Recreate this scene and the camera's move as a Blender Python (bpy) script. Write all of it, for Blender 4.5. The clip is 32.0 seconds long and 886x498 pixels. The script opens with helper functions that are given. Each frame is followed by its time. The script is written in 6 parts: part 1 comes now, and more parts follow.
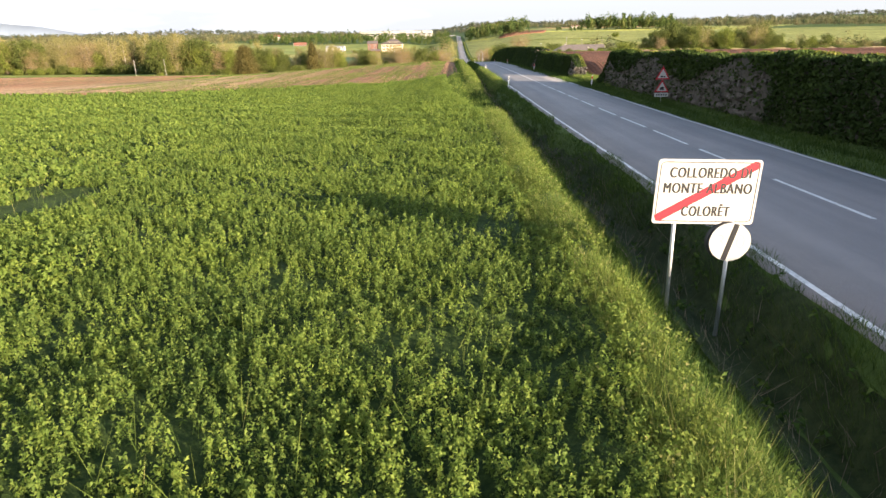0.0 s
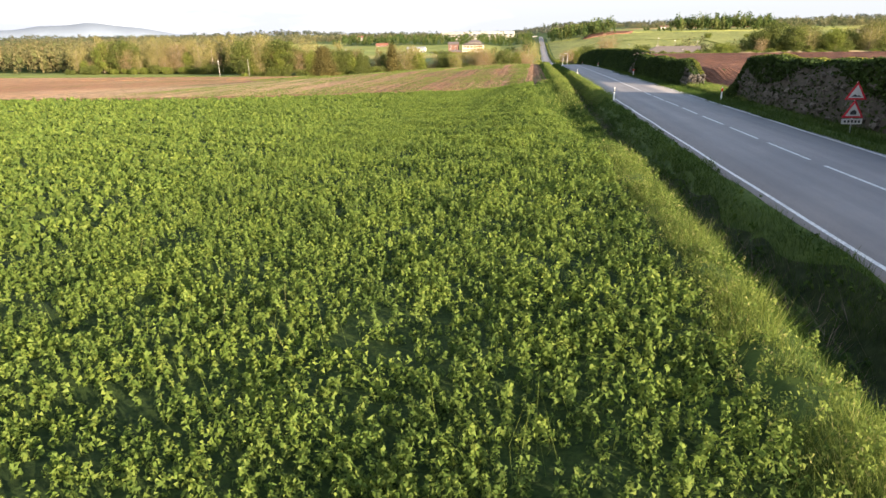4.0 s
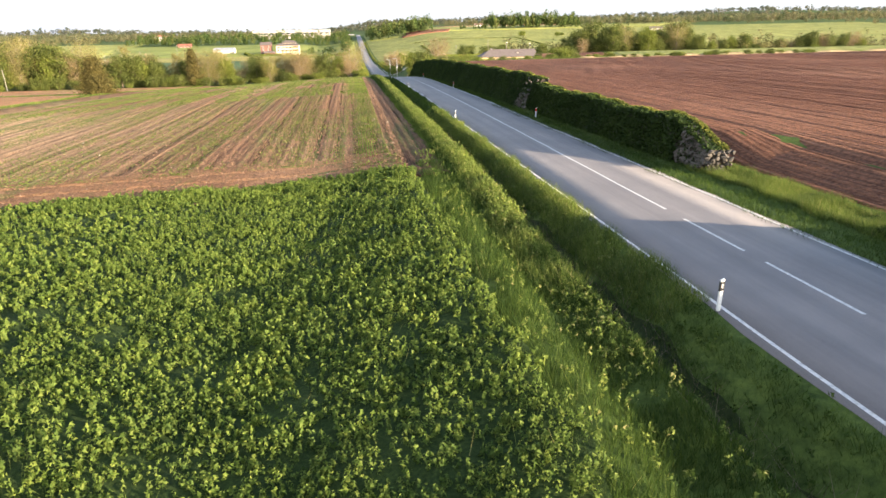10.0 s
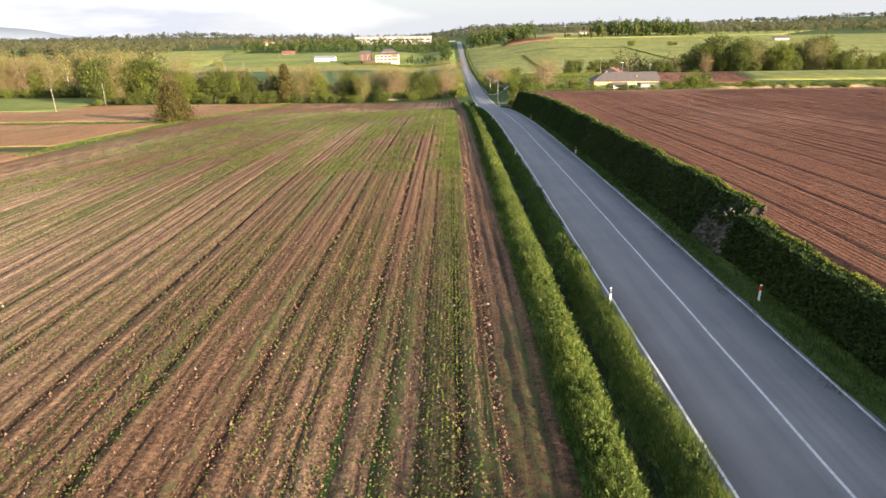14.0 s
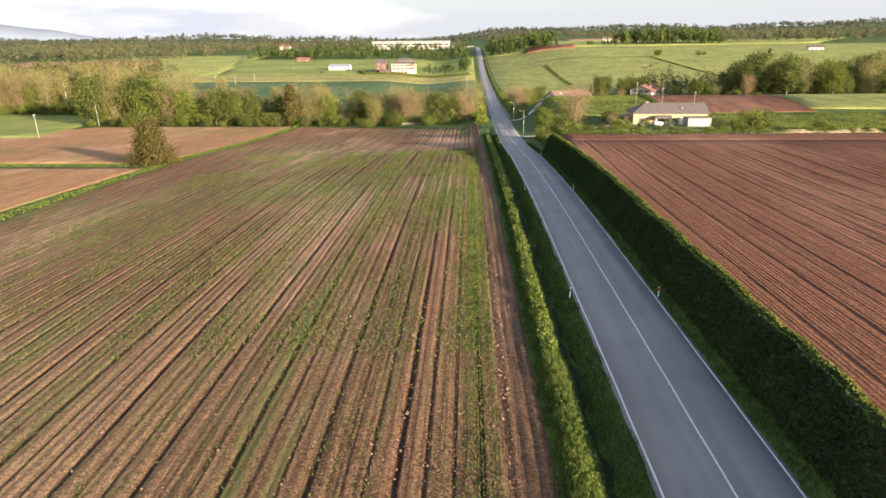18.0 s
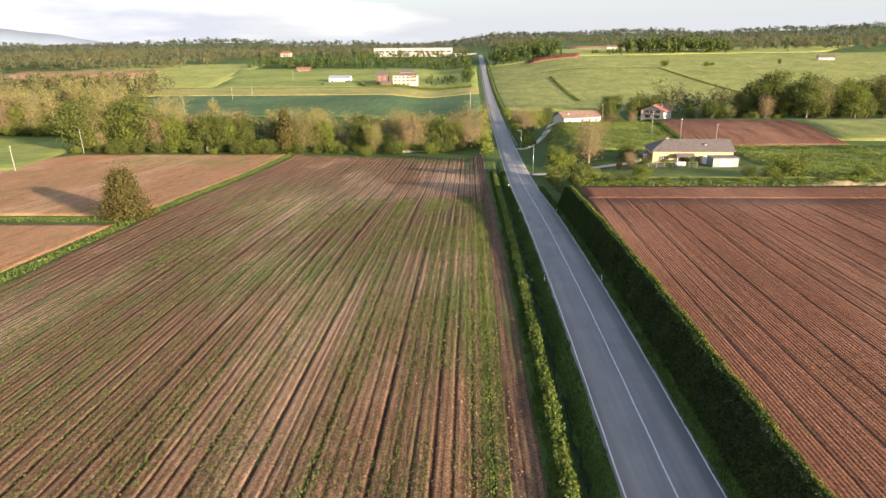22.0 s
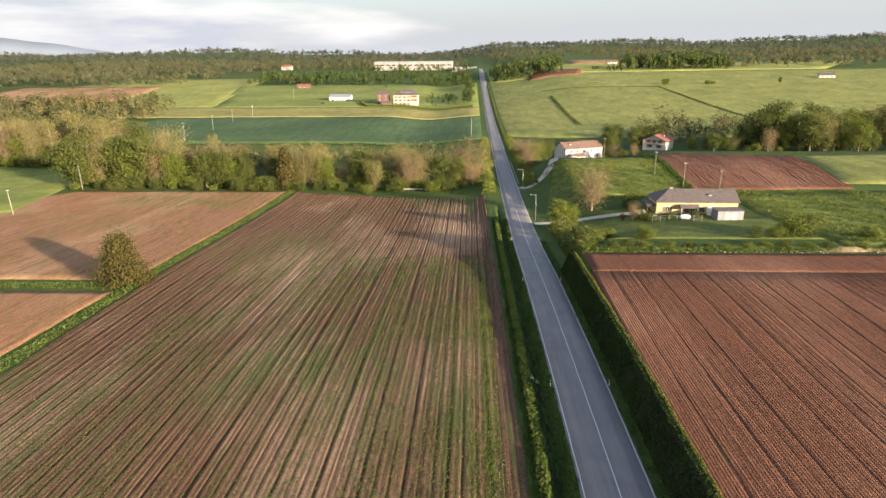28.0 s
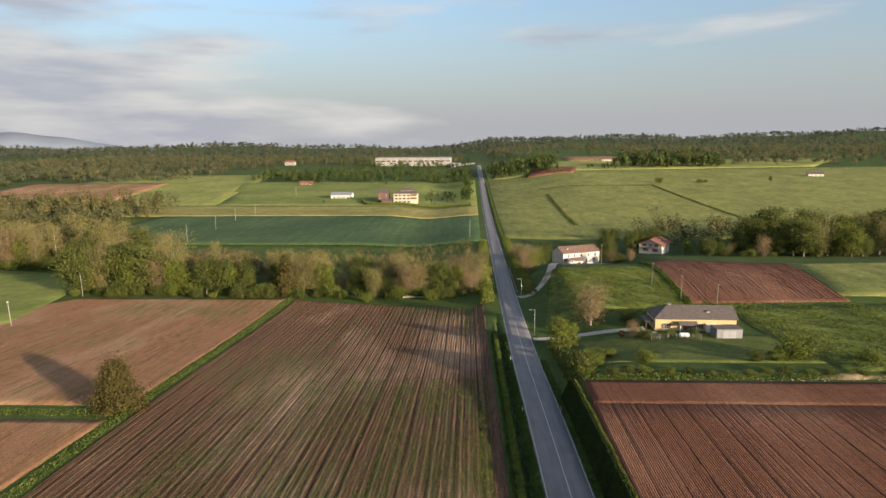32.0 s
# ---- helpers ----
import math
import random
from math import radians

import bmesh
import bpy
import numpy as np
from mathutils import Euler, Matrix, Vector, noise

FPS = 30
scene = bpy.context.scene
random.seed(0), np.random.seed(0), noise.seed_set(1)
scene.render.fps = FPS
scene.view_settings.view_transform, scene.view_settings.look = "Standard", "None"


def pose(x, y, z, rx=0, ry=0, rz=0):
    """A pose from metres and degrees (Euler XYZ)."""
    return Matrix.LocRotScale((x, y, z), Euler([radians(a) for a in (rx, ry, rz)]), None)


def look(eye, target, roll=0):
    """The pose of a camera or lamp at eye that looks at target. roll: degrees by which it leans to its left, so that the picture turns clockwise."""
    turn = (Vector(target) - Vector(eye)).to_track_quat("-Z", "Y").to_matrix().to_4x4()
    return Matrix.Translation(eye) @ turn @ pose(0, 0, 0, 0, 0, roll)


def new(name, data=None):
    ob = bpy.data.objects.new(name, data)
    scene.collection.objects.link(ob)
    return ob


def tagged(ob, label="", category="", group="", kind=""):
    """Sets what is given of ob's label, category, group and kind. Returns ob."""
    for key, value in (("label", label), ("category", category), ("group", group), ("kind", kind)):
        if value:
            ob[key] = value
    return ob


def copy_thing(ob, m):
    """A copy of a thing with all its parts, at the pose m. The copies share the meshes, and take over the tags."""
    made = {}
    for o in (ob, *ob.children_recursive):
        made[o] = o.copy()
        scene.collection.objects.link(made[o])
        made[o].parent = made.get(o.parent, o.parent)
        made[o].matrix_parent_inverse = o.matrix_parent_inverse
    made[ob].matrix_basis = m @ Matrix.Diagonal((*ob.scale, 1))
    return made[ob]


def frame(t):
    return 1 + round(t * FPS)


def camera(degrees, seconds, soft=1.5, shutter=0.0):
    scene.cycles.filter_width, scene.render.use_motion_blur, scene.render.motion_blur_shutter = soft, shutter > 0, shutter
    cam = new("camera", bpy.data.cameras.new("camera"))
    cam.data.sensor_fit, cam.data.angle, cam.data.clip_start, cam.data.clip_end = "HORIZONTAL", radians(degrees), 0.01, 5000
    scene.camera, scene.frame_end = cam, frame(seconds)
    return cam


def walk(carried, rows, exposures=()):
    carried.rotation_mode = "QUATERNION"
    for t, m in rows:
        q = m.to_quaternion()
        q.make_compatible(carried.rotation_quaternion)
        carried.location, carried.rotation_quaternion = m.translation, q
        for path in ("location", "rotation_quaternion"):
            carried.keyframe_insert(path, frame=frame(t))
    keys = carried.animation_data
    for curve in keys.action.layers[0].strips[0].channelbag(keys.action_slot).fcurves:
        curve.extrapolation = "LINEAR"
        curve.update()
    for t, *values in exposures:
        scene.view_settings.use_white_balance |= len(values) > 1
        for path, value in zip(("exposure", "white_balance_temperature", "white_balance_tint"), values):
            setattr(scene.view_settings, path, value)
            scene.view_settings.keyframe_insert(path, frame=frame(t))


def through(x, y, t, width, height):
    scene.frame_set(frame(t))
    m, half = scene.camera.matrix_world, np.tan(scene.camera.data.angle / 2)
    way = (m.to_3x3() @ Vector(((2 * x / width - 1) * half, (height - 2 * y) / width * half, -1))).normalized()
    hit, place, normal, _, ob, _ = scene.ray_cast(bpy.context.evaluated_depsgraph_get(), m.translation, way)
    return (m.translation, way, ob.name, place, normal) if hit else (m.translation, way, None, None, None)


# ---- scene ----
cam = camera(68.2, 32.0)
PATH = [
    (0, (-8.976, -0.002, 4.683), (-9.013, 1.899, 4.063), -0.8),
    (0.5, (-9.001, 0.376, 4.672), (-9.037, 2.277, 4.051), -0.7),
    (1, (-9.085, 1.116, 4.679), (-9.12, 3.017, 4.06), -0.7),
    (1.5, (-9.18, 2.193, 4.696), (-9.215, 4.094, 4.075), -0.7),
    (2, (-9.24, 3.609, 4.696), (-9.274, 5.51, 4.077), -0.7),
    (2.5, (-9.271, 5.328, 4.654), (-9.305, 7.23, 4.037), -0.8),
    (4.5, (-10.153, 13.379, 4.77), (-10.502, 15.249, 4.153), -0.8),
    (5, (-10.41, 15.488, 4.841), (-10.801, 17.349, 4.222), -0.9),
    (5.5, (-10.7, 18.439, 4.917), (-11.093, 20.301, 4.301), -0.9),
    (6, (-11.039, 21.808, 4.961), (-11.435, 23.669, 4.347), -0.9),
    (6.5, (-11.486, 25.09, 5.016), (-11.613, 26.99, 4.404), -0.9),
    (7, (-11.912, 28.336, 5.045), (-11.735, 30.229, 4.424), -1.0),
    (7.5, (-12.21, 31.629, 5.184), (-11.969, 33.514, 4.559), -1.0),
    (8, (-12.471, 34.867, 5.507), (-12.232, 36.751, 4.879), -1.1),
    (8.5, (-12.724, 38.101, 6.015), (-12.486, 39.986, 5.388), -1.1),
    (9, (-12.953, 41.414, 6.534), (-12.713, 43.3, 5.911), -1.1),
    (9.5, (-13.089, 44.887, 6.852), (-12.85, 46.77, 6.222), -1.1),
    (10, (-13.055, 48.542, 7.217), (-12.814, 50.425, 6.586), -1.1),
    (10.5, (-12.868, 52.304, 8.002), (-12.657, 54.191, 7.376), -1.1),
    (11, (-12.638, 56.098, 8.939), (-12.446, 57.988, 8.315), -1.1),
    (11.5, (-12.437, 59.929, 9.697), (-12.276, 61.823, 9.075), -1.0),
    (12, (-12.262, 63.763, 10.18), (-12.296, 65.666, 9.565), -1.0),
    (12.5, (-12.11, 67.505, 10.476), (-12.143, 69.407, 9.858), -0.9),
    (13, (-11.974, 71.2, 10.941), (-12.009, 73.102, 10.322), -0.9),
    (13.5, (-11.89, 74.883, 11.706), (-11.923, 76.786, 11.091), -0.8),
    (14, (-11.882, 78.425, 12.62), (-11.915, 80.327, 12.004), -0.8),
    (14.5, (-11.95, 81.866, 13.52), (-11.984, 83.768, 12.904), -0.7),
    (15, (-12.057, 85.414, 14.401), (-12.09, 87.316, 13.785), -0.7),
    (15.5, (-12.116, 89.239, 15.288), (-12.199, 91.141, 14.675), -0.6),
    (17.5, (-12.425, 105.046, 18.718), (-12.508, 106.948, 18.107), -0.5),
    (18, (-12.703, 108.048, 19.792), (-12.784, 109.95, 19.18), -0.5),
    (18.5, (-12.961, 111.429, 20.84), (-13.042, 113.331, 20.228), -0.5),
    (19, (-13.166, 115.021, 21.821), (-13.248, 116.924, 21.209), -0.5),
    (19.5, (-13.338, 118.201, 22.874), (-13.42, 120.103, 22.262), -0.4),
    (20, (-13.465, 121.984, 23.584), (-13.549, 123.889, 22.983), -0.4),
    (20.5, (-13.645, 124.072, 24.703), (-13.731, 125.977, 24.099), -0.4),
    (21, (-13.632, 125.176, 25.634), (-13.72, 127.081, 25.03), -0.5),
    (22, (-13.799, 126.982, 27.659), (-13.886, 128.886, 27.055), -0.5),
    (23, (-13.922, 129.166, 29.514), (-14.009, 131.072, 28.916), -0.5),
    (24, (-14.161, 131.319, 31.497), (-14.247, 133.227, 30.902), -0.5),
    (25, (-14.21, 132.643, 33.238), (-14.297, 134.551, 32.646), -0.5),
    (25.5, (-14.235, 132.665, 34.305), (-14.323, 134.574, 33.714), -0.5),
    (27.5, (-14.301, 132.864, 38.171), (-14.389, 134.774, 37.586), -0.5),
    (28, (-14.316, 132.91, 39.166), (-14.404, 134.821, 38.582), -0.5),
    (29, (-14.336, 133.053, 40.974), (-14.424, 134.964, 40.392), -0.4),
    (30, (-14.407, 133.208, 42.844), (-14.494, 135.12, 42.264), -0.4),
    (31, (-14.448, 133.257, 45.067), (-14.535, 135.171, 44.492), -0.4),
    (31.5, (-14.407, 133.549, 46.191), (-14.493, 135.499, 45.754), -0.4),
    (32, (-14.374, 133.906, 47.195), (-14.459, 135.878, 46.873), -0.4),
]
walk(cam, [(t, look(eye, target, roll)) for t, eye, target, roll in PATH], [(0, 2.25), (6.0, 2.25), (8.0, 2.42), (10.0, 2.42), (11.5, 2.25), (14.0, 2.05), (22.0, 2.0), (28.0, 1.8), (31.0, 1.65), (32.0, 1.15)])

# ---------------------------------------------------------------- light
SUN_AZ = math.atan2(0.755, -0.655)
SUN_EL = radians(11.6)

world = bpy.data.worlds.new("world")
scene.world = world
world.use_nodes = True


def build_world():
    nt = world.node_tree
    nt.nodes.clear()
    out = nt.nodes.new("ShaderNodeOutputWorld")
    bg = nt.nodes.new("ShaderNodeBackground")
    sky = nt.nodes.new("ShaderNodeTexSky")
    sky.sky_type = "NISHITA"
    sky.sun_disc = False
    sky.sun_elevation, sky.sun_rotation = SUN_EL, SUN_AZ
    sky.air_density, sky.dust_density = 1.0, 2.0
    tc = nt.nodes.new("ShaderNodeTexCoord")
    sep = nt.nodes.new("ShaderNodeSeparateXYZ")
    nt.links.new(tc.outputs["Generated"], sep.inputs[0])
    # thin bright haze over the horizon
    haze = nt.nodes.new("ShaderNodeValToRGB")
    e = haze.color_ramp.elements
    e[0].position, e[0].color = 0.0, (1, 1, 1, 1)
    e[1].position, e[1].color = 0.24, (0.0, 0.0, 0.0, 1)
    mid = haze.color_ramp.elements.new(0.10)
    mid.color = (0.62, 0.62, 0.62, 1)
    nt.links.new(sep.outputs["Z"], haze.inputs[0])
    # long stretched cloud banks, thicker towards the west
    mp = nt.nodes.new("ShaderNodeMapping")
    mp.inputs["Scale"].default_value = (1.5, 1.5, 9.0)
    mp.inputs["Location"].default_value = (0.35, 0.0, 0.42)
    nt.links.new(tc.outputs["Generated"], mp.inputs[0])
    nz = nt.nodes.new("ShaderNodeTexNoise")
    nz.inputs["Scale"].default_value = 1.9
    nz.inputs["Detail"].default_value = 8.0
    nz.inputs["Roughness"].default_value = 0.5
    nt.links.new(mp.outputs[0], nz.inputs[0])
    west = nt.nodes.new("ShaderNodeMath")
    west.operation = "MULTIPLY_ADD"
    nt.links.new(sep.outputs["X"], west.inputs[0])
    west.inputs[1].default_value = -0.34
    nt.links.new(nz.outputs[0], west.inputs[2])
    cr = nt.nodes.new("ShaderNodeValToRGB")
    cr.color_ramp.elements[0].position, cr.color_ramp.elements[0].color = 0.50, (0, 0, 0, 1)
    cr.color_ramp.elements[1].position, cr.color_ramp.elements[1].color = 0.66, (1, 1, 1, 1)
    nt.links.new(west.outputs[0], cr.inputs[0])
    tone = nt.nodes.new("ShaderNodeTexNoise")
    tone.inputs["Scale"].default_value = 3.1
    tone.inputs["Detail"].default_value = 6.0
    nt.links.new(mp.outputs[0], tone.inputs[0])
    shade = nt.nodes.new("ShaderNodeValToRGB")
    shade.color_ramp.elements[0].position, shade.color_ramp.elements[0].color = 0.40, (0.20, 0.207, 0.235, 1)
    shade.color_ramp.elements[1].position, shade.color_ramp.elements[1].color = 0.64, (0.33, 0.32, 0.31, 1)
    nt.links.new(tone.outputs[0], shade.inputs[0])
    gain = nt.nodes.new("ShaderNodeMix")
    gain.data_type, gain.blend_type = "RGBA", "MULTIPLY"
    gain.inputs["Factor"].default_value = 1.0
    gain.inputs["B"].default_value = (SKY_GAIN * 0.86, SKY_GAIN * 0.98, SKY_GAIN * 1.14, 1)
    nt.links.new(sky.outputs[0], gain.inputs["A"])
    m1 = nt.nodes.new("ShaderNodeMix")
    m1.data_type = "RGBA"
    nt.links.new(haze.outputs[0], m1.inputs["Factor"])
    nt.links.new(gain.outputs["Result"], m1.inputs["A"])
    m1.inputs["B"].default_value = HAZE
    m2 = nt.nodes.new("ShaderNodeMix")
    m2.data_type = "RGBA"
    fac = nt.nodes.new("ShaderNodeMath")
    fac.operation = "MULTIPLY"
    fac.inputs[1].default_value = 0.85
    nt.links.new(cr.outputs[0], fac.inputs[0])
    nt.links.new(fac.outputs[0], m2.inputs["Factor"])
    nt.links.new(m1.outputs["Result"], m2.inputs["A"])
    nt.links.new(shade.outputs[0], m2.inputs["B"])
    nt.links.new(m2.outputs["Result"], bg.inputs["Color"])
    bg.inputs["Strength"].default_value = 1.0
    nt.links.new(bg.outputs[0], out.inputs[0])


SKY_GAIN = 0.100
HAZE = (0.202, 0.208, 0.222, 1)
build_world()

sun_data = bpy.data.lights.new("sun", "SUN")
sun_data.energy, sun_data.angle, sun_data.color = 4.9, radians(0.6), (1.0, 0.80, 0.58)
sun = new("sun", sun_data)
sun.matrix_world = look((75.5, -65.5, 20.5), (0, 0, 0))

# ---------------------------------------------------------------- materials


def mat(name, build):
    m = bpy.data.materials.new(name)
    m.use_nodes = True
    nt = m.node_tree
    bsdf = nt.nodes["Principled BSDF"]
    build(nt, bsdf)
    return m


def node(nt, kind, **values):
    n = nt.nodes.new(kind)
    for k, v in values.items():
        n.inputs[k.replace("_", " ")].default_value = v
    return n


def ramp(nt, source, stops):
    r = nt.nodes.new("ShaderNodeValToRGB")
    e = r.color_ramp.elements
    while len(e) < len(stops):
        e.new(0.5)
    for el, (p, c) in zip(e, stops):
        el.position, el.color = p, (*c, 1) if len(c) == 3 else c
    nt.links.new(source, r.inputs[0])
    return r.outputs[0]


def mix(nt, fac, a, b, how="MIX"):
    m = nt.nodes.new("ShaderNodeMix")
    m.data_type, m.blend_type = "RGBA", how
    for sock, v in ((m.inputs["Factor"], fac), (m.inputs["A"], a), (m.inputs["B"], b)):
        if isinstance(v, (int, float)):
            sock.default_value = v
        elif isinstance(v, tuple):
            sock.default_value = (*v, 1)
        else:
            nt.links.new(v, sock)
    return m.outputs["Result"]


def place(nt, scale=(1, 1, 1), kind="Object"):
    tc = nt.nodes.new("ShaderNodeTexCoord")
    mp = nt.nodes.new("ShaderNodeMapping")
    mp.inputs["Scale"].default_value = scale
    nt.links.new(tc.outputs[kind], mp.inputs[0])
    return mp.outputs[0]


def noise_tex(nt, where, scale, detail=5.0, rough=0.6):
    n = node(nt, "ShaderNodeTexNoise", Scale=scale, Detail=detail, Roughness=rough)
    nt.links.new(where, n.inputs["Vector"])
    return n.outputs[0]


def bump(nt, bsdf, height, strength, distance):
    b = node(nt, "ShaderNodeBump", Strength=strength, Distance=distance)
    nt.links.new(height, b.inputs["Height"])
    nt.links.new(b.outputs[0], bsdf.inputs["Normal"])


def plain(name, colour, rough=0.7, metal=0.0, vary=0.12, scale=3.0, grain=0.0):
    def build(nt, bsdf):
        where = place(nt)
        n = noise_tex(nt, where, scale)
        dark = tuple(c * (1 - vary * 2) for c in colour)
        light = tuple(min(1, c * (1 + vary)) for c in colour)
        nt.links.new(ramp(nt, n, [(0.3, dark), (0.7, light)]), bsdf.inputs["Base Color"])
        bsdf.inputs["Roughness"].default_value = rough
        bsdf.inputs["Metallic"].default_value = metal
        if grain:
            bump(nt, bsdf, noise_tex(nt, where, scale * 14), 0.4, grain)
    return mat(name, build)


def leafy(name, stops, through=0.35, rough=0.55, patch=0.05):
    """Leaves: each leaf its own tint, with broad drifts of colour, and some light let through."""
    def build(nt, bsdf):
        geo = nt.nodes.new("ShaderNodeNewGeometry")
        tint = ramp(nt, geo.outputs["Random Per Island"], stops)
        where = place(nt)
        drift = noise_tex(nt, where, patch, 4.0)
        col = mix(nt, 0.8, tint, ramp(nt, drift, [(0.3, (0.55, 0.6, 0.6)), (0.7, (1.35, 1.25, 0.95))]), "MULTIPLY")
        nt.links.new(col, bsdf.inputs["Base Color"])
        bsdf.inputs["Roughness"].default_value = rough + 0.15
        bsdf.inputs["Specular IOR Level"].default_value = 0.12
        tr = nt.nodes.new("ShaderNodeBsdfTranslucent")
        nt.links.new(col, tr.inputs["Color"])
        ms = nt.nodes.new("ShaderNodeMixShader")
        ms.inputs[0].default_value = through
        nt.links.new(bsdf.outputs[0], ms.inputs[1])
        nt.links.new(tr.outputs[0], ms.inputs[2])
        nt.links.new(ms.outputs[0], nt.nodes["Material Output"].inputs[0])
    return mat(name, build)


def woodland(name, stops, through=0.2, tree_size=0.07):
    """Far foliage: the hue changes from tree to tree, the brightness from leaf to leaf."""
    def build(nt, bsdf):
        geo = nt.nodes.new("ShaderNodeNewGeometry")
        where = place(nt, (1, 1, 0.25))
        hue = ramp(nt, noise_tex(nt, where, tree_size, 2.0, 0.5), stops)
        drift = noise_tex(nt, where, tree_size * 0.12, 3.0)
        col = mix(nt, 0.7, hue, ramp(nt, drift, [(0.35, (0.75, 0.85, 0.9)), (0.65, (1.25, 1.12, 0.95))]), "MULTIPLY")
        col = mix(nt, 0.9, col, ramp(nt, geo.outputs["Random Per Island"], [(0.0, (0.90, 0.905, 0.90)), (1.0, (1.11, 1.10, 1.09))]), "MULTIPLY")
        nt.links.new(col, bsdf.inputs["Base Color"])
        bsdf.inputs["Roughness"].default_value = 0.9
        bsdf.inputs["Specular IOR Level"].default_value = 0.08
        tr = nt.nodes.new("ShaderNodeBsdfTranslucent")
        nt.links.new(col, tr.inputs["Color"])
        ms = nt.nodes.new("ShaderNodeMixShader")
        ms.inputs[0].default_value = through
        nt.links.new(bsdf.outputs[0], ms.inputs[1])
        nt.links.new(tr.outputs[0], ms.inputs[2])
        nt.links.new(ms.outputs[0], nt.nodes["Material Output"].inputs[0])
    return mat(name, build)


def turf(name, dark, light, fine=2.2, coarse=0.06, relief=0.06, along=None):
    def build(nt, bsdf):
        where = place(nt)
        a = noise_tex(nt, where, fine, 8.0, 0.7)
        b = noise_tex(nt, where, coarse, 4.0)
        col = ramp(nt, a, [(0.32, dark), (0.68, light)])
        col = mix(nt, 0.7, col, ramp(nt, b, [(0.32, (0.62, 0.68, 0.6)), (0.7, (1.3, 1.2, 1.1))]), "MULTIPLY")
        patchy = noise_tex(nt, where, fine * 0.2, 6.0, 0.7)
        col = mix(nt, 0.8, col, ramp(nt, patchy, [(0.36, (0.72, 0.76, 0.7)), (0.52, (1, 1, 1)), (0.66, (1.24, 1.18, 1.1))]), "MULTIPLY")
        if along:
            w = noise_tex(nt, place(nt, along), 1.0, 3.0)
            col = mix(nt, 0.6, col, ramp(nt, w, [(0.35, (0.72, 0.76, 0.7)), (0.65, (1.2, 1.15, 1.1))]), "MULTIPLY")
        nt.links.new(col, bsdf.inputs["Base Color"])
        bsdf.inputs["Roughness"].default_value = 0.9
        bsdf.inputs["Specular IOR Level"].default_value = 0.1
        bump(nt, bsdf, a, 0.7, relief)
    return mat(name, build)


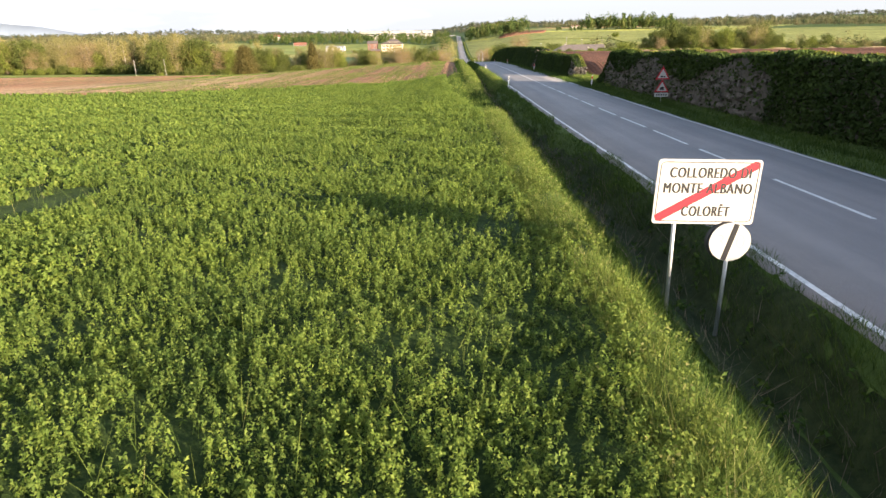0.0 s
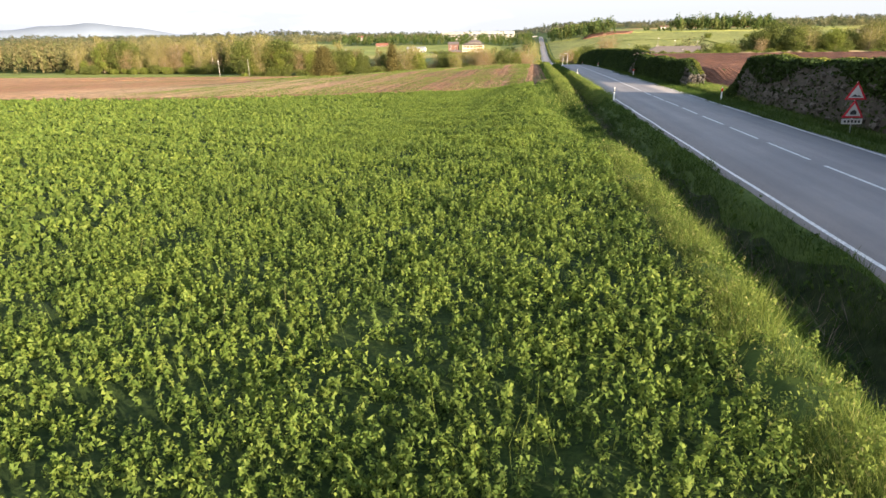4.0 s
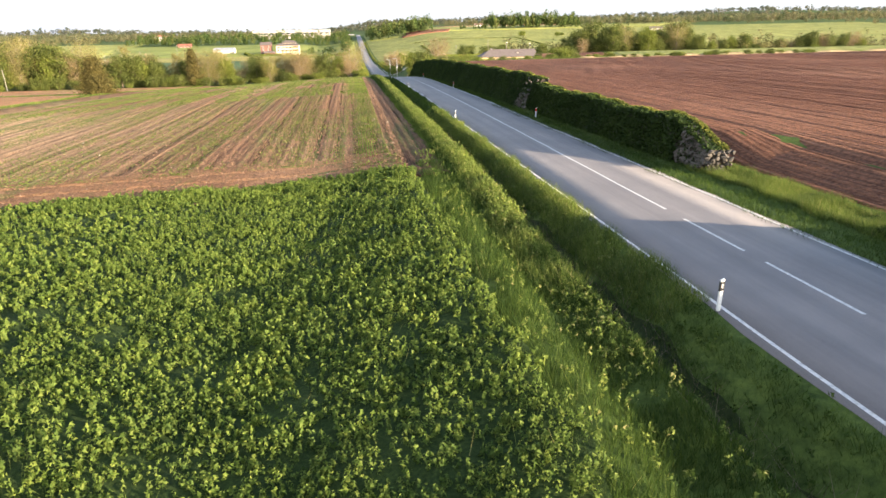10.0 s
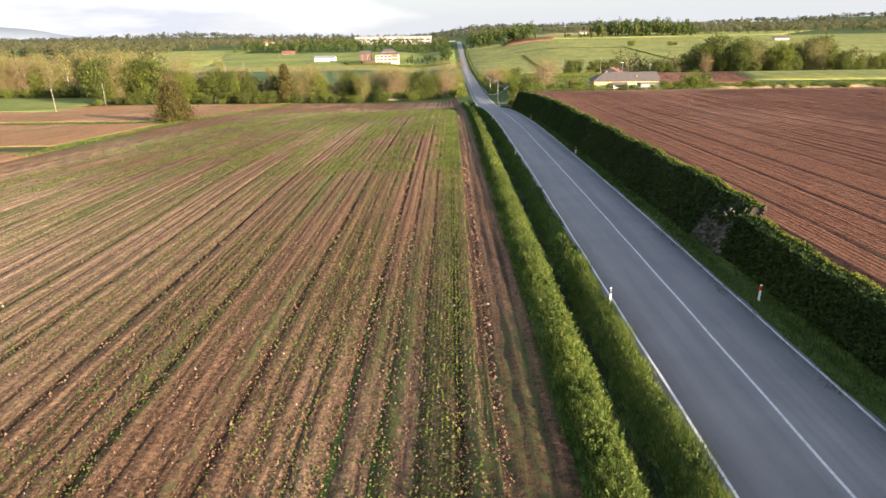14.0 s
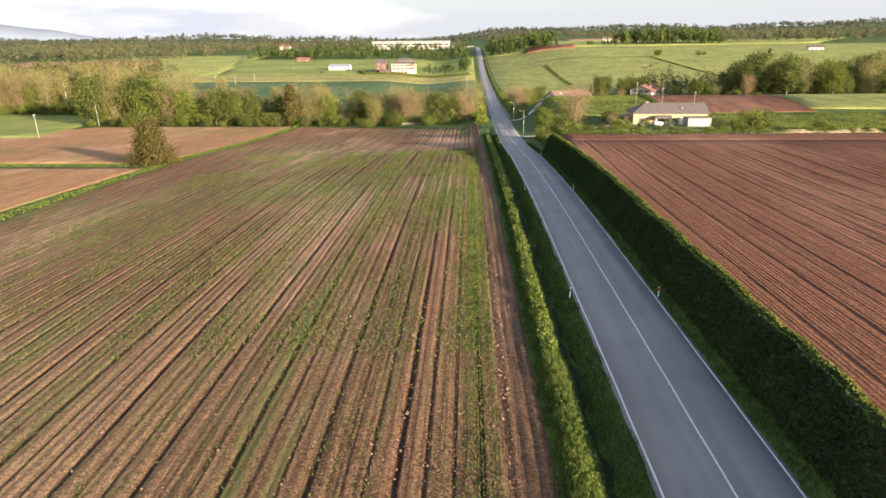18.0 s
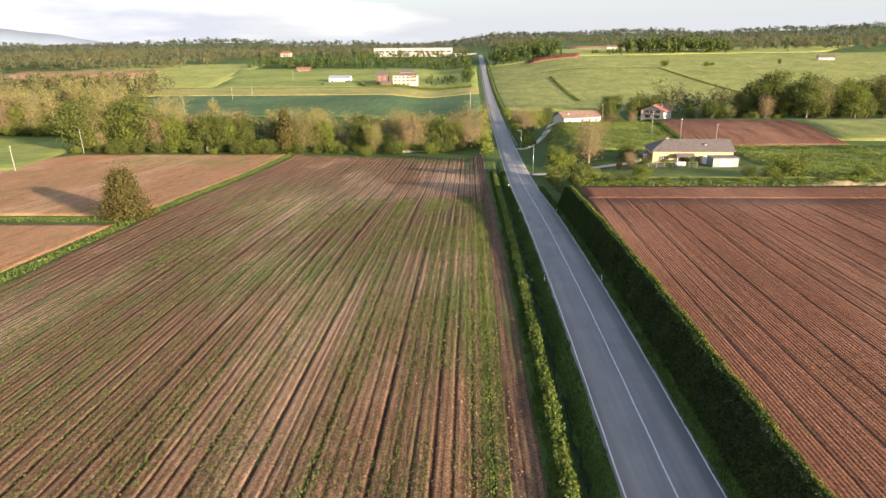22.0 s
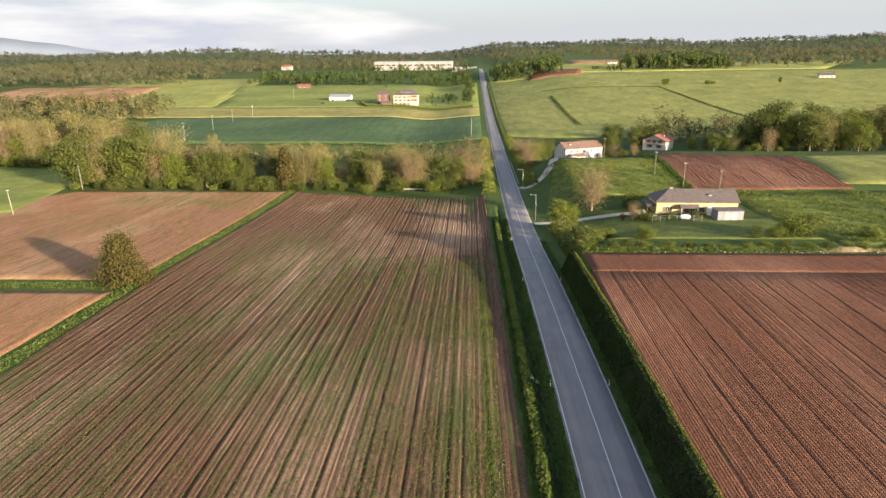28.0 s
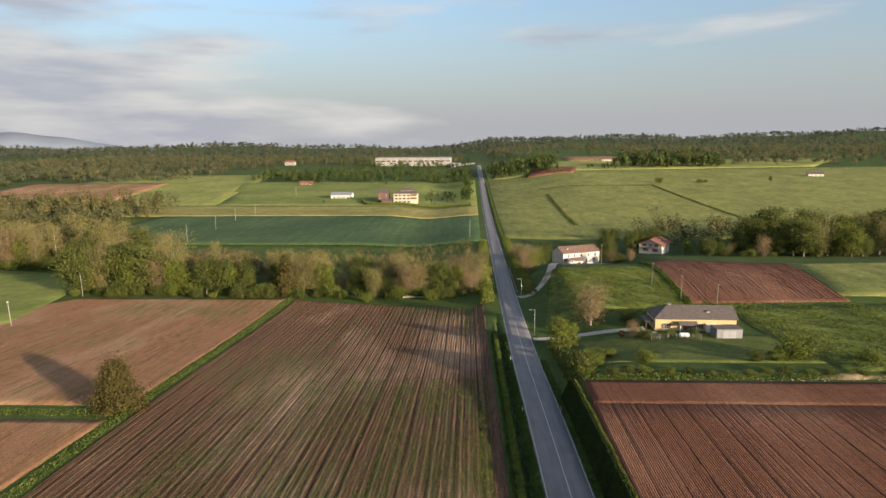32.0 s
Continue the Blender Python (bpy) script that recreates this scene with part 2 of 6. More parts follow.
def soil(name, dark, light, dry, green=None, green_amount=0.5, period=0.76, stony=0.0, streaky=0.85, rows=1.0, sandy=None, fine=0.0, tracks=0.0, lines=((0.8, 0.027, 0.34), (2.2, 0.028, 0.56))):
    """Tilled earth in drills that run along y, with dry pale patches and, where sown, bands of seedlings."""
    def build(nt, bsdf):
        where = place(nt)
        clod = noise_tex(nt, where, 6.5, 9.0, 0.8)
        col = ramp(nt, clod, [(0.37, dark), (0.63, light)])
        broad = noise_tex(nt, place(nt, (1, 0.35, 1)), 0.035, 5.0, 0.6)
        col = mix(nt, ramp(nt, broad, [(0.48, (0, 0, 0)), (0.68, (0.75, 0.75, 0.75))]), col, dry)
        if sandy:
            sep = nt.nodes.new("ShaderNodeSeparateXYZ")
            nt.links.new(where, sep.inputs[0])
            amount = None
            for axis, a, b in (("X", -24.0, -48.0), ("Y", 165.0, 125.0)):
                mr = nt.nodes.new("ShaderNodeMapRange")
                mr.inputs["From Min"].default_value, mr.inputs["From Max"].default_value = a, b
                nt.links.new(sep.outputs[axis], mr.inputs["Value"])
                if amount is None:
                    amount = mr.outputs[0]
                else:
                    mu = nt.nodes.new("ShaderNodeMath")
                    mu.operation = "MULTIPLY"
                    nt.links.new(amount, mu.inputs[0])
                    nt.links.new(mr.outputs[0], mu.inputs[1])
                    amount = mu.outputs[0]
            half = nt.nodes.new("ShaderNodeMath")
            half.operation = "MULTIPLY"
            half.inputs[1].default_value = 0.6
            nt.links.new(amount, half.inputs[0])
            col = mix(nt, half.outputs[0], col, sandy)
        grit = noise_tex(nt, where, 4.4, 5.0, 0.85)
        col = mix(nt, 0.95, col, ramp(nt, grit, [(0.38, (0.46, 0.43, 0.41)), (0.5, (1, 1, 1)), (0.62, (1.42, 1.36, 1.28))]), "MULTIPLY")
        mid = noise_tex(nt, place(nt, (1.0, 0.35, 1)), 1.5, 7.0, 0.72)
        col = mix(nt, 0.35, col, ramp(nt, mid, [(0.34, (0.50, 0.48, 0.47)), (0.52, (1, 1, 1)), (0.68, (1.32, 1.28, 1.22))]), "MULTIPLY")
        streak = noise_tex(nt, place(nt, (1.0, 0.012, 1)), 2.3, 5.0, 0.7)
        patch = noise_tex(nt, place(nt, (1.0, 0.3, 1)), 0.11, 4.0, 0.6)
        col = mix(nt, ramp(nt, patch, [(0.36, (0.15 * streaky, 0.15 * streaky, 0.15 * streaky)), (0.62, (streaky, streaky, streaky))]), col, mix(nt, 1.0, col, ramp(nt, streak, [(0.38, (0.40, 0.38, 0.37)), (0.5, (1, 1, 1)), (0.64, (1.3, 1.24, 1.18))]), "MULTIPLY"))
        # thin dark lines in the colour, standing in for shaded furrows
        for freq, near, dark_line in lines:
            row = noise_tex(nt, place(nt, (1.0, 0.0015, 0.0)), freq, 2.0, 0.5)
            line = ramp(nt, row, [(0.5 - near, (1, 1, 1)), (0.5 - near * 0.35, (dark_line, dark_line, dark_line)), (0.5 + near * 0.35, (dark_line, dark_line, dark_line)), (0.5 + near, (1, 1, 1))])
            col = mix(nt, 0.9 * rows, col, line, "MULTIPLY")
        if green:
            bands = noise_tex(nt, place(nt, (0.75, 0.016, 1)), 1.0, 5.0, 0.7)
            speck = noise_tex(nt, where, 2.4, 8.0, 0.85)
            area = noise_tex(nt, where, 0.018, 3.0)
            s = nt.nodes.new("ShaderNodeMath")
            s.operation = "ADD"
            nt.links.new(bands, s.inputs[0])
            nt.links.new(speck, s.inputs[1])
            s2 = nt.nodes.new("ShaderNodeMath")
            s2.operation = "MULTIPLY_ADD"
            nt.links.new(area, s2.inputs[0])
            s2.inputs[1].default_value = 0.7
            nt.links.new(s.outputs[0], s2.inputs[2])
            mr = nt.nodes.new("ShaderNodeMapRange")
            mr.inputs["From Min"].default_value = 1.47 - 0.25 * green_amount
            mr.inputs["From Max"].default_value = 1.62 - 0.25 * green_amount
            mr.inputs["To Max"].default_value = 0.85
            nt.links.new(s2.outputs[0], mr.inputs["Value"])
            col = mix(nt, mr.outputs[0], col, green)
        if stony:
            v = node(nt, "ShaderNodeTexVoronoi", Scale=3.0)
            nt.links.new(where, v.inputs["Vector"])
            col = mix(nt, ramp(nt, v.outputs["Distance"], [(0.06, (1, 1, 1)), (0.1, (0, 0, 0))]), col, (0.55, 0.5, 0.42))
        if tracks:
            # shade of the furrows put into the colour, darkest in the wheel tracks
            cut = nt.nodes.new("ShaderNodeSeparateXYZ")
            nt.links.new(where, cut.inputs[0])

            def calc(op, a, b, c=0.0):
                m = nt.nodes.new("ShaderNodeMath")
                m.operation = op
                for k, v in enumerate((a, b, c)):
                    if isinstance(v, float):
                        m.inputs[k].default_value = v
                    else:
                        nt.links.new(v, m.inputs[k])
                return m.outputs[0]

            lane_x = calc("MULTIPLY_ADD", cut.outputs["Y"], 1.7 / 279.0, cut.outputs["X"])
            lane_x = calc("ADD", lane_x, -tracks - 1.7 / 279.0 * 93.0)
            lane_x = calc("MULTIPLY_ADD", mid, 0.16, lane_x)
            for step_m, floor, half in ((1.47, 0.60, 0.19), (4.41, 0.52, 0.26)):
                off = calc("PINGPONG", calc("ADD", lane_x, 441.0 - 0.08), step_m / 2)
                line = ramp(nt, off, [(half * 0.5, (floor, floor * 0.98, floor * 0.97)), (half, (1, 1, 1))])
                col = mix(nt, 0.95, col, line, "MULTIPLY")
        height = clod
        if fine:
            # close drill lines as shallow relief, broken by clods
            cut = nt.nodes.new("ShaderNodeSeparateXYZ")
            nt.links.new(where, cut.inputs[0])
            wander = noise_tex(nt, place(nt, (1.0, 0.05, 1)), 0.5, 3.0, 0.5)
            for op, a, b in (("MULTIPLY", cut.outputs["X"], 6.2832 / fine), ("MULTIPLY_ADD", wander, 4.0), ("SINE", None, 0.0), ("MULTIPLY_ADD", None, 0.30)):
                m = nt.nodes.new("ShaderNodeMath")
                m.operation = op
                nt.links.new(a if a is not None else turn, m.inputs[0])
                m.inputs[1].default_value = b
                if op == "MULTIPLY_ADD":
                    nt.links.new(turn if a is not None else clod, m.inputs[2])
                turn = m.outputs[0]
            height = turn
            # drill grooves darkened and ridges lightened in colour, as low sun would
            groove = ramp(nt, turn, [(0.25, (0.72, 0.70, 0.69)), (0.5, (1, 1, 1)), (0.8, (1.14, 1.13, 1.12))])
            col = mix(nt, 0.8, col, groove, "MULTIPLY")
        nt.links.new(col, bsdf.inputs["Base Color"])
        bsdf.inputs["Roughness"].default_value = 0.95
        bsdf.inputs["Specular IOR Level"].default_value = 0.08
        bump(nt, bsdf, height, 1.0, 0.10)
    return mat(name, build)


def build_asphalt(nt, bsdf):
    where = place(nt)
    fine = noise_tex(nt, where, 60.0, 4.0, 0.7)
    col = ramp(nt, fine, [(0.3, (0.128, 0.117, 0.115)), (0.7, (0.215, 0.197, 0.191))])
    lanes = noise_tex(nt, place(nt, (1.1, 0.02, 1)), 1.0, 4.0)
    col = mix(nt, 0.8, col, ramp(nt, lanes, [(0.35, (0.78, 0.78, 0.8)), (0.65, (1.15, 1.14, 1.12))]), "MULTIPLY")
    stain = noise_tex(nt, where, 0.25, 6.0, 0.65)
    col = mix(nt, 0.6, col, ramp(nt, stain, [(0.35, (0.8, 0.8, 0.82)), (0.65, (1.12, 1.11, 1.1))]), "MULTIPLY")
    nt.links.new(col, bsdf.inputs["Base Color"])
    bsdf.inputs["Roughness"].default_value = 0.75
    bump(nt, bsdf, fine, 0.5, 0.01)


ASPHALT = mat("asphalt", build_asphalt)


def build_marking(nt, bsdf):
    where = place(nt)
    worn = noise_tex(nt, where, 9.0, 8.0, 0.75)
    nt.links.new(ramp(nt, worn, [(0.34, (0.24, 0.235, 0.23)), (0.50, (0.50, 0.49, 0.47)), (0.7, (0.62, 0.61, 0.59))]), bsdf.inputs["Base Color"])
    bsdf.inputs["Roughness"].default_value = 0.6


MARKING = mat("road_marking", build_marking)
GRASS = turf("meadow_grass", (0.026, 0.048, 0.012), (0.082, 0.118, 0.028), 3.5)
LAWN = turf("lawn", (0.060, 0.082, 0.022), (0.150, 0.172, 0.048), 1.1, 0.12, 0.2)
# floor colour that stands in for the shade between the shoots
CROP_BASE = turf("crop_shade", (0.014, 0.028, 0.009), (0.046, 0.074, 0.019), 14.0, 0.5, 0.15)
# brown earth, with the shade down in the ditch put into its colour
DITCH = turf("shaded_ditch_earth", (0.010, 0.018, 0.006), (0.034, 0.046, 0.016), 5.0, 0.6)
WHEAT = turf("dark_wheat", (0.046, 0.084, 0.040), (0.075, 0.118, 0.054), 1.2, 0.02, 0.1, (0.4, 0.02, 1))
PALE = turf("pale_green_crop", (0.19, 0.21, 0.062), (0.265, 0.275, 0.088), 0.8, 0.012, 0.1, (0.25, 0.02, 1))
STRAW = turf("yellow_green_crop", (0.20, 0.19, 0.068), (0.265, 0.245, 0.092), 0.8, 0.02, 0.1, (0.02, 0.3, 1))
HAY = turf("rough_meadow", (0.125, 0.150, 0.046), (0.26, 0.262, 0.092), 0.9, 0.03, 0.5, (0.2, 0.03, 1))
BRIGHT = turf("bright_green_crop", (0.130, 0.165, 0.045), (0.200, 0.222, 0.066), 0.6, 0.02, 0.2)
KNOLL = turf("rank_green_crop", (0.060, 0.088, 0.024), (0.165, 0.195, 0.050), 0.55, 0.05, 0.8, (0.10, 0.45, 1))
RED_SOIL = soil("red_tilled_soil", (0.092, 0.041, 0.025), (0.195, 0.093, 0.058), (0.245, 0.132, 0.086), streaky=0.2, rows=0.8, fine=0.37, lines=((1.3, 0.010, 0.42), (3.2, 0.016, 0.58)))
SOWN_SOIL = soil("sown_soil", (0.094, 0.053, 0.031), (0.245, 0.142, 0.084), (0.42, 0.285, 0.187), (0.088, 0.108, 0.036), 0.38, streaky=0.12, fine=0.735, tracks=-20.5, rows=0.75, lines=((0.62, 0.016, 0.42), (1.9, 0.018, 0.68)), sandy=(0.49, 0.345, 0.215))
TURNED_SOIL = soil("turned_headland_soil", (0.092, 0.050, 0.028), (0.24, 0.136, 0.078), (0.33, 0.222, 0.14), (0.080, 0.100, 0.032), 0.3, streaky=0.0, rows=0.0)
SIDE_SOIL = soil("side_field_soil", (0.21, 0.105, 0.056), (0.38, 0.21, 0.118), (0.46, 0.31, 0.19), (0.10, 0.13, 0.03), 0.40, streaky=0.75, rows=0.55, lines=((0.5, 0.016, 0.55), (1.2, 0.018, 0.70)))
HEADLAND = soil("headland_soil", (0.060, 0.036, 0.023), (0.155, 0.094, 0.060), (0.20, 0.132, 0.088), (0.07, 0.09, 0.028), 0.05, rows=0.5)
GRAVEL = plain("pale_gravel", (0.40, 0.36, 0.30), 0.9, 0, 0.15, 2.0, 0.02)
ALFALFA = leafy("alfalfa_leaves", [(0.0, (0.074, 0.120, 0.026)), (0.5, (0.112, 0.166, 0.037)), (1.0, (0.164, 0.210, 0.050))], 0.46, 0.5, 0.8)
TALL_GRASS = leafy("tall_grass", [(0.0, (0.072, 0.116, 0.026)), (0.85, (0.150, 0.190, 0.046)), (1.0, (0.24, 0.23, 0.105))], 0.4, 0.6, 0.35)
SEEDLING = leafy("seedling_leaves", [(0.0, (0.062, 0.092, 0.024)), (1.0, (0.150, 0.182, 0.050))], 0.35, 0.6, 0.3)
# darker grass colour for shaded verges and slopes; TALL_GRASS serves the sunlit ones
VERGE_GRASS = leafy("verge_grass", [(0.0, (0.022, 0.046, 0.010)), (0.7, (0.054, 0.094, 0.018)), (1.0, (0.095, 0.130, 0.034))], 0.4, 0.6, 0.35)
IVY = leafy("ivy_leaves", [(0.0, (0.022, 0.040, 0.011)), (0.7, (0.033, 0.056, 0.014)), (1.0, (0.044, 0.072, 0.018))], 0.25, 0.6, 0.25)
# wall-top growth: yellow-green, with the sun's brightness put into the colour
LIP = leafy("sunlit_lip_grass", [(0.0, (0.125, 0.145, 0.028)), (1.0, (0.235, 0.235, 0.060))], 0.4, 0.6, 0.3)
LEAF_DARK = leafy("dark_leaves", [(0.0, (0.058, 0.078, 0.022)), (1.0, (0.140, 0.162, 0.046))], 0.4, 0.6, 0.05)
LEAF_FRESH = leafy("fresh_leaves", [(0.0, (0.090, 0.120, 0.024)), (1.0, (0.180, 0.205, 0.048))], 0.35, 0.6, 0.05)
LEAF_OLIVE = leafy("olive_buds", [(0.0, (0.155, 0.145, 0.055)), (1.0, (0.265, 0.235, 0.100))], 0.3, 0.7, 0.05)
LEAF_BROWN = leafy("brown_buds", [(0.0, (0.165, 0.122, 0.066)), (1.0, (0.275, 0.205, 0.115))], 0.25, 0.7, 0.05)
LEAF_CONIFER = leafy("conifer_needles", [(0.0, (0.050, 0.047, 0.016)), (0.8, (0.090, 0.078, 0.028)), (1.0, (0.120, 0.094, 0.038))], 0.2, 0.7, 0.5)
WOOD_FAR = woodland("spring_wood_leaves", [(0.3, (0.07, 0.086, 0.032)), (0.42, (0.122, 0.125, 0.053)), (0.52, (0.174, 0.151, 0.077)), (0.62, (0.116, 0.13, 0.051)), (0.72, (0.174, 0.135, 0.086))], 0.45, 0.10)
# the two farthest woods: haze is mixed into these greyer, bluer leaf colours
WOOD_PLAIN = woodland("hazed_plain_leaves", [(0.3, (0.067, 0.09, 0.046)), (0.45, (0.125, 0.135, 0.07)), (0.56, (0.172, 0.155, 0.093)), (0.66, (0.102, 0.121, 0.06)), (0.74, (0.174, 0.139, 0.095))], 0.55, 0.06)
WOOD_HILL = woodland("hazed_hill_leaves", [(0.32, (0.053, 0.072, 0.058)), (0.5, (0.104, 0.116, 0.084)), (0.62, (0.13, 0.125, 0.093)), (0.72, (0.072, 0.093, 0.07))], 0.55, 0.03)
GROVE = woodland("grove_leaves", [(0.32, (0.035, 0.06, 0.021)), (0.5, (0.07, 0.102, 0.03)), (0.62, (0.116, 0.13, 0.044)), (0.72, (0.049, 0.079, 0.028))], 0.4, 0.12)
BARK = plain("bark", (0.16, 0.12, 0.085), 0.9, 0, 0.25, 4.0, 0.02)
TWIG_BARK = plain("grey_brown_twigs", (0.225, 0.178, 0.125), 0.9, 0, 0.2, 4.0, 0.02)
PALE_BARK = plain("pale_bark", (0.38, 0.34, 0.27), 0.9, 0, 0.2, 4.0, 0.02)
STONE = plain("rough_stone", (0.088, 0.077, 0.064), 0.9, 0, 0.3, 5.0, 0.03)
PALE_STONE = plain("pale_field_stone", (0.27, 0.235, 0.18), 0.9, 0, 0.25, 5.0, 0.03)
MORTAR = plain("old_mortar", (0.052, 0.044, 0.033), 0.95, 0, 0.25, 6.0, 0.03)
WHITE = plain("white_paint", (0.80, 0.79, 0.76), 0.45, 0, 0.05, 6.0)
SIGN_WHITE = plain("sign_white", (0.42, 0.405, 0.38), 0.45, 0, 0.05, 4.0)
SIGN_RED = plain("sign_red", (0.40, 0.006, 0.018), 0.75, 0, 0.06, 4.0)
SIGN_BLACK = plain("sign_black", (0.015, 0.015, 0.017), 0.45, 0, 0.05, 4.0)
SIGN_GHOST = plain("faded_grey", (0.30, 0.29, 0.285), 0.4, 0, 0.03, 4.0)
ZINC = plain("galvanised_steel", (0.42, 0.43, 0.44), 0.45, 0.7, 0.1, 8.0)
RUBBER = plain("black_plastic", (0.02, 0.02, 0.022), 0.6, 0, 0.1, 8.0)
REFLECTOR = plain("red_reflector", (0.7, 0.03, 0.02), 0.25, 0, 0.03, 8.0)
WALL_WHITE = plain("white_render", (0.53, 0.50, 0.45), 0.85, 0, 0.10, 0.6)
WALL_CREAM = plain("cream_render", (0.55, 0.47, 0.36), 0.85, 0, 0.08, 0.6)
WALL_YELLOW = plain("yellow_render", (0.50, 0.375, 0.185), 0.85, 0, 0.10, 0.6)
WALL_RED = plain("red_brick_wall", (0.145, 0.072, 0.055), 0.85, 0, 0.2, 1.5)
ROOF_RED = plain("red_tiles", (0.215, 0.080, 0.050), 0.85, 0, 0.25, 1.2, 0.03)
ROOF_BROWN = plain("brown_tiles", (0.105, 0.085, 0.078), 0.85, 0, 0.18, 1.2, 0.03)
ROOF_PALE = plain("faded_tiles", (0.175, 0.104, 0.078), 0.85, 0, 0.25, 1.0, 0.03)
GLASS = plain("window_dark", (0.04, 0.045, 0.05), 0.12, 0, 0.1, 2.0)
SHUTTER = plain("shutter_wood", (0.16, 0.085, 0.045), 0.7, 0, 0.15, 5.0)
METAL_GREY = plain("sheet_metal", (0.27, 0.28, 0.30), 0.5, 0.2, 0.1, 2.0)
SHED_GREY = plain("grey_sheet_wall", (0.20, 0.205, 0.215), 0.55, 0.2, 0.12, 2.0)
HALL_GREY = plain("weathered_hall_render", (0.33, 0.30, 0.27), 0.85, 0, 0.2, 0.08)
TAN_EARTH = turf("tan_earth_bank", (0.13, 0.095, 0.055), (0.30, 0.24, 0.155), 1.5, 0.2, 0.15)
PLANK = plain("pale_planks", (0.36, 0.33, 0.26), 0.85, 0, 0.15, 3.0)
PETAL_RED = leafy("reddish_leaves", [(0.0, (0.10, 0.075, 0.03)), (0.5, (0.20, 0.10, 0.055)), (1.0, (0.30, 0.16, 0.10))], 0.3, 0.6, 0.4)
PETAL_WHITE = leafy("white_blossom", [(0.0, (0.08, 0.11, 0.03)), (0.45, (0.14, 0.17, 0.06)), (0.6, (0.42, 0.42, 0.36)), (1.0, (0.55, 0.54, 0.48))], 0.3, 0.6, 0.4)
GREY_WOOD = plain("weathered_pole_wood", (0.22, 0.19, 0.16), 0.9, 0, 0.2, 2.0)
CONCRETE = plain("concrete", (0.33, 0.31, 0.285), 0.9, 0, 0.15, 4.0, 0.01)
# pale blue of the distant haze put into the ridge's own colour
MOUNTAIN = plain("haze_tinted_mountain", (0.168, 0.205, 0.262), 1.0, 0, 0.06, 0.002)

# ---------------------------------------------------------------- meshes
rng = np.random.default_rng(7)


def from_arrays(name, verts, faces, material, smooth=False):
    """A mesh from an (n, 3) array of points and an (m, 3 or 4) array of corners."""
    me = bpy.data.meshes.new(name)
    verts = np.ascontiguousarray(verts, dtype=np.float32)
    faces = np.ascontiguousarray(faces, dtype=np.int32)
    k = faces.shape[1]
    me.vertices.add(len(verts))
    me.vertices.foreach_set("co", verts.ravel())
    me.loops.add(faces.size)
    me.loops.foreach_set("vertex_index", faces.ravel())
    me.polygons.add(len(faces))
    me.polygons.foreach_set("loop_start", np.arange(0, faces.size, k, dtype=np.int32))
    if smooth:
        me.polygons.foreach_set("use_smooth", np.ones(len(faces), dtype=bool))
    me.update(calc_edges=True)
    me.validate()
    me.materials.append(material)
    return me


def loose_quads(name, corners, material):
    """Many separate leaves: corners is (n, k, 3), k of 3 or 4."""
    n, k = corners.shape[:2]
    return from_arrays(name, corners.reshape(-1, 3), np.arange(n * k).reshape(n, k), material)


def grid_mesh(name, px, py, pz, material, smooth=True):
    """A sheet from 2D arrays of x, y and z."""
    h, w = px.shape
    idx = np.arange(h * w).reshape(h, w)
    faces = np.stack([idx[:-1, :-1], idx[:-1, 1:], idx[1:, 1:], idx[1:, :-1]], -1).reshape(-1, 4)
    return from_arrays(name, np.stack([px, py, pz], -1).reshape(-1, 3), faces, material, smooth)


def part(name, bm, material, parent, label=""):
    me = bpy.data.meshes.new(name)
    bm.to_mesh(me)
    bm.free()
    me.materials.append(material)
    ob = new(name, me)
    ob.parent = parent
    return tagged(ob, label) if label else ob


def mesh_part(name, me, parent, label=""):
    ob = new(name, me)
    ob.parent = parent
    return tagged(ob, label) if label else ob


def empty(name, m, label, category, group="", kind=""):
    ob = new(name)
    ob.empty_display_size = 0.2
    ob.matrix_world = m
    return tagged(ob, label, category, group, kind)


def box(x0, x1, y0, y1, z0, z1, bevel=0.0):
    bm = bmesh.new()
    bmesh.ops.create_cube(bm, size=1.0)
    for v in bm.verts:
        v.co = Vector((x0 + (v.co.x + 0.5) * (x1 - x0), y0 + (v.co.y + 0.5) * (y1 - y0), z0 + (v.co.z + 0.5) * (z1 - z0)))
    if bevel:
        bmesh.ops.bevel(bm, geom=bm.edges[:], offset=bevel, segments=2, affect="EDGES")
    return bm


def tube(r0, r1, z0, z1, n=12, x=0.0, y=0.0):
    bm = bmesh.new()
    bmesh.ops.create_cone(bm, cap_ends=True, segments=n, radius1=r0, radius2=r1, depth=z1 - z0)
    for v in bm.verts:
        v.co += Vector((x, y, (z0 + z1) / 2))
    for f in bm.faces:
        f.smooth = len(f.verts) == 4
    return bm


# ---------------------------------------------------------------- lie of the land
ROAD_Y = (-80, 0, 24, 63, 110, 160, 205, 259, 297, 335, 420, 540, 640, 800, 1000, 1250, 1600, 3000)
ROAD_Z = (2.6, 1.25, .75, .05, -.75, -1.8, -3.0, -6.1, -9.3, -11.3, -13.5, -15, -15.5, -13, -6, 2, 4, 4)
LEFT_Y = (-80, 0, 60, 130, 200, 264, 348, 410, 560, 640, 800, 1000, 1250, 1600, 3000)
LEFT_Z = (.6, 0, -1.5, -4, -6.5, -9, -14.3, -17, -17, -16, -13.3, -7, -3, -1, -1)
RIGHT_Y = (-80, 0, 65, 120, 200, 275, 300, 330, 400, 440, 500, 560, 650, 900, 1050, 1250, 1600, 3000)
RIGHT_Z = (3.2, 2.4, 1.4, .9, -.9, -2.8, -5.3, -6.8, -5, -7.5, -15, -16, -14, 0, 8, 14, 18, 18)


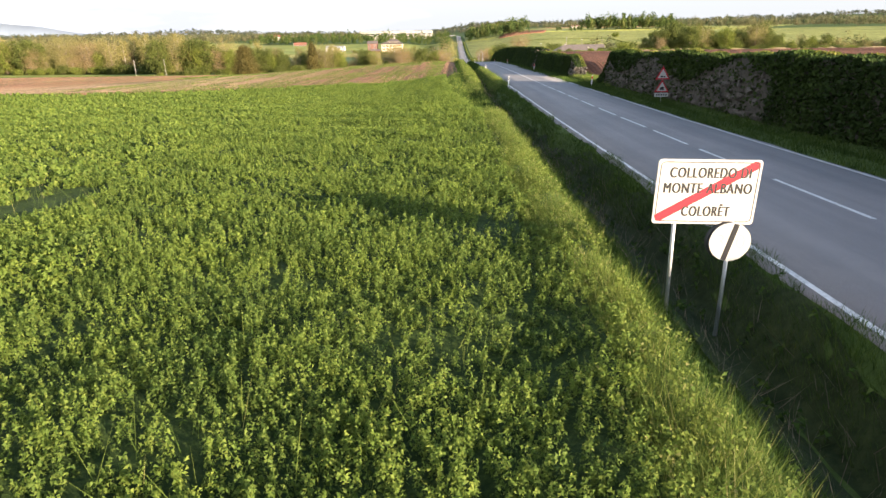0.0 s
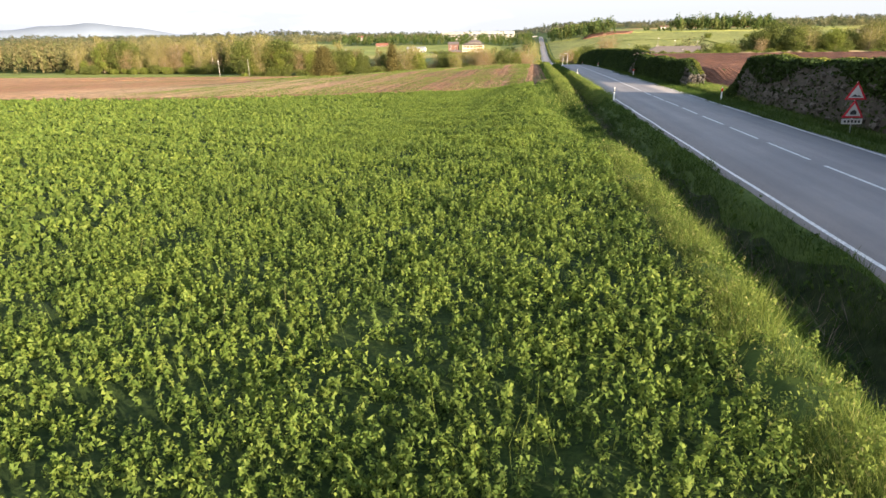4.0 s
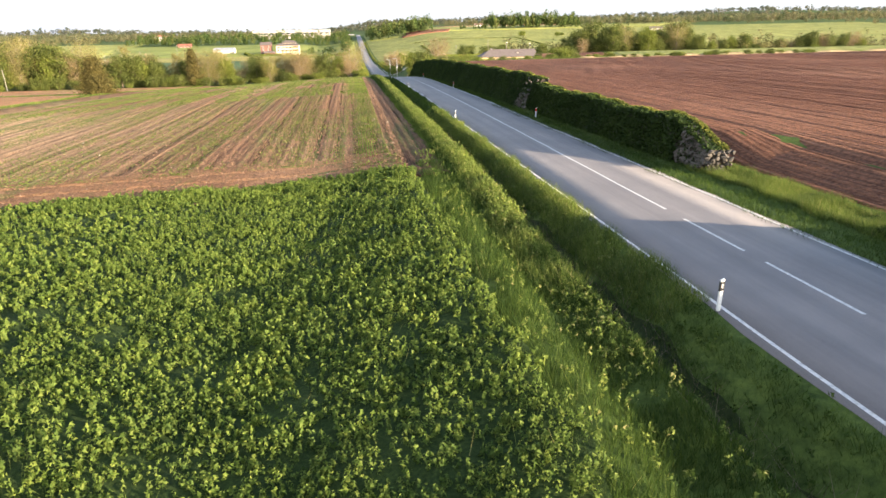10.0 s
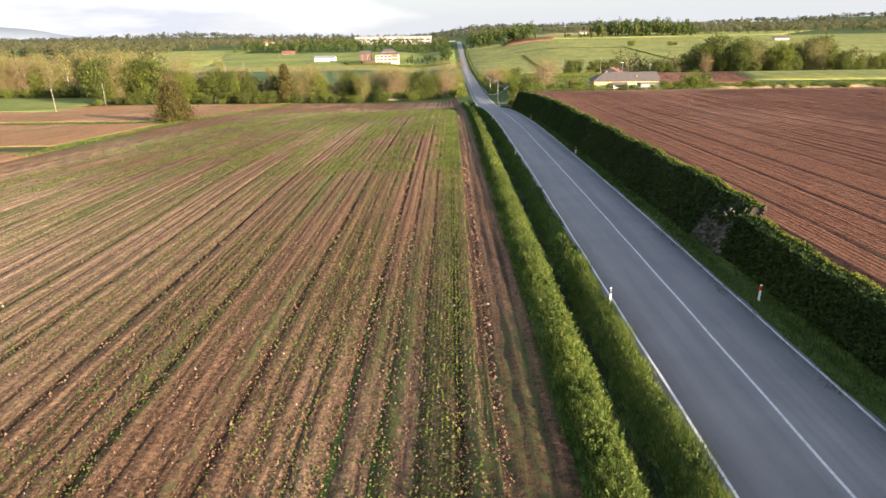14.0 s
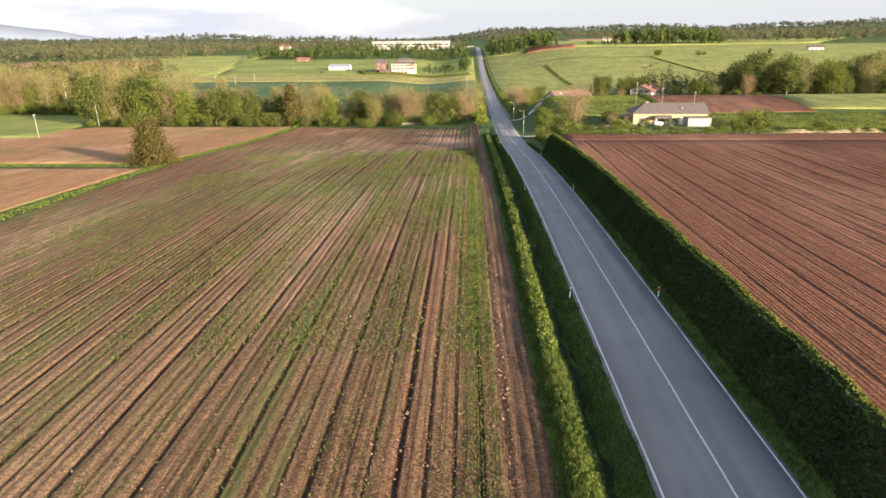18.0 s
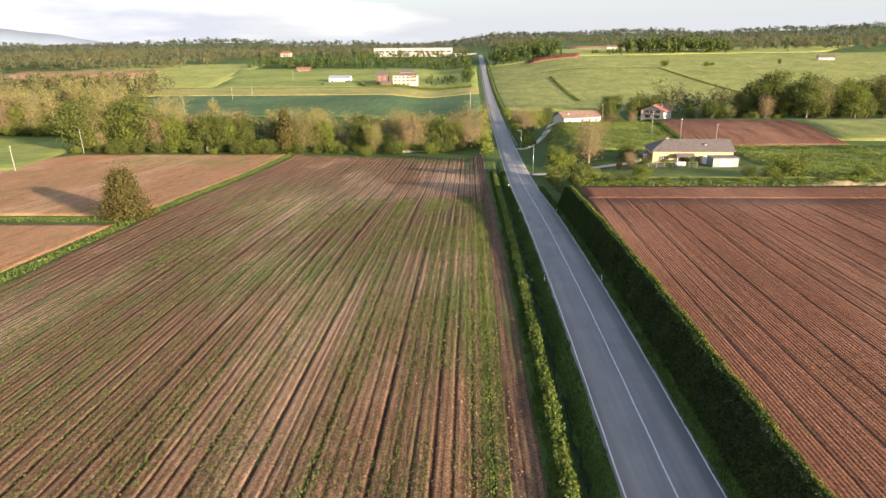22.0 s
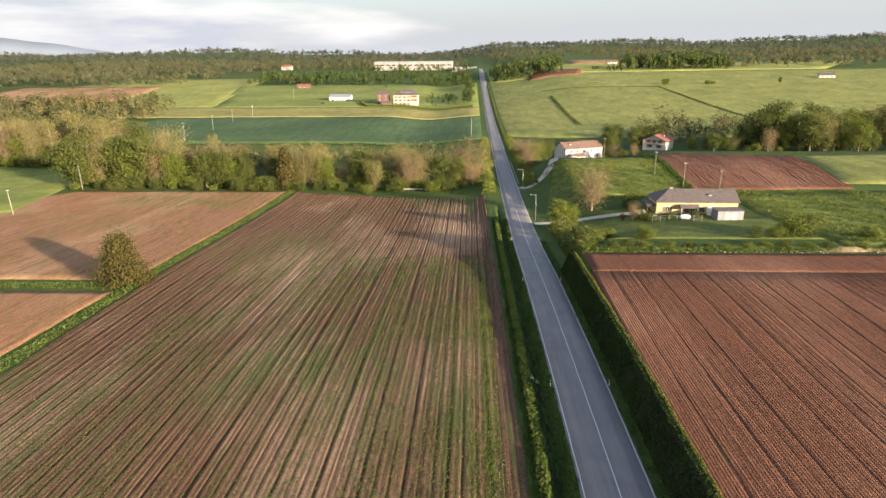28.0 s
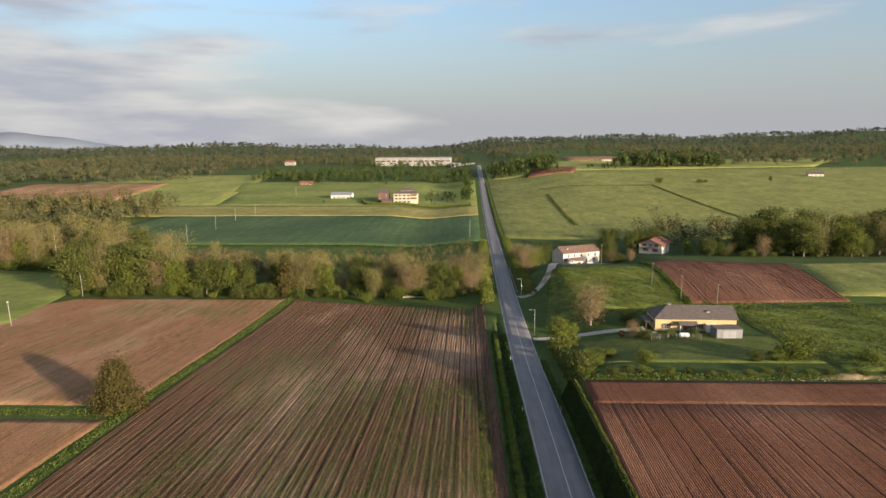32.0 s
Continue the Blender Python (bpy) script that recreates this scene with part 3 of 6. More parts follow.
def profile(x, xs, ys):
    """A smooth line through heights."""
    xs, ys = np.array(xs, float), np.array(ys, float)
    gap = np.diff(xs)
    rise = np.diff(ys) / gap
    m = np.zeros(len(xs))
    m[1:-1] = (rise[1:] * gap[:-1] + rise[:-1] * gap[1:]) / (xs[2:] - xs[:-2])
    x = np.clip(x, xs[0], xs[-1])
    i = np.clip(np.searchsorted(xs, x) - 1, 0, len(xs) - 2)
    h, t = gap[i], (x - xs[i]) / gap[i]
    return (2 * t**3 - 3 * t**2 + 1) * ys[i] + (t**3 - 2 * t * t + t) * h * m[i] + (3 * t * t - 2 * t**3) * ys[i + 1] + (t**3 - t * t) * h * m[i + 1]


def step(a, b, x):
    t = np.clip((x - a) / (b - a), 0, 1)
    return t * t * (3 - 2 * t)


def road_z(y):
    return profile(y, ROAD_Y, ROAD_Z)


# the near fields lie a little below or above the road
SAG_Y = (-80, 15, 45, 62, 78, 92, 104, 125, 150, 190, 227, 265, 3000)
SAG_Z = (0, 0, -.55, -.85, -.85, -.75, -.5, -.2, .35, .5, .5, 0, 0)


def land(x, y):
    """The height of the ground without ditches."""
    x, y = np.asarray(x, float), np.asarray(y, float)
    zr, zl, zs = road_z(y), profile(y, LEFT_Y, LEFT_Z), profile(y, RIGHT_Y, RIGHT_Z)
    z = zr + np.where(x < -9, (zl - zr) * np.clip((-9 - x) / 71, 0, 1), 0)
    z = z + profile(y, SAG_Y, SAG_Z) * step(-8.0, -17.0 - 50 * step(470, 560, y), x) * (1 - step(-40, -90, x))
    w = np.clip((x - 6) / (3 + step(270, 300, y) * 32 - step(318, 345, y) * 16 + step(540, 640, y) * 92 + 5 * step(60, 68, y) * (1 - step(79, 87, y))), 0, 1)
    z = z + np.where(x > 6, (zs - zr) * w * w * (3 - 2 * w), 0)
    # the hollow in which the white farmhouse stands
    dip = -4.0 * step(408, 458, y) * (1 - step(485, 522, y))
    z = z + dip * (1 - step(58, 78, x)) * step(8, 20, x)
    far = step(1700, 4300, y)
    return z + far * (16 + 46 * step(-600, 2400, x)) + 11 * far * np.sin(x / 310.0) + 7 * far * np.sin(x / 127.0 + 1)


DITCH_X = (-9.5, -8.4, -7.6, -6.9, -6.3, -5.6, -5.0, -4.4, -3.9, -3.4)
DITCH_D = (0.0, 0.02, 0.12, 0.05, -0.55, -0.95, -0.60, -0.10, 0.0, -0.06)
# where those stations lie at the near end and farther along: the ditch draws away from the road
NEAR_X = (-9.5, -7.4, -6.85, -6.4, -5.65, -4.95, -4.6, -4.2, -3.9, -3.4)
FAR_X = (-9.5, -7.7, -6.95, -6.5, -6.1, -5.65, -5.0, -4.4, -3.9, -3.4)


def along_ditch(y):
    return step(14, 45, y)


def ditch_line(y):
    return -4.9 - 0.75 * along_ditch(y)


def ground(x, y):
    """The height of the ground with the roadside ditch and the verges."""
    x, y = np.asarray(x, float), np.asarray(y, float)
    f = along_ditch(y)
    station = (1 - f) * np.interp(x, NEAR_X, DITCH_X) + f * np.interp(x, FAR_X, DITCH_X)
    d = np.where((x > -9.5) & (x < -3.4), np.interp(station, DITCH_X, DITCH_D), 0) * (1 - step(330, 360, y))
    d = d + 0.12 * np.exp(-(((x + 7.0) / 0.6) ** 2)) * (1 - step(34, 50, y))
    d = d - 0.62 * np.exp(-(((x + 6.7 + 0.6 * step(34, 50, y)) / 1.15) ** 2)) * step(32, 46, y) * (1 - step(72, 84, y))
    under = np.where((x > -3.4) & (x < 3.3), -0.06, 0)
    right = np.interp(x, (3.3, 3.9, 4.6, 5.6, 6.2), (-0.06, 0.0, -0.12, 0.05, 0.0), left=0, right=0)
    return land(x, y) + d + under + right * (1 - step(330, 360, y))


def sheet_axis(*runs):
    out = []
    for a, b, s in runs:
        out += list(np.arange(a, b, s))
    return np.array(out + [runs[-1][1]], float)


gx = sheet_axis((-3600, -700, 145), (-700, -120, 20), (-120, -12, 6), (-12, -9.5, 1.25), (-9.5, -3.2, 0.2), (-3.2, 3.2, 1.6), (3.2, 6.4, 0.32), (6.4, 12, 0.8), (12, 120, 6), (120, 700, 20), (700, 3600, 145))
gy = sheet_axis((-150, -20, 10), (-20, 380, 2.5), (380, 700, 8), (700, 1400, 20), (1400, 4600, 100))
GX, GY = np.meshgrid(gx, gy)
GZ = ground(GX, GY) + 0.04 * np.sin(GX * 1.7 + GY * 0.9) * np.sin(GY * 1.3) * ((GX < -4) | (GX > 4))
tagged(new("ground", grid_mesh("ground", GX, GY, GZ, GRASS)), "green meadow ground rolling down into a valley", "ground", kind="structure")

ry = sheet_axis((-60, 380, 2.0), (380, 1400, 10))


def road_left(y):
    return np.interp(y, (0, 30, 60, 110, 150, 200), (-3.7, -3.75, -3.65, -3.5, -3.28, -3.25))


def road_right(y):
    return np.interp(y, (20, 35, 73, 105, 130, 160), (2.3, 2.38, 2.88, 3.03, 3.35, 3.48))


def road_mid(y):
    return np.interp(y, (15, 40, 70, 90, 130, 160), (-0.5, -0.5, -0.35, -0.2, 0.1, 0.22))


ACROSS = np.array([-0.045, -0.042, 0.25, 0.5, 0.75, 1.032, 1.035])
CROWN = np.array([-0.14, 0.02, 0.045, 0.06, 0.045, 0.02, -0.14])
RU, RY = np.meshgrid(ACROSS, ry)
RX = road_left(RY) + (road_right(RY) - road_left(RY)) * RU
RX = RX + np.where(np.abs(RU - 0.5) > 0.4, 0.05 * np.sin(RY * 1.1) + 0.04 * np.sin(RY * 2.7), 0)
tagged(new("road", grid_mesh("road", RX, RY, road_z(RY) + CROWN[None, :], ASPHALT, False)), "two-lane grey asphalt country road running straight ahead", "road", kind="structure")


def marking(name, line, y0, y1, width, label):
    n = max(2, int((y1 - y0) / 2.0))
    ys = np.linspace(y0, y1, n)
    x = line(ys) + 0.015 * np.sin(ys * 0.7)
    MX = np.stack([x - width / 2, x + width / 2], 1)
    MY = np.stack([ys, ys], 1)
    crown = np.interp((MX - road_left(MY)) / (road_right(MY) - road_left(MY)), ACROSS, CROWN)
    ob = new(name, grid_mesh(name, MX, MY, road_z(MY) + crown + 0.006, MARKING))
    return tagged(ob, label, "road marking", kind="structure")


marking("edge_line", road_left, -60, 1250, 0.11, "worn white edge line painted on asphalt")
marking("edge_line", road_right, -60, 1250, 0.11, "worn white edge line painted on asphalt")
marking("centre_line", road_mid, 73.8, 345, 0.12, "unbroken white centre line on the asphalt")
for k in range(22):
    marking("centre_dash", road_mid, 67.9 - 5.5 * k, 72.2 - 5.5 * k, 0.12, "white centre dash painted on asphalt")


def field(name, corners, nu, nv, lift, material, label, drills=0.0, period=0.76, ragged=0.0, cross=False, pu=1.0, pv=1.0, wild=1.0, deep=4.2, tracks=-20.5):
    """A field laid over the land between four corners; drills: the height of furrows along y."""
    (ax, ay), (bx, by), (cx, cy), (dx, dy) = corners
    us, vs = 1 - np.linspace(1, 0, nu) ** pu, np.linspace(0, 1, nv) ** pv
    us[1], us[-2], vs[1], vs[-2] = min(us[1], 0.002), max(us[-2], 0.998), min(vs[1], 0.002), max(vs[-2], 0.998)
    u, v = np.meshgrid(us, vs)
    x = (1 - v) * ((1 - u) * ax + u * bx) + v * ((1 - u) * dx + u * cx)
    y = (1 - v) * ((1 - u) * ay + u * by) + v * ((1 - u) * dy + u * cy)
    edge = np.ones_like(x)
    edge[0], edge[-1], edge[:, 0], edge[:, -1] = 0, 0, 0, 0
    if ragged:
        x = x + ragged * (np.sin(y * 0.9) + np.sin(y * 0.37 + x)) * (1 - edge) * 0.5
        y = y + ragged * (np.sin(x * 0.8) + np.sin(x * 0.31 + 2)) * (1 - edge) * 0.5
    z = land(x, y) + lift * edge - (0.25 if lift < 0.2 else 0.0) * (1 - edge)
    if drills:
        along = x if cross else y
        sway = ay + v * (dy - ay) if cross else ax + u * (bx - ax)
        over = sway
        shift = 0.10 * np.sin(along * 0.031) + wild * (0.04 * np.sin(along * 0.21 + sway) + 0.010 * np.sin(along * 0.9 + 2 * sway))
        x, y = (x, y + shift * edge) if cross else (x + shift * edge, y)
        r = np.random.default_rng(int(abs(ax) * 7 + ay))
        wave = 1 - 2 * (0.5 - 0.5 * np.cos(2 * np.pi * sway / period)) ** 3
        slow = 0.55 + 0.45 * np.sin(sway * 0.93 + 3 * np.sin(sway * 0.17)) + wild * 0.35 * np.sin(along * 0.37 + sway * 1.3)
        cut = np.zeros_like(z)
        at, last = (ay + 5.6, max(cy, dy)) if cross else (tracks - 45 * 1.47, max(bx, cx))
        count = 0
        while at < last:
            # a wheel track every third furrow
            main = cross or count % 3 == 0
            cut += (r.uniform(0.8, 1.0) if main else r.uniform(0.2, 0.7)) * np.exp(-(((sway - at) / (0.18 if main else 0.13)) ** 2)) * (1 - wild * (0.25 - 0.25 * np.sin(along * 0.13 + at * 5)))
            at += 1.47 if not cross else 2.35
            count += 1
        rough = np.random.default_rng(3).normal(0, 1, z.shape)
        rough = (rough + np.roll(rough, 1, 0) + np.roll(rough, 1, 1)) * 0.004 * wild
        z = z + (drills * wave * slow - drills * deep * cut + rough + 0.018 * np.sin(along * 1.9 + over * 7)) * edge
    return tagged(new(name, grid_mesh(name, x, y, z, material, False)), label, "field", kind="structure")


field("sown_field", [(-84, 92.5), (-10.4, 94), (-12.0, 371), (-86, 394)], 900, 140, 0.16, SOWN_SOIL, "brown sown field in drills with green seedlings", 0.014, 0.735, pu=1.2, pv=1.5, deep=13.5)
field("bare_margin", [(-11.2, 84), (-8.0, 84), (-9.6, 372), (-13.4, 372)], 24, 260, 0.10, HEADLAND, "bare brown margin beside the grass bank", 0.03, 0.7, pv=1.5)
field("sown_field_west", [(-240, 84), (-84.2, 84), (-84.2, 200), (-240, 200)], 120, 40, 0.11, SIDE_SOIL, "reddish sown field sloping down", 0.04)
field("headland", [(-120, 84), (-10.2, 84), (-10.8, 95), (-120, 94)], 380, 110, 0.17, TURNED_SOIL, "turned brown headland strip between two crops", 0.012, 1.15, cross=True, pu=1.7, deep=21.0)
field("red_field_north", [(-240, 266), (-89, 266), (-91, 396), (-178, 396)], 200, 60, 0.1, SIDE_SOIL, "reddish tilled field beyond the grass strip", 0.05, 1.1)
field("red_field_south", [(-240, 201), (-90, 205), (-89, 258), (-240, 258)], 160, 40, 0.1, SIDE_SOIL, "reddish tilled field beside the grass strip", 0.05, 1.1)
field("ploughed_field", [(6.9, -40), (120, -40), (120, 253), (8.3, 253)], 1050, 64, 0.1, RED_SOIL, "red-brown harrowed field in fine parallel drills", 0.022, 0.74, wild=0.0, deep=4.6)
field("ploughed_field_east", [(119.5, -40), (260, -40), (260, 253), (119.5, 253)], 900, 30, 0.1, RED_SOIL, "red-brown harrowed field in fine parallel drills", 0.04, 1.08, wild=0.0)
field("ploughed_headland", [(8.3, 252.0), (260, 252.0), (260, 265.5), (8.6, 265.5)], 200, 16, 0.12, RED_SOIL, "red-brown turning strip at the field's end", 0.04, 2.3, cross=True)
field("ploughed_field_small", [(59, 350), (113, 353), (123, 418), (65, 438)], 260, 40, 0.15, RED_SOIL, "small red-brown tilled field on a rise", 0.085, 1.5, deep=1.0)
field("green_field_west", [(-440, 335), (-176, 348), (-200, 448), (-440, 500)], 40, 20, 0.25, BRIGHT, "bright green young crop", 0)
field("dark_wheat_field", [(-285, 545), (-8, 545), (-8, 692), (-285, 690)], 60, 30, 0.4, WHEAT, "dark green wheat field", 0)
field("yellow_strip", [(-330, 691), (-8, 693), (-8, 768), (-330, 776)], 60, 16, 0.35, STRAW, "yellow-green strip of crop", 0)
field("pale_field", [(-560, 776), (-269, 776), (-335, 1190), (-560, 1190)], 30, 30, 0.4, PALE, "pale olive green field", 0)
field("bright_field", [(-267, 777), (-8, 769), (-9, 1040), (-330, 1040)], 40, 30, 0.4, BRIGHT, "bright green field round the farm", 0)
field("bare_hill_field", [(-570, 750), (-375, 720), (-428, 1020), (-620, 1020)], 30, 30, 0.9, SIDE_SOIL, "bare reddish field on a far rise", 0)
field("hay_meadow", [(9, 560), (760, 560), (820, 1100), (9, 1030)], 60, 50, 0.4, HAY, "broad yellow-green hay meadow on the far slope", 0)
field("hillside_crop", [(9, 335), (58, 350), (63, 405), (20, 408)], 30, 30, 0.35, KNOLL, "green crop on a low knoll", 0)
field("garden_lawn", [(11, 281), (72, 281), (74, 312), (14, 318)], 30, 20, 0.06, LAWN, "mown garden lawn by the yellow house", 0)
field("green_field_east", [(68, 274), (230, 274), (230, 358), (68, 346)], 40, 20, 0.3, KNOLL, "green crop beside the yellow house", 0)

field("rough_meadow_east", [(113, 360), (300, 352), (300, 448), (122, 420)], 40, 20, 0.3, HAY, "yellow-green rough meadow beyond the tilled field", 0)
field("upper_meadow", [(9, 1031), (470, 1086), (640, 1330), (9, 1240)], 40, 20, 0.5, PALE, "pale upland meadow under the hilltop groves", 0)
field("upland_field", [(150, 1260), (420, 1320), (470, 1480), (160, 1450)], 30, 16, 0.6, SIDE_SOIL, "bare tan field among the far groves", 0)
field("far_red_field", [(57, 1000), (124, 1014), (140, 1100), (66, 1092)], 20, 12, 1.2, RED_SOIL, "red tilled strip beside the far road", 0)

# ---------------------------------------------------------------- leaves and blades


def leaf_quads(centres, size, up=0.3, seed=1, long=1.6, k=3, out=None, loose=0.5, rise=0.0):
    """One tilted leaf at each centre; out: the way that it faces, loosely; rise: how far it stands upright."""
    r = np.random.default_rng(seed)
    n = len(centres)
    nrm = r.normal(size=(n, 3))
    if out is None:
        nrm[:, 2] = np.abs(nrm[:, 2]) * (1 - up) + up * 1.5
    else:
        nrm = out / (np.linalg.norm(out, axis=1, keepdims=True) + 1e-6) + loose * nrm
    nrm /= np.linalg.norm(nrm, axis=1, keepdims=True)
    a = np.cross(nrm, np.cross(r.normal(size=(n, 3)) * (1 - rise) + (0, 0, rise), nrm)) if rise else np.cross(nrm, r.normal(size=(n, 3)))
    a /= np.linalg.norm(a, axis=1, keepdims=True)
    b = np.cross(nrm, a)
    s = (size * r.uniform(0.65, 1.35, n))[:, None] if np.isscalar(size) else (size * r.uniform(0.65, 1.35, n))[:, None]
    a, b = a * s * long / 2, b * s / 2
    c = np.asarray(centres)
    if k == 3:
        return np.stack([c - a * 1.1, c + a * 0.7 - b * 1.1, c + a * 0.9 + b * 1.1], 1)
    return np.stack([c - a, c - b * 0.9, c + a, c + b * 0.9], 1)


def blades(x, y, z, height, width, lean, seed=1):
    """Bent grass blades: a triangle each, rooted at x, y, z."""
    r = np.random.default_rng(seed)
    n = len(x)
    ang, ln = r.uniform(0, 2 * np.pi, n), lean * r.uniform(0.2, 1.3, n)
    h = height * r.uniform(0.55, 1.25, n)
    w = width * r.uniform(0.7, 1.3, n)
    side = r.uniform(0, np.pi, n)
    root = np.stack([x, y, z - 0.03], 1)
    off = np.stack([np.cos(side) * w / 2, np.sin(side) * w / 2, 0 * w], 1)
    tip = root + np.stack([np.cos(ang) * ln * h - 0.05 * h, np.sin(ang) * ln * h + 0.05 * h, h], 1)
    return np.stack([root - off, root + off, tip], 1)


def lumps(x, y, scale, seed=0.0):
    """A smooth uneven field of values about 0 to 1."""
    a = np.sin(x / scale + seed) * np.cos(y / scale * 1.13 + seed * 2.1)
    b = np.sin((x * 0.8 + y * 0.6) / scale * 2.1 + seed * 3.3) * np.cos((y * 0.9 - x * 0.5) / scale * 1.9 + 1 + seed)
    c = np.sin((x * 0.3 - y) / scale * 4.3 + seed) * np.cos((y * 0.4 + x) / scale * 4.7 + seed * 1.7)
    return 0.5 + 0.27 * a + 0.2 * b + 0.14 * c


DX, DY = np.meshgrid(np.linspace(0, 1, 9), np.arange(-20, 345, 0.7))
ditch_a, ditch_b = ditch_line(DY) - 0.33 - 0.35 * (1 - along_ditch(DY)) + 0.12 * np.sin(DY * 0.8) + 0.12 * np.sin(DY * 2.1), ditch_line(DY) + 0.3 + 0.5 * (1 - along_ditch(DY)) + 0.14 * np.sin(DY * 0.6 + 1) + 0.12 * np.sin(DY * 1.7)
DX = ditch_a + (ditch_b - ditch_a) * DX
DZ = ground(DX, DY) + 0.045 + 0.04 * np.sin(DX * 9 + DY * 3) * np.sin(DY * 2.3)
tagged(new("ditch_floor", grid_mesh("ditch_floor", DX, DY, DZ, DITCH)), "brown earth and dead stems in the ditch, coloured darker for shade", "ditch", kind="structure")

# the alfalfa crop: a floor coloured dark for shade, and many leafy shoots
CROP_END = 87.3


def crop_end(x):
    return CROP_END - 0.010 * (-8 - x) + 0.35 * np.sin(x * 0.7) + 0.3 * np.sin(x * 1.9)


def crop_side(y):
    return np.interp(y, (5, 8, 12, 22, 34, 43, 50, 60, 77, 88), (-7.1, -7.2, -7.55, -7.25, -7.2, -8.1, -8.75, -9.45, -9.7, -10.5)) - 0.15 * np.sin(y * 0.5) - 0.14 * np.sin(y * 1.7)


def shoots(x0, x1, y0, y1, per_m2, leaves, leaf, tall, seed, inside=True, plume=0.055):
    """Upright leafy shoots, each a plume of small leaves that is densest at its tip."""
    r = np.random.default_rng(seed)
    n = int((x1 - x0) * (y1 - y0) * per_m2)
    x, y = r.uniform(x0, x1, n), r.uniform(y0, y1, n)
    thin = lumps(x, y, 0.9, 2.0) + 0.3 * lumps(x, y, 0.33, 5.0)
    ok = r.uniform(0.08, 0.70, n) < thin
    if inside:
        ok &= (y < crop_end(x)) & (x < crop_side(y))
    x, y = x[ok], y[ok]
    n = len(x)
    swell = 0.5 * lumps(x, y, 2.6, 1.0) + 0.5 * lumps(x, y, 0.7, 4.0)
    h = tall * (0.34 + 1.05 * swell) * r.uniform(0.72, 1.2, n)
    lean = r.normal(0, 0.16, (n, 2)) + np.array([0.06, -0.05])
    k = np.linspace(0.30, 1.0, leaves)[None, :] ** 0.7 * np.ones((n, 1))
    ang = r.uniform(0, 6.28, (n, leaves))
    rad = (0.35 * leaf + plume * (1.25 - k) ** 0.6) * r.uniform(0.3, 1.3, (n, leaves))
    px = x[:, None] + lean[:, :1] * h[:, None] * k + np.cos(ang) * rad
    py = y[:, None] + lean[:, 1:] * h[:, None] * k + np.sin(ang) * rad
    pz = (ground(x, y) + 0.02)[:, None] + h[:, None] * k + r.normal(0, 0.012, (n, leaves))
    c = np.stack([px, py, pz], -1).reshape(-1, 3)
    out = np.stack([np.cos(ang), np.sin(ang), 0.28 + 0.4 * k], -1).reshape(-1, 3)
    return leaf_quads(c, leaf, 0.3, seed + 50, 1.75, 3, out, 0.42, 0.45)


alfalfa = empty("alfalfa_crop", pose(0, 0, 0), "dense knee-high green alfalfa crop", "crop", kind="stuff")
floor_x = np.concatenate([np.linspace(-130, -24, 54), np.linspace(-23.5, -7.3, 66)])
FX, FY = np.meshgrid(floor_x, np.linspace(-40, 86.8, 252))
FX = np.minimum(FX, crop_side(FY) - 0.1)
mesh_part("shade_floor", grid_mesh("shade_floor", FX, FY, ground(FX, FY) + 0.12 + 0.18 * lumps(FX, FY, 0.7, 4.0), CROP_BASE), alfalfa)
shoot_quads = np.concatenate([
    shoots(-14.5, -6.6, 3.4, 10.5, 104, 36, 0.0205, 0.44, 11, plume=0.042),
    shoots(-18, -6.8, 10.5, 17, 80, 23, 0.029, 0.44, 22, plume=0.046),
    shoots(-19.5, -7.6, 17, 26, 60, 19, 0.036, 0.44, 18, plume=0.05),
    shoots(-20.5, -7.6, 26, 46, 50, 16, 0.042, 0.46, 16, plume=0.055),
    shoots(-20, -7.6, 46, 60, 50, 15, 0.042, 0.46, 20, plume=0.055),
    shoots(-30, -8.6, 83.5, 88.5, 40, 14, 0.050, 0.50, 23, plume=0.06),
    shoots(-23, -7.6, 60, 88, 34, 12, 0.057, 0.48, 12, plume=0.065),
    shoots(-23, -20, 46, 60, 24, 12, 0.060, 0.48, 21, plume=0.07),
    shoots(-19, -14.5, 6, 10.5, 50, 20, 0.040, 0.44, 17, plume=0.06),
    shoots(-36, -19.5, 10, 26, 16, 11, 0.080, 0.46, 19, plume=0.10),
    shoots(-36, -20.5, 26, 46, 16, 11, 0.080, 0.48, 28, plume=0.10),
    shoots(-36, -23, 46, 87, 13, 11, 0.085, 0.48, 13, plume=0.10),
    shoots(-60, -36, 22, 87, 5.0, 9, 0.14, 0.50, 14, plume=0.16),
    shoots(-60, -24, -38, 22, 3.0, 9, 0.16, 0.48, 24, plume=0.18),
    shoots(-24, -8, -38, 3.4, 7, 10, 0.11, 0.46, 25, plume=0.13),
    shoots(-24, -18, 3.4, 10, 12, 10, 0.085, 0.46, 26, plume=0.11),
    shoots(-125, -60, -38, 30, 1.3, 9, 0.27, 0.52, 27, plume=0.3),
    shoots(-125, -60, 30, 87, 1.6, 9, 0.26, 0.52, 15, plume=0.3),
])
mesh_part("shoots", loose_quads("shoots", shoot_quads, ALFALFA), alfalfa)

# long grass stems among the crop
r1 = np.random.default_rng(21)
n = 9000
bx, by = r1.uniform(-26, -8.3, n), 4 + 78 * r1.uniform(0, 1, n) ** 1.3
ok = (lumps(bx, by, 1.6, 7.0) > 0.52)
bx, by = bx[ok], by[ok]
mesh_part("grass_stem", loose_quads("grass_stem", blades(bx, by, ground(bx, by), 0.72, 0.012, 0.55, 3), TALL_GRASS), alfalfa)


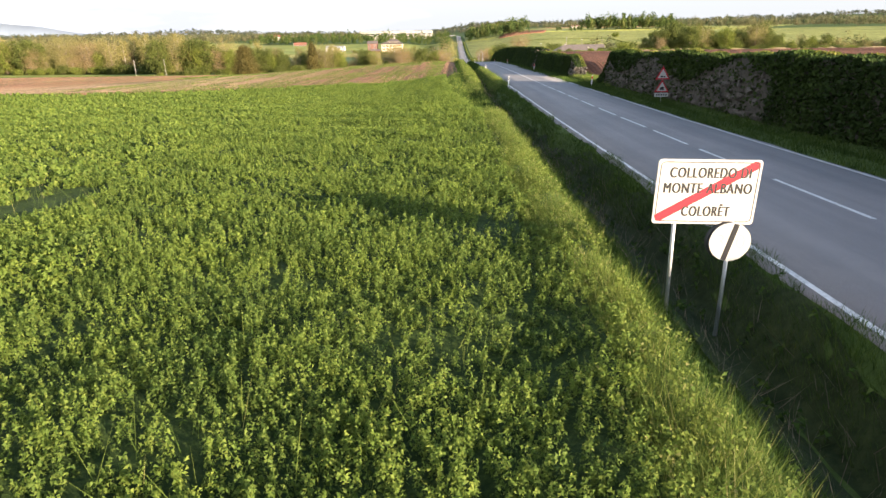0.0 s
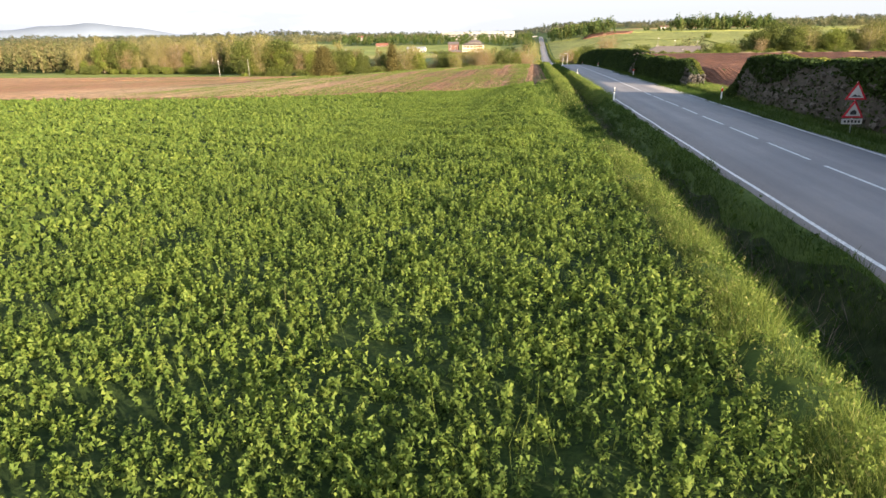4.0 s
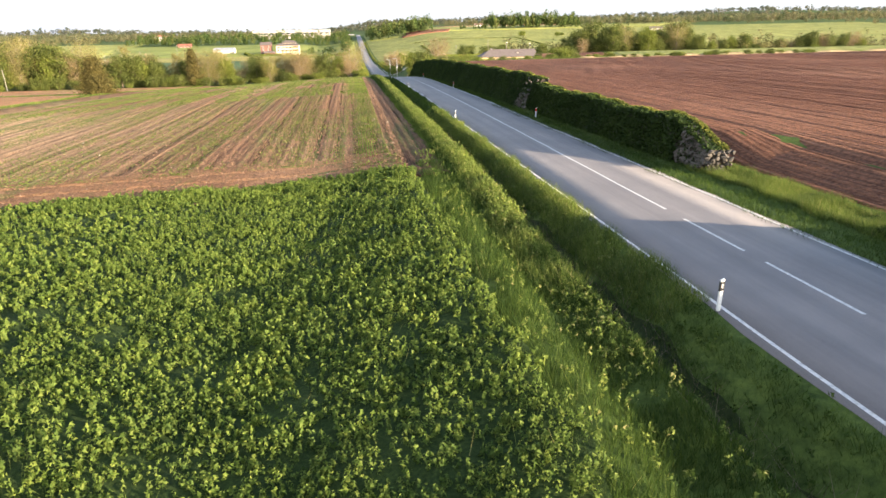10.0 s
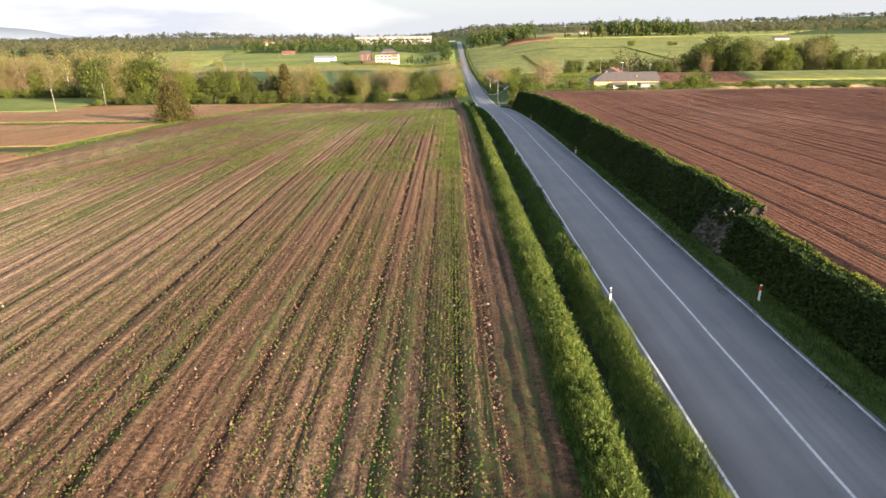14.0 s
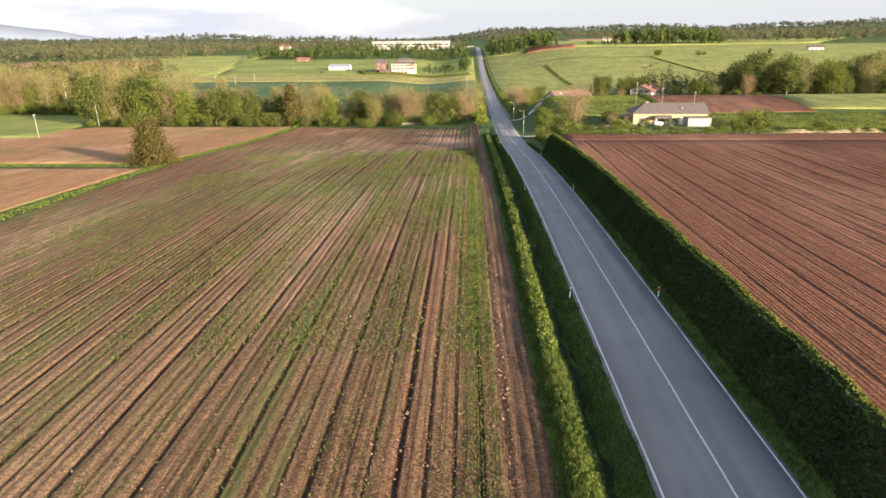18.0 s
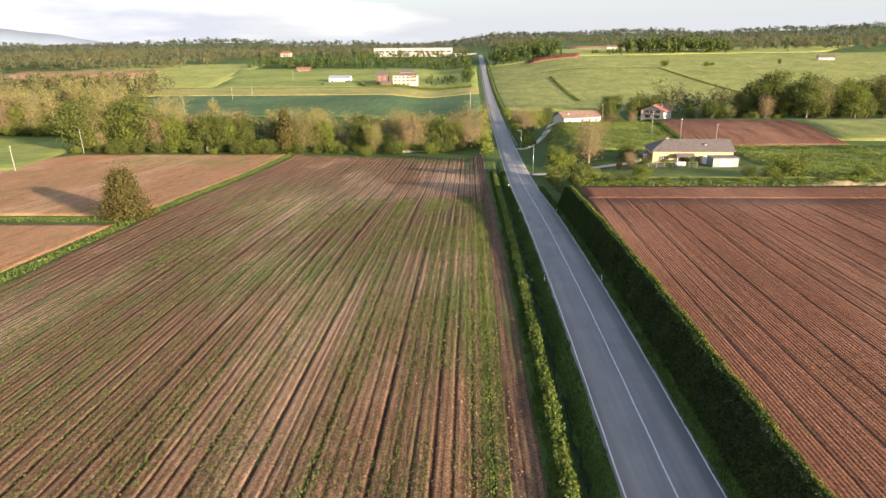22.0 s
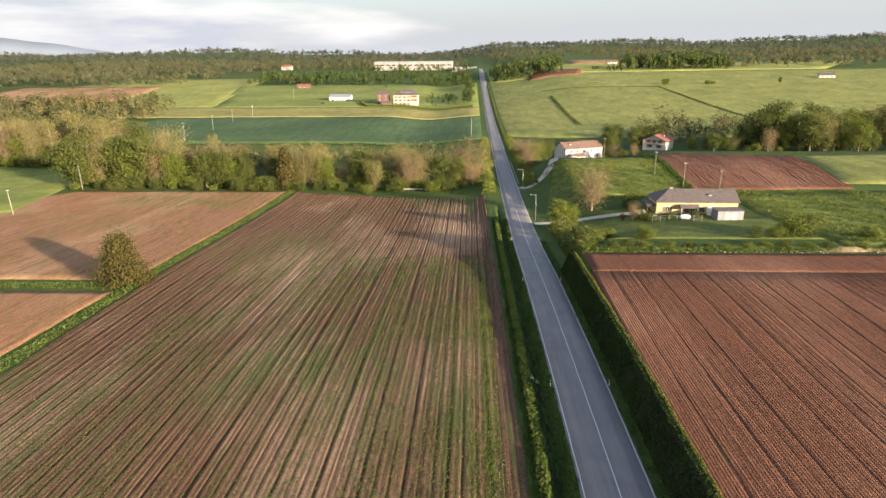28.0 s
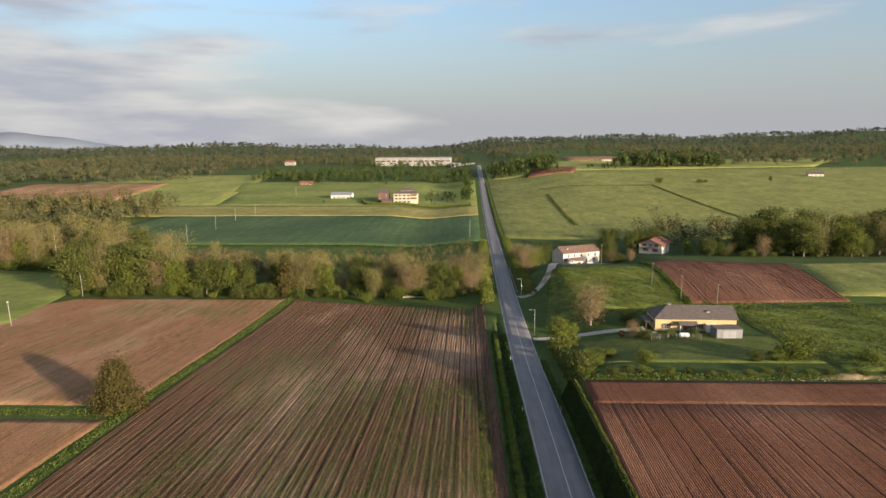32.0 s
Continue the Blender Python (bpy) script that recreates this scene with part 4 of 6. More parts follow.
def grass_strip(name, x0, x1, y0, y1, per_m2, tall, width, lean, material, label, seed, wild=0.5):
    r = np.random.default_rng(seed)
    n = int((x1 - x0) * (y1 - y0) * per_m2)
    x, y = r.uniform(x0, x1, n), r.uniform(y0, y1, n)
    x = x + 0.12 * np.sin(y * 0.6) + 0.1 * np.sin(y * 1.9)
    f = lumps(x * 1.0, y, 0.7, seed * 0.37)
    ok = f > 0.5 - 0.5 * (1 - wild) - 0.12
    x, y, f = x[ok], y[ok], f[ok]
    h = tall * (0.55 + 0.8 * f)
    return loose_quads(name, blades(x, y, ground(x, y), h, width, lean, seed + 1), material)


bank = empty("bank_grass", pose(0, 0, 0), "clumpy yellow-green grass and weeds along the ditch bank", "grass", kind="stuff")
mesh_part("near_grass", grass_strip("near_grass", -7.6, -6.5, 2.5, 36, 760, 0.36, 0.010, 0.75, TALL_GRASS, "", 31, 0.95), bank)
# the slope's shade is put into the darker grass colour
mesh_part("flank_grass", grass_strip("flank_grass", -6.6, -5.45, 2.5, 37, 620, 0.20, 0.011, 0.7, VERGE_GRASS, "", 29, 0.35), bank, "short grass on the ditch slope, coloured dark for its shade")
mesh_part("mid_grass", grass_strip("mid_grass", -9.7, -6.0, 36, 88, 420, 0.34, 0.016, 0.6, VERGE_GRASS, "", 32, 0.6), bank)
mesh_part("far_grass", grass_strip("far_grass", -8.3, -5.9, 88, 330, 150, 0.34, 0.045, 0.6, VERGE_GRASS, "", 33, 0.5), bank)
mesh_part("margin_grass", grass_strip("margin_grass", -9.0, -8.1, 90, 330, 26, 0.24, 0.036, 0.7, VERGE_GRASS, "", 69, 0.7), bank)
bank_leaves = np.concatenate([
    shoots(-7.7, -6.6, 3, 36, 40, 18, 0.026, 0.40, 61, False, 0.06),
    shoots(-9.3, -6.3, 30, 92, 5, 12, 0.048, 0.34, 62, False, 0.06),
])
mesh_part("near_weeds", loose_quads("near_weeds", bank_leaves, TALL_GRASS), bank)
crest = np.concatenate([
    shoots(-7.5, -6.0, 74, 150, 30, 15, 0.055, 0.50, 63, False, 0.10),
    shoots(-7.5, -6.1, 62, 76, 20, 12, 0.050, 0.34, 72, False, 0.09),
    shoots(-7.5, -6.5, 150, 330, 26, 10, 0.115, 0.62, 64, False, 0.13),
])
mesh_part("crest_grass", grass_strip("crest_grass", -7.7, -5.9, 66, 170, 200, 0.52, 0.020, 0.6, TALL_GRASS, "", 74, 0.7), bank)
mesh_part("crest_weeds", loose_quads("crest_weeds", crest, TALL_GRASS), bank, "bright yellow-green weeds on the bank's crest")
verge = empty("verge_grass", pose(0, 0, 0), "green grass on the road verge and ditch slopes", "grass", kind="stuff")
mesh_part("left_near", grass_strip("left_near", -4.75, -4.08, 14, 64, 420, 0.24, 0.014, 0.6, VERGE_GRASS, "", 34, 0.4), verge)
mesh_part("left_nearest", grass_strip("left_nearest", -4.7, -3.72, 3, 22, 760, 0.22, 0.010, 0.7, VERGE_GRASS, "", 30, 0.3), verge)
# sun through the wall's gap is put into the brighter grass colour
mesh_part("sunlit_verge", grass_strip("sunlit_verge", -5.2, -3.72, 64, 118, 430, 0.40, 0.018, 0.6, TALL_GRASS, "", 71, 0.4), verge, "grass beside the road, coloured bright for sun in the wall's gap")
mesh_part("left_far", grass_strip("left_far", -5.3, -3.62, 112, 330, 130, 0.32, 0.040, 0.5, VERGE_GRASS, "", 35, 0.3), verge)
mesh_part("left_clumps", loose_quads("left_clumps", shoots(-5.4, -4.15, 6, 66, 6, 9, 0.05, 0.26, 65, False, 0.07), VERGE_GRASS), verge)
mesh_part("sunlit_clumps", loose_quads("sunlit_clumps", shoots(-5.3, -3.95, 66, 124, 16, 11, 0.05, 0.36, 73, False, 0.08), TALL_GRASS), verge)
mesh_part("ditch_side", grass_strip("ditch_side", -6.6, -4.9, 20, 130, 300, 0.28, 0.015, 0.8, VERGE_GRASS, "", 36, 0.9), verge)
mesh_part("right_near", grass_strip("right_near", 2.65, 5.6, 5, 125, 150, 0.24, 0.024, 0.6, VERGE_GRASS, "", 37, 0.3), verge)
mesh_part("gap_grass", grass_strip("gap_grass", 5.2, 7.4, 62, 84, 520, 0.36, 0.020, 0.6, TALL_GRASS, "", 39, 0.5), verge)
mesh_part("right_far", grass_strip("right_far", 3.6, 5.4, 125, 300, 60, 0.30, 0.055, 0.5, VERGE_GRASS, "", 38, 0.3), verge)
dry = np.random.default_rng(66)
n = 3200
wy = 4 + 120 * dry.uniform(0, 1, n)
wx = ditch_line(wy) + dry.uniform(-0.75, 0.45, n)
mesh_part("dead_stems", loose_quads("dead_stems", blades(wx, wy, ground(wx, wy), 0.5, 0.012, 0.9, 67), BARK), verge, "dry brown stems in the ditch")

corner = shoots(-13.5, -10.4, 88.2, 92, 12, 12, 0.042, 0.26, 68, False, 0.07)
mesh_part("corner_weeds", loose_quads("corner_weeds", corner, TALL_GRASS), bank, "patch of green weeds on bare soil")

# seedlings in the sown field
r2 = np.random.default_rng(41)
n = 300000
sx, sy = -11 - 60 * r2.uniform(0, 1, n) ** 1.5, 93 + 190 * r2.uniform(0, 1, n) ** 1.25
band = lumps(sx, sy * 0.02, 1.1, 3.0) * 0.75 + lumps(sx, sy, 7.0, 1.5) * 0.5
ok = band > r2.uniform(0.42, 0.82, n)
sx, sy = sx[ok], sy[ok]
ex, ey = r2.normal(-12.5, 0.32, 12000), 94.5 + 170 * r2.uniform(0, 1, 12000) ** 1.2
sx, sy = np.concatenate([sx, ex]), np.concatenate([sy, ey])
sx = np.round(sx / 0.19) * 0.19 + r2.normal(0, 0.03, len(sx))
seed_c = np.stack([sx, sy, land(sx, sy) + 0.15 + r2.uniform(0, 0.05, len(sx))], 1)
seedlings = tagged(new("seedlings", loose_quads("seedlings", leaf_quads(seed_c, 0.075 + 0.05 * (sy > 150), 0.1, 5, 1.4), SEEDLING)), "small green seedlings in drills on the soil", "crop", kind="stuff")



def build_clod(nt, bsdf):
    geo = nt.nodes.new("ShaderNodeNewGeometry")
    nt.links.new(ramp(nt, geo.outputs["Random Per Island"], [(0.0, (0.080, 0.044, 0.027)), (0.7, (0.20, 0.115, 0.068)), (0.988, (0.25, 0.155, 0.095)), (0.993, (0.36, 0.31, 0.24)), (1.0, (0.40, 0.35, 0.28))]), bsdf.inputs["Base Color"])
    bsdf.inputs["Roughness"].default_value = 0.95


CLOD = mat("soil_clods", build_clod)


def clods(x, y, size, lift, seed):
    """Small lumps of earth and pebbles: a rough four-sided body each."""
    r = np.random.default_rng(seed)
    n = len(x)
    body = np.array([(1, 0, -0.3), (-0.5, 0.87, -0.3), (-0.5, -0.87, -0.3), (0, 0, 0.9)], float)
    tri = np.array([(0, 1, 3), (1, 2, 3), (2, 0, 3), (2, 1, 0)])
    s = size * np.minimum(r.lognormal(0, 0.45, n), 2.6)
    v = body[None] * s[:, None, None] * r.uniform(0.6, 1.4, (n, 4, 1))
    ang = r.uniform(0, 6.28, n)
    c, q = np.cos(ang)[:, None], np.sin(ang)[:, None]
    v = np.stack([v[..., 0] * c - v[..., 1] * q, v[..., 0] * q + v[..., 1] * c, v[..., 2]], -1)
    v = v + np.stack([x, y, land(x, y) + lift], -1)[:, None]
    return from_arrays("clods", v.reshape(-1, 3), (tri[None] + 4 * np.arange(n)[:, None, None]).reshape(-1, 3), CLOD)


r3 = np.random.default_rng(43)
n = 38000
kx, ky = -10.1 - np.minimum(r3.exponential(17, n), 70), 86.8 + np.minimum(r3.exponential(30, n), 270)
tagged(new("soil_clods", clods(kx, ky, 0.030 + 0.0004 * (ky - 86), 0.155, 44)), "crumbly brown clods and pale pebbles on the sown soil", "soil", kind="stuff")

# ---------------------------------------------------------------- the old wall
WALLS = (
    # y0, y1, base x, top x, back x, height over the road at y0 and y1, where bare stone shows
    ("overgrown_wall", -45, 69.2, 5.45, 5.75, 6.7, 2.95, 2.95, (31, 65)),
    ("overgrown_wall", 81.5, 118.5, 5.3, 5.9, 6.8, 2.25, 2.6, (81.5, 84.5)),
    ("overgrown_wall", 118.5, 268, 5.0, 6.9, 7.6, 3.25, 4.4, (118, 123.5)),
)


def stone_mesh(seed, material=None):
    r = random.Random(seed)
    bm = bmesh.new()
    for _ in range(13):
        v = Vector((r.gauss(0, 1), r.gauss(0, 1), r.gauss(0, 1))).normalized()
        bm.verts.new((v.x * 0.5, v.y * 0.62, v.z * 0.42))
    bmesh.ops.convex_hull(bm, input=bm.verts[:])
    me = bpy.data.meshes.new("stone")
    bm.to_mesh(me)
    bm.free()
    me.materials.append(material or STONE)
    return me


STONES = [stone_mesh(k) for k in range(7)]
PALE_STONES = [stone_mesh(k, PALE_STONE) for k in range(5)]


def wall(spec, seed):
    name, y0, y1, xf, xt, xb, h0, h1, bare = spec
    r = np.random.default_rng(seed)
    thing = empty(name, pose(xf, (y0 + y1) / 2, float(road_z((y0 + y1) / 2))), "ruined rubble stone wall overgrown with dark ivy", "stone wall", "old walls along the road")
    inv = thing.matrix_world.inverted()
    ys = np.arange(y0, y1 + 0.01, 0.8)

    def height(y):
        f = (y - y0) / (y1 - y0)
        h = h0 + (h1 - h0) * f
        h = h + 0.10 * np.sin(y * 0.43 + seed) + 0.08 * np.sin(y * 1.31)
        # the ends are broken down
        far = (0.05 + 0.95 * step(0, 6.5, y1 - y)) if seed == 1 else 1.0
        near = (0.52 + 0.48 * step(0, 4.0, y - y0)) if seed == 2 else 1.0
        return h * far * near

    zs = road_z(ys)
    top = zs + height(ys)
    rows = []
    for f, inset in ((0.0, 0.0), (0.35, 0.1), (0.7, 0.18), (1.0, 0.3)):
        x = xf + (xt - xf) * f + r.normal(0, 0.05, len(ys))
        rows.append(np.stack([x, ys, zs - 0.3 + (top - zs + 0.3) * f], 1))
    rows.append(np.stack([np.full(len(ys), xb) + r.normal(0, 0.05, len(ys)), ys, top - 0.03], 1))
    rows.append(np.stack([np.full(len(ys), xb + 0.1), ys, zs - 0.3], 1))
    V = np.stack(rows, 1)
    h, w = V.shape[:2]
    idx = np.arange(h * w).reshape(h, w)
    faces = np.stack([idx[:-1, :-1], idx[:-1, 1:], idx[1:, 1:], idx[1:, :-1]], -1).reshape(-1, 4)
    caps = np.array([[idx[e, 0], idx[e, 1], idx[e, 4], idx[e, 5]] for e in (0, -1)] + [[idx[e, 1], idx[e, 2], idx[e, 3], idx[e, 4]] for e in (0, -1)])
    core = mesh_part("core", from_arrays("core", V.reshape(-1, 3), np.concatenate([faces, caps]), MORTAR), thing)
    core.matrix_parent_inverse = inv
    # ivy over the road face, thinner where the stones are bare
    n = int((y1 - y0) * 560)
    y, f = r.uniform(y0, y1, n), r.uniform(0.02, 1.03, n)
    hh = height(y)
    x = xf + (xt - xf) * f - r.uniform(0.0, 0.26, n) * (0.4 + lumps(y, f * 3, 0.9, seed))
    z = road_z(y) + hh * f
    inside = (y > bare[0]) & (y < bare[1])
    keep = ~inside | (f > 0.72 + 0.25 * np.sin(y * 0.4)) | (r.uniform(0, 1, n) < 0.10)
    c = np.stack([x, y, z], 1)[keep]
    m = int((y1 - y0) * 130)
    ty = r.uniform(y0, y1, m)
    tx = r.uniform(xt - 0.08, xb + 0.1, m)
    c = np.concatenate([c, np.stack([tx, ty, road_z(ty) + height(ty) + r.uniform(-0.02, 0.10, m)], 1)])
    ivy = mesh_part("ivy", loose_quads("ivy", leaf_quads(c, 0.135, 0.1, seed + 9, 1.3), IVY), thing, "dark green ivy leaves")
    ivy.matrix_parent_inverse = inv
    # growth along the top, its sunlit brightness put into the leaf colour
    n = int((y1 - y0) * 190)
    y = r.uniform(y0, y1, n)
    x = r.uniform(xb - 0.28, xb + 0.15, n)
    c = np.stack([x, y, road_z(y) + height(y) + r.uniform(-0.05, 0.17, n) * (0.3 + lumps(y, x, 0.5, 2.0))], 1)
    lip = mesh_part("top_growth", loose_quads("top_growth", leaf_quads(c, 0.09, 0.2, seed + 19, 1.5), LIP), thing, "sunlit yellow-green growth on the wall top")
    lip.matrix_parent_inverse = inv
    # bare stones
    m = 210 if seed == 1 else 90
    for k in range(m):
        y = r.uniform(bare[0], bare[1])
        f = r.uniform(0.05, 0.97 if seed > 1 else 0.80)
        hh = float(height(np.array(y)))
        s = r.uniform(0.22, 0.5)
        st = new("stone", STONES[k % len(STONES)])
        st.parent = thing
        st.matrix_parent_inverse = inv
        st.matrix_basis = pose(xf + (xt - xf) * f - 0.02, y, float(road_z(y)) + hh * f, r.uniform(-25, 25), r.uniform(-25, 25), r.uniform(-20, 20)) @ Matrix.Diagonal((s, s * 1.2, s, 1))
    if seed > 1:
        for k in range(60):
            xx = r.uniform(xf, xb)
            s = r.uniform(0.16, 0.36)
            zz = r.uniform(0.0, 1.0) * float(height(np.array(y0 + 0.2)))
            st = new("stone", STONES[k % len(STONES)])
            st.parent = thing
            st.matrix_parent_inverse = inv
            st.matrix_basis = pose(xx, y0 + r.uniform(-0.25, 0.1) - 0.6 * (1 - zz / 3), float(road_z(y0)) + zz, r.uniform(-40, 40), r.uniform(-40, 40), r.uniform(-40, 40)) @ Matrix.Diagonal((s, s, s, 1))
    return thing


for k, spec in enumerate(WALLS):
    wall(spec, k + 1)

# ---------------------------------------------------------------- trees


def limb(verts, faces, a, b, ra, rb, n=6):
    a, b = np.array(a, float), np.array(b, float)
    d = (b - a) / (np.linalg.norm(b - a) + 1e-9)
    u = np.cross(d, (0.3, 0.9, 0.2))
    u /= np.linalg.norm(u)
    v = np.cross(d, u)
    s = len(verts)
    for p, rad in ((a, ra), (b, rb)):
        for k in range(n):
            t = 2 * np.pi * k / n
            verts.append(p + rad * (np.cos(t) * u + np.sin(t) * v))
    for k in range(n):
        faces.append((s + k, s + (k + 1) % n, s + n + (k + 1) % n, s + n + k))


def tree(name, h, spread, base, leaves, leaf, material, bark, label, seed, shape="round", gaps=0.5, twigs=0, category="tree"):
    """A tapered trunk with limbs, and a crown of leaf clumps round the limbs' ends; built once at the origin."""
    r = np.random.default_rng(seed)
    verts, faces = [], []
    bend = r.normal(0, 0.02 * h, 2)
    lean = lambda z: np.array([bend[0] * (z / h) ** 2, bend[1] * (z / h) ** 2, z])  # noqa: E731
    rt = 0.018 * h + 0.04
    cuts = np.linspace(0, 0.93 * h, 7)
    for k in range(6):
        limb(verts, faces, lean(cuts[k]), lean(cuts[k + 1]), rt * (1 - 0.95 * cuts[k] / h) * (1.35 if k == 0 else 1), rt * (1 - 0.95 * cuts[k + 1] / h), 7)
    ends = []
    count = 40 if shape != "column" else 26
    for k in range(count):
        f = base + (0.97 - base) * (k + r.uniform(0, 1)) / count
        if shape == "round":
            reach = spread * np.sqrt(max(0.05, 1 - ((f - (base + 1) / 2) / ((1 - base) / 2 + 0.05)) ** 2))
        elif shape == "cone":
            reach = spread * (1.05 - f) / (1.05 - base) * (0.8 + 0.4 * r.uniform())
        elif shape == "fan":
            reach = spread * (0.35 + 0.9 * f) * np.sqrt(max(0.05, 1 - max(0.0, f - 0.72) ** 2 / 0.085))
        elif shape == "egg":
            reach = spread * np.sqrt(max(0.05, 1 - ((f - 0.36) / 0.64) ** 2))
        else:
            reach = spread * (0.6 + 0.4 * np.sin(np.pi * f))
        reach *= r.uniform(0.6, 1.12)
        ang = k * 2.4 + r.uniform(-0.5, 0.5)
        a = lean(f * h * (0.85 if shape != "fan" else 0.55))
        b = lean(f * h) + np.array([np.cos(ang) * reach, np.sin(ang) * reach, r.uniform(-0.03, 0.08) * h])
        b[2] = min(b[2], h)
        limb(verts, faces, a, b, rt * 0.35 * (1.1 - f), 0.02, 4)
        ends.append(b)
        ends.append(a * 0.4 + b * 0.6)
        for _ in range(twigs):
            t = a + (b - a) * r.uniform(0.3, 1)
            limb(verts, faces, t, t + r.normal(0, 0.10 * h, 3) * (0.6, 0.6, 0.9) + (0, 0, 0.05 * h), 0.035, 0.012, 3)
    ends = np.array(ends)
    per = max(1, leaves // len(ends))
    keep = r.uniform(0, 1, len(ends)) > gaps * 0.25
    size = spread * (0.22 + 0.08 * (gaps > 0.6))
    pick = np.repeat(np.nonzero(keep)[0], per)
    off = r.normal(0, 1, (len(pick), 3)) * (size, size, size * 0.75)
    c = ends[pick] + off
    out = off / size + 0.9 * (c - (0, 0, h * (base + 1) / 2)) / (spread, spread, h * 0.4) + (0, 0, 0.25)
    c[:, 2] = np.maximum(c[:, 2], 0.03 * h if shape != "round" else base * h * 0.5)
    thing = empty(name, pose(0, 0, 0), label, category)
    mesh_part("trunk", from_arrays("trunk", np.array(verts), np.array(faces), bark, True), thing)
    mesh_part("crown", loose_quads("crown", leaf_quads(c, leaf, 0.15, seed + 5, 1.5, 3, out, 0.75), material), thing)
    return thing


KINDS = [
    tree("tree", 15, 4.6, 0.18, 5600, 0.36, LEAF_DARK, BARK, "broad dark green tree in full leaf", 101),
    tree("tree", 14, 4.4, 0.14, 5600, 0.33, LEAF_FRESH, BARK, "fresh green spring tree in new leaf", 102, "egg"),
    tree("tree", 16.5, 5.2, 0.14, 6800, 0.23, LEAF_OLIVE, TWIG_BARK, "tall olive-yellow tree in early leaf over pale stems", 103, "fan", 0.9, 2),
    tree("tree", 14.5, 5.0, 0.14, 5600, 0.21, LEAF_BROWN, TWIG_BARK, "pale brownish tree still half bare in spring", 104, "fan", 0.9, 4),
    tree("tree", 18, 2.6, 0.12, 4600, 0.25, LEAF_OLIVE, PALE_BARK, "slim poplar with pale trunk and thin leaf", 105, "column", 0.7, 1),
    tree("bush", 4.5, 3.2, 0.08, 2600, 0.27, LEAF_FRESH, BARK, "rounded green bush at the wood's edge", 106, "round", 0.3, 0, "bush"),
    tree("bush", 5.5, 3.4, 0.06, 2600, 0.28, LEAF_DARK, BARK, "dense dark green bush under the trees", 107, "round", 0.3, 0, "bush"),
]
PROTO_USED = set()


def plant(kind, x, y, size=1.0, turn=0.0, group="", squash=1.0):
    """The first of a kind is the one that was built; the others are copies of it."""
    ob = KINDS[kind]
    m = pose(x, y, float(ground(x, y)) - 0.1, 0, 0, turn) @ Matrix.Diagonal((size, size, size * squash, 1))
    if kind not in PROTO_USED:
        PROTO_USED.add(kind)
        ob.matrix_basis = m
    else:
        keep = ob.matrix_basis.copy()
        ob.matrix_basis = Matrix.Identity(4)
        ob = copy_thing(ob, m)
        KINDS[kind].matrix_basis = keep
    return tagged(ob, group=group) if group else ob


rt = np.random.default_rng(77)
# the belt of trees along the stream
for x in np.arange(-345, -12, 4.1):
    for row, (yy, kinds, w) in enumerate(((400, (5, 6, 6, 6, 5), 0.9), (408, (3, 2, 2, 0, 1), 1), (419, (2, 3, 2, 0, 4), 1), (431, (2, 3, 3, 4, 2), 1))):
        edge = 1.0 if x < -175 or row < 3 else 0.6
        if rt.uniform() > (0.80 if row else 0.88) * edge:
            continue
        south = 0.0 if x > -189 else 64.0
        k = kinds[rt.integers(0, 5)]
        big = (0.50 + 0.75 * rt.uniform()) * (1.25 if x < -150 and row else (0.82 if x > -75 else 0.95))
        plant(k, x + rt.uniform(-2.5, 2.5), yy + south + rt.uniform(-4, 4) * (1 if row < 2 else 2.2) - 6 * (x > -60), big, rt.uniform(0, 360), "trees along the stream")
# trees and shrubs on the east side
for x in np.arange(62, 330, 6.2):
    for row, (yy, kinds) in enumerate(((462, (5, 6, 6, 6, 0)), (474, (0, 0, 1, 3, 2)), (492, (0, 2, 0, 1, 0)))):
        if rt.uniform() < 0.85 and not (70 < x < 102 and row < 2):
            big = 0.40 + 0.58 * rt.uniform() + 0.38 * (135 < x < 215 and row)
            plant(kinds[rt.integers(0, 5)], x + rt.uniform(-3, 3), yy + rt.uniform(-5, 5) + 14 * (x < 105), big, rt.uniform(0, 360), "trees on the east slope")
for x, y, k, size in ((148, 456, 0, 1.2), (158, 462, 2, 1.15), (172, 458, 1, 1.1), (128, 455, 3, 0.75), (10, 309, 1, 0.68), (13.5, 312, 1, 0.5), (17.5, 295, 6, 0.6), (21, 297, 5, 0.5), (26, 281, 5, 0.62), (61.5, 286, 5, 1.05), (65, 287, 6, 0.9), (22.3, 330, 3, 0.95), (52, 283, 6, 0.5), (57, 284, 5, 0.55), (78, 283, 5, 0.6), (12, 430, 3, 0.55), (14, 437, 1, 0.6), (11, 446, 3, 0.7), (16, 452, 2, 0.7), (20, 462, 1, 0.65), (13, 470, 3, 0.65), (24, 470, 0, 0.7), (9, 480, 3, 0.6), (58, 470, 3, 0.5), (63, 474, 6, 0.8), (66, 462, 3, 0.45), (10.4, 275.5, 6, 0.85), (13, 279, 5, 0.8), (34, 309, 6, 0.45), (40, 310, 5, 0.45), (47, 311, 6, 0.4), (33, 328, 6, 0.7), (60, 336, 6, 0.8), (66, 338, 5, 0.7), (201, 895, 5, 1.3), (245, 890, 5, 1.0), (252, 893, 5, 0.8), (330, 905, 0, 0.4)):
    plant(k, x, y, size, rt.uniform(0, 360), "garden and field trees")
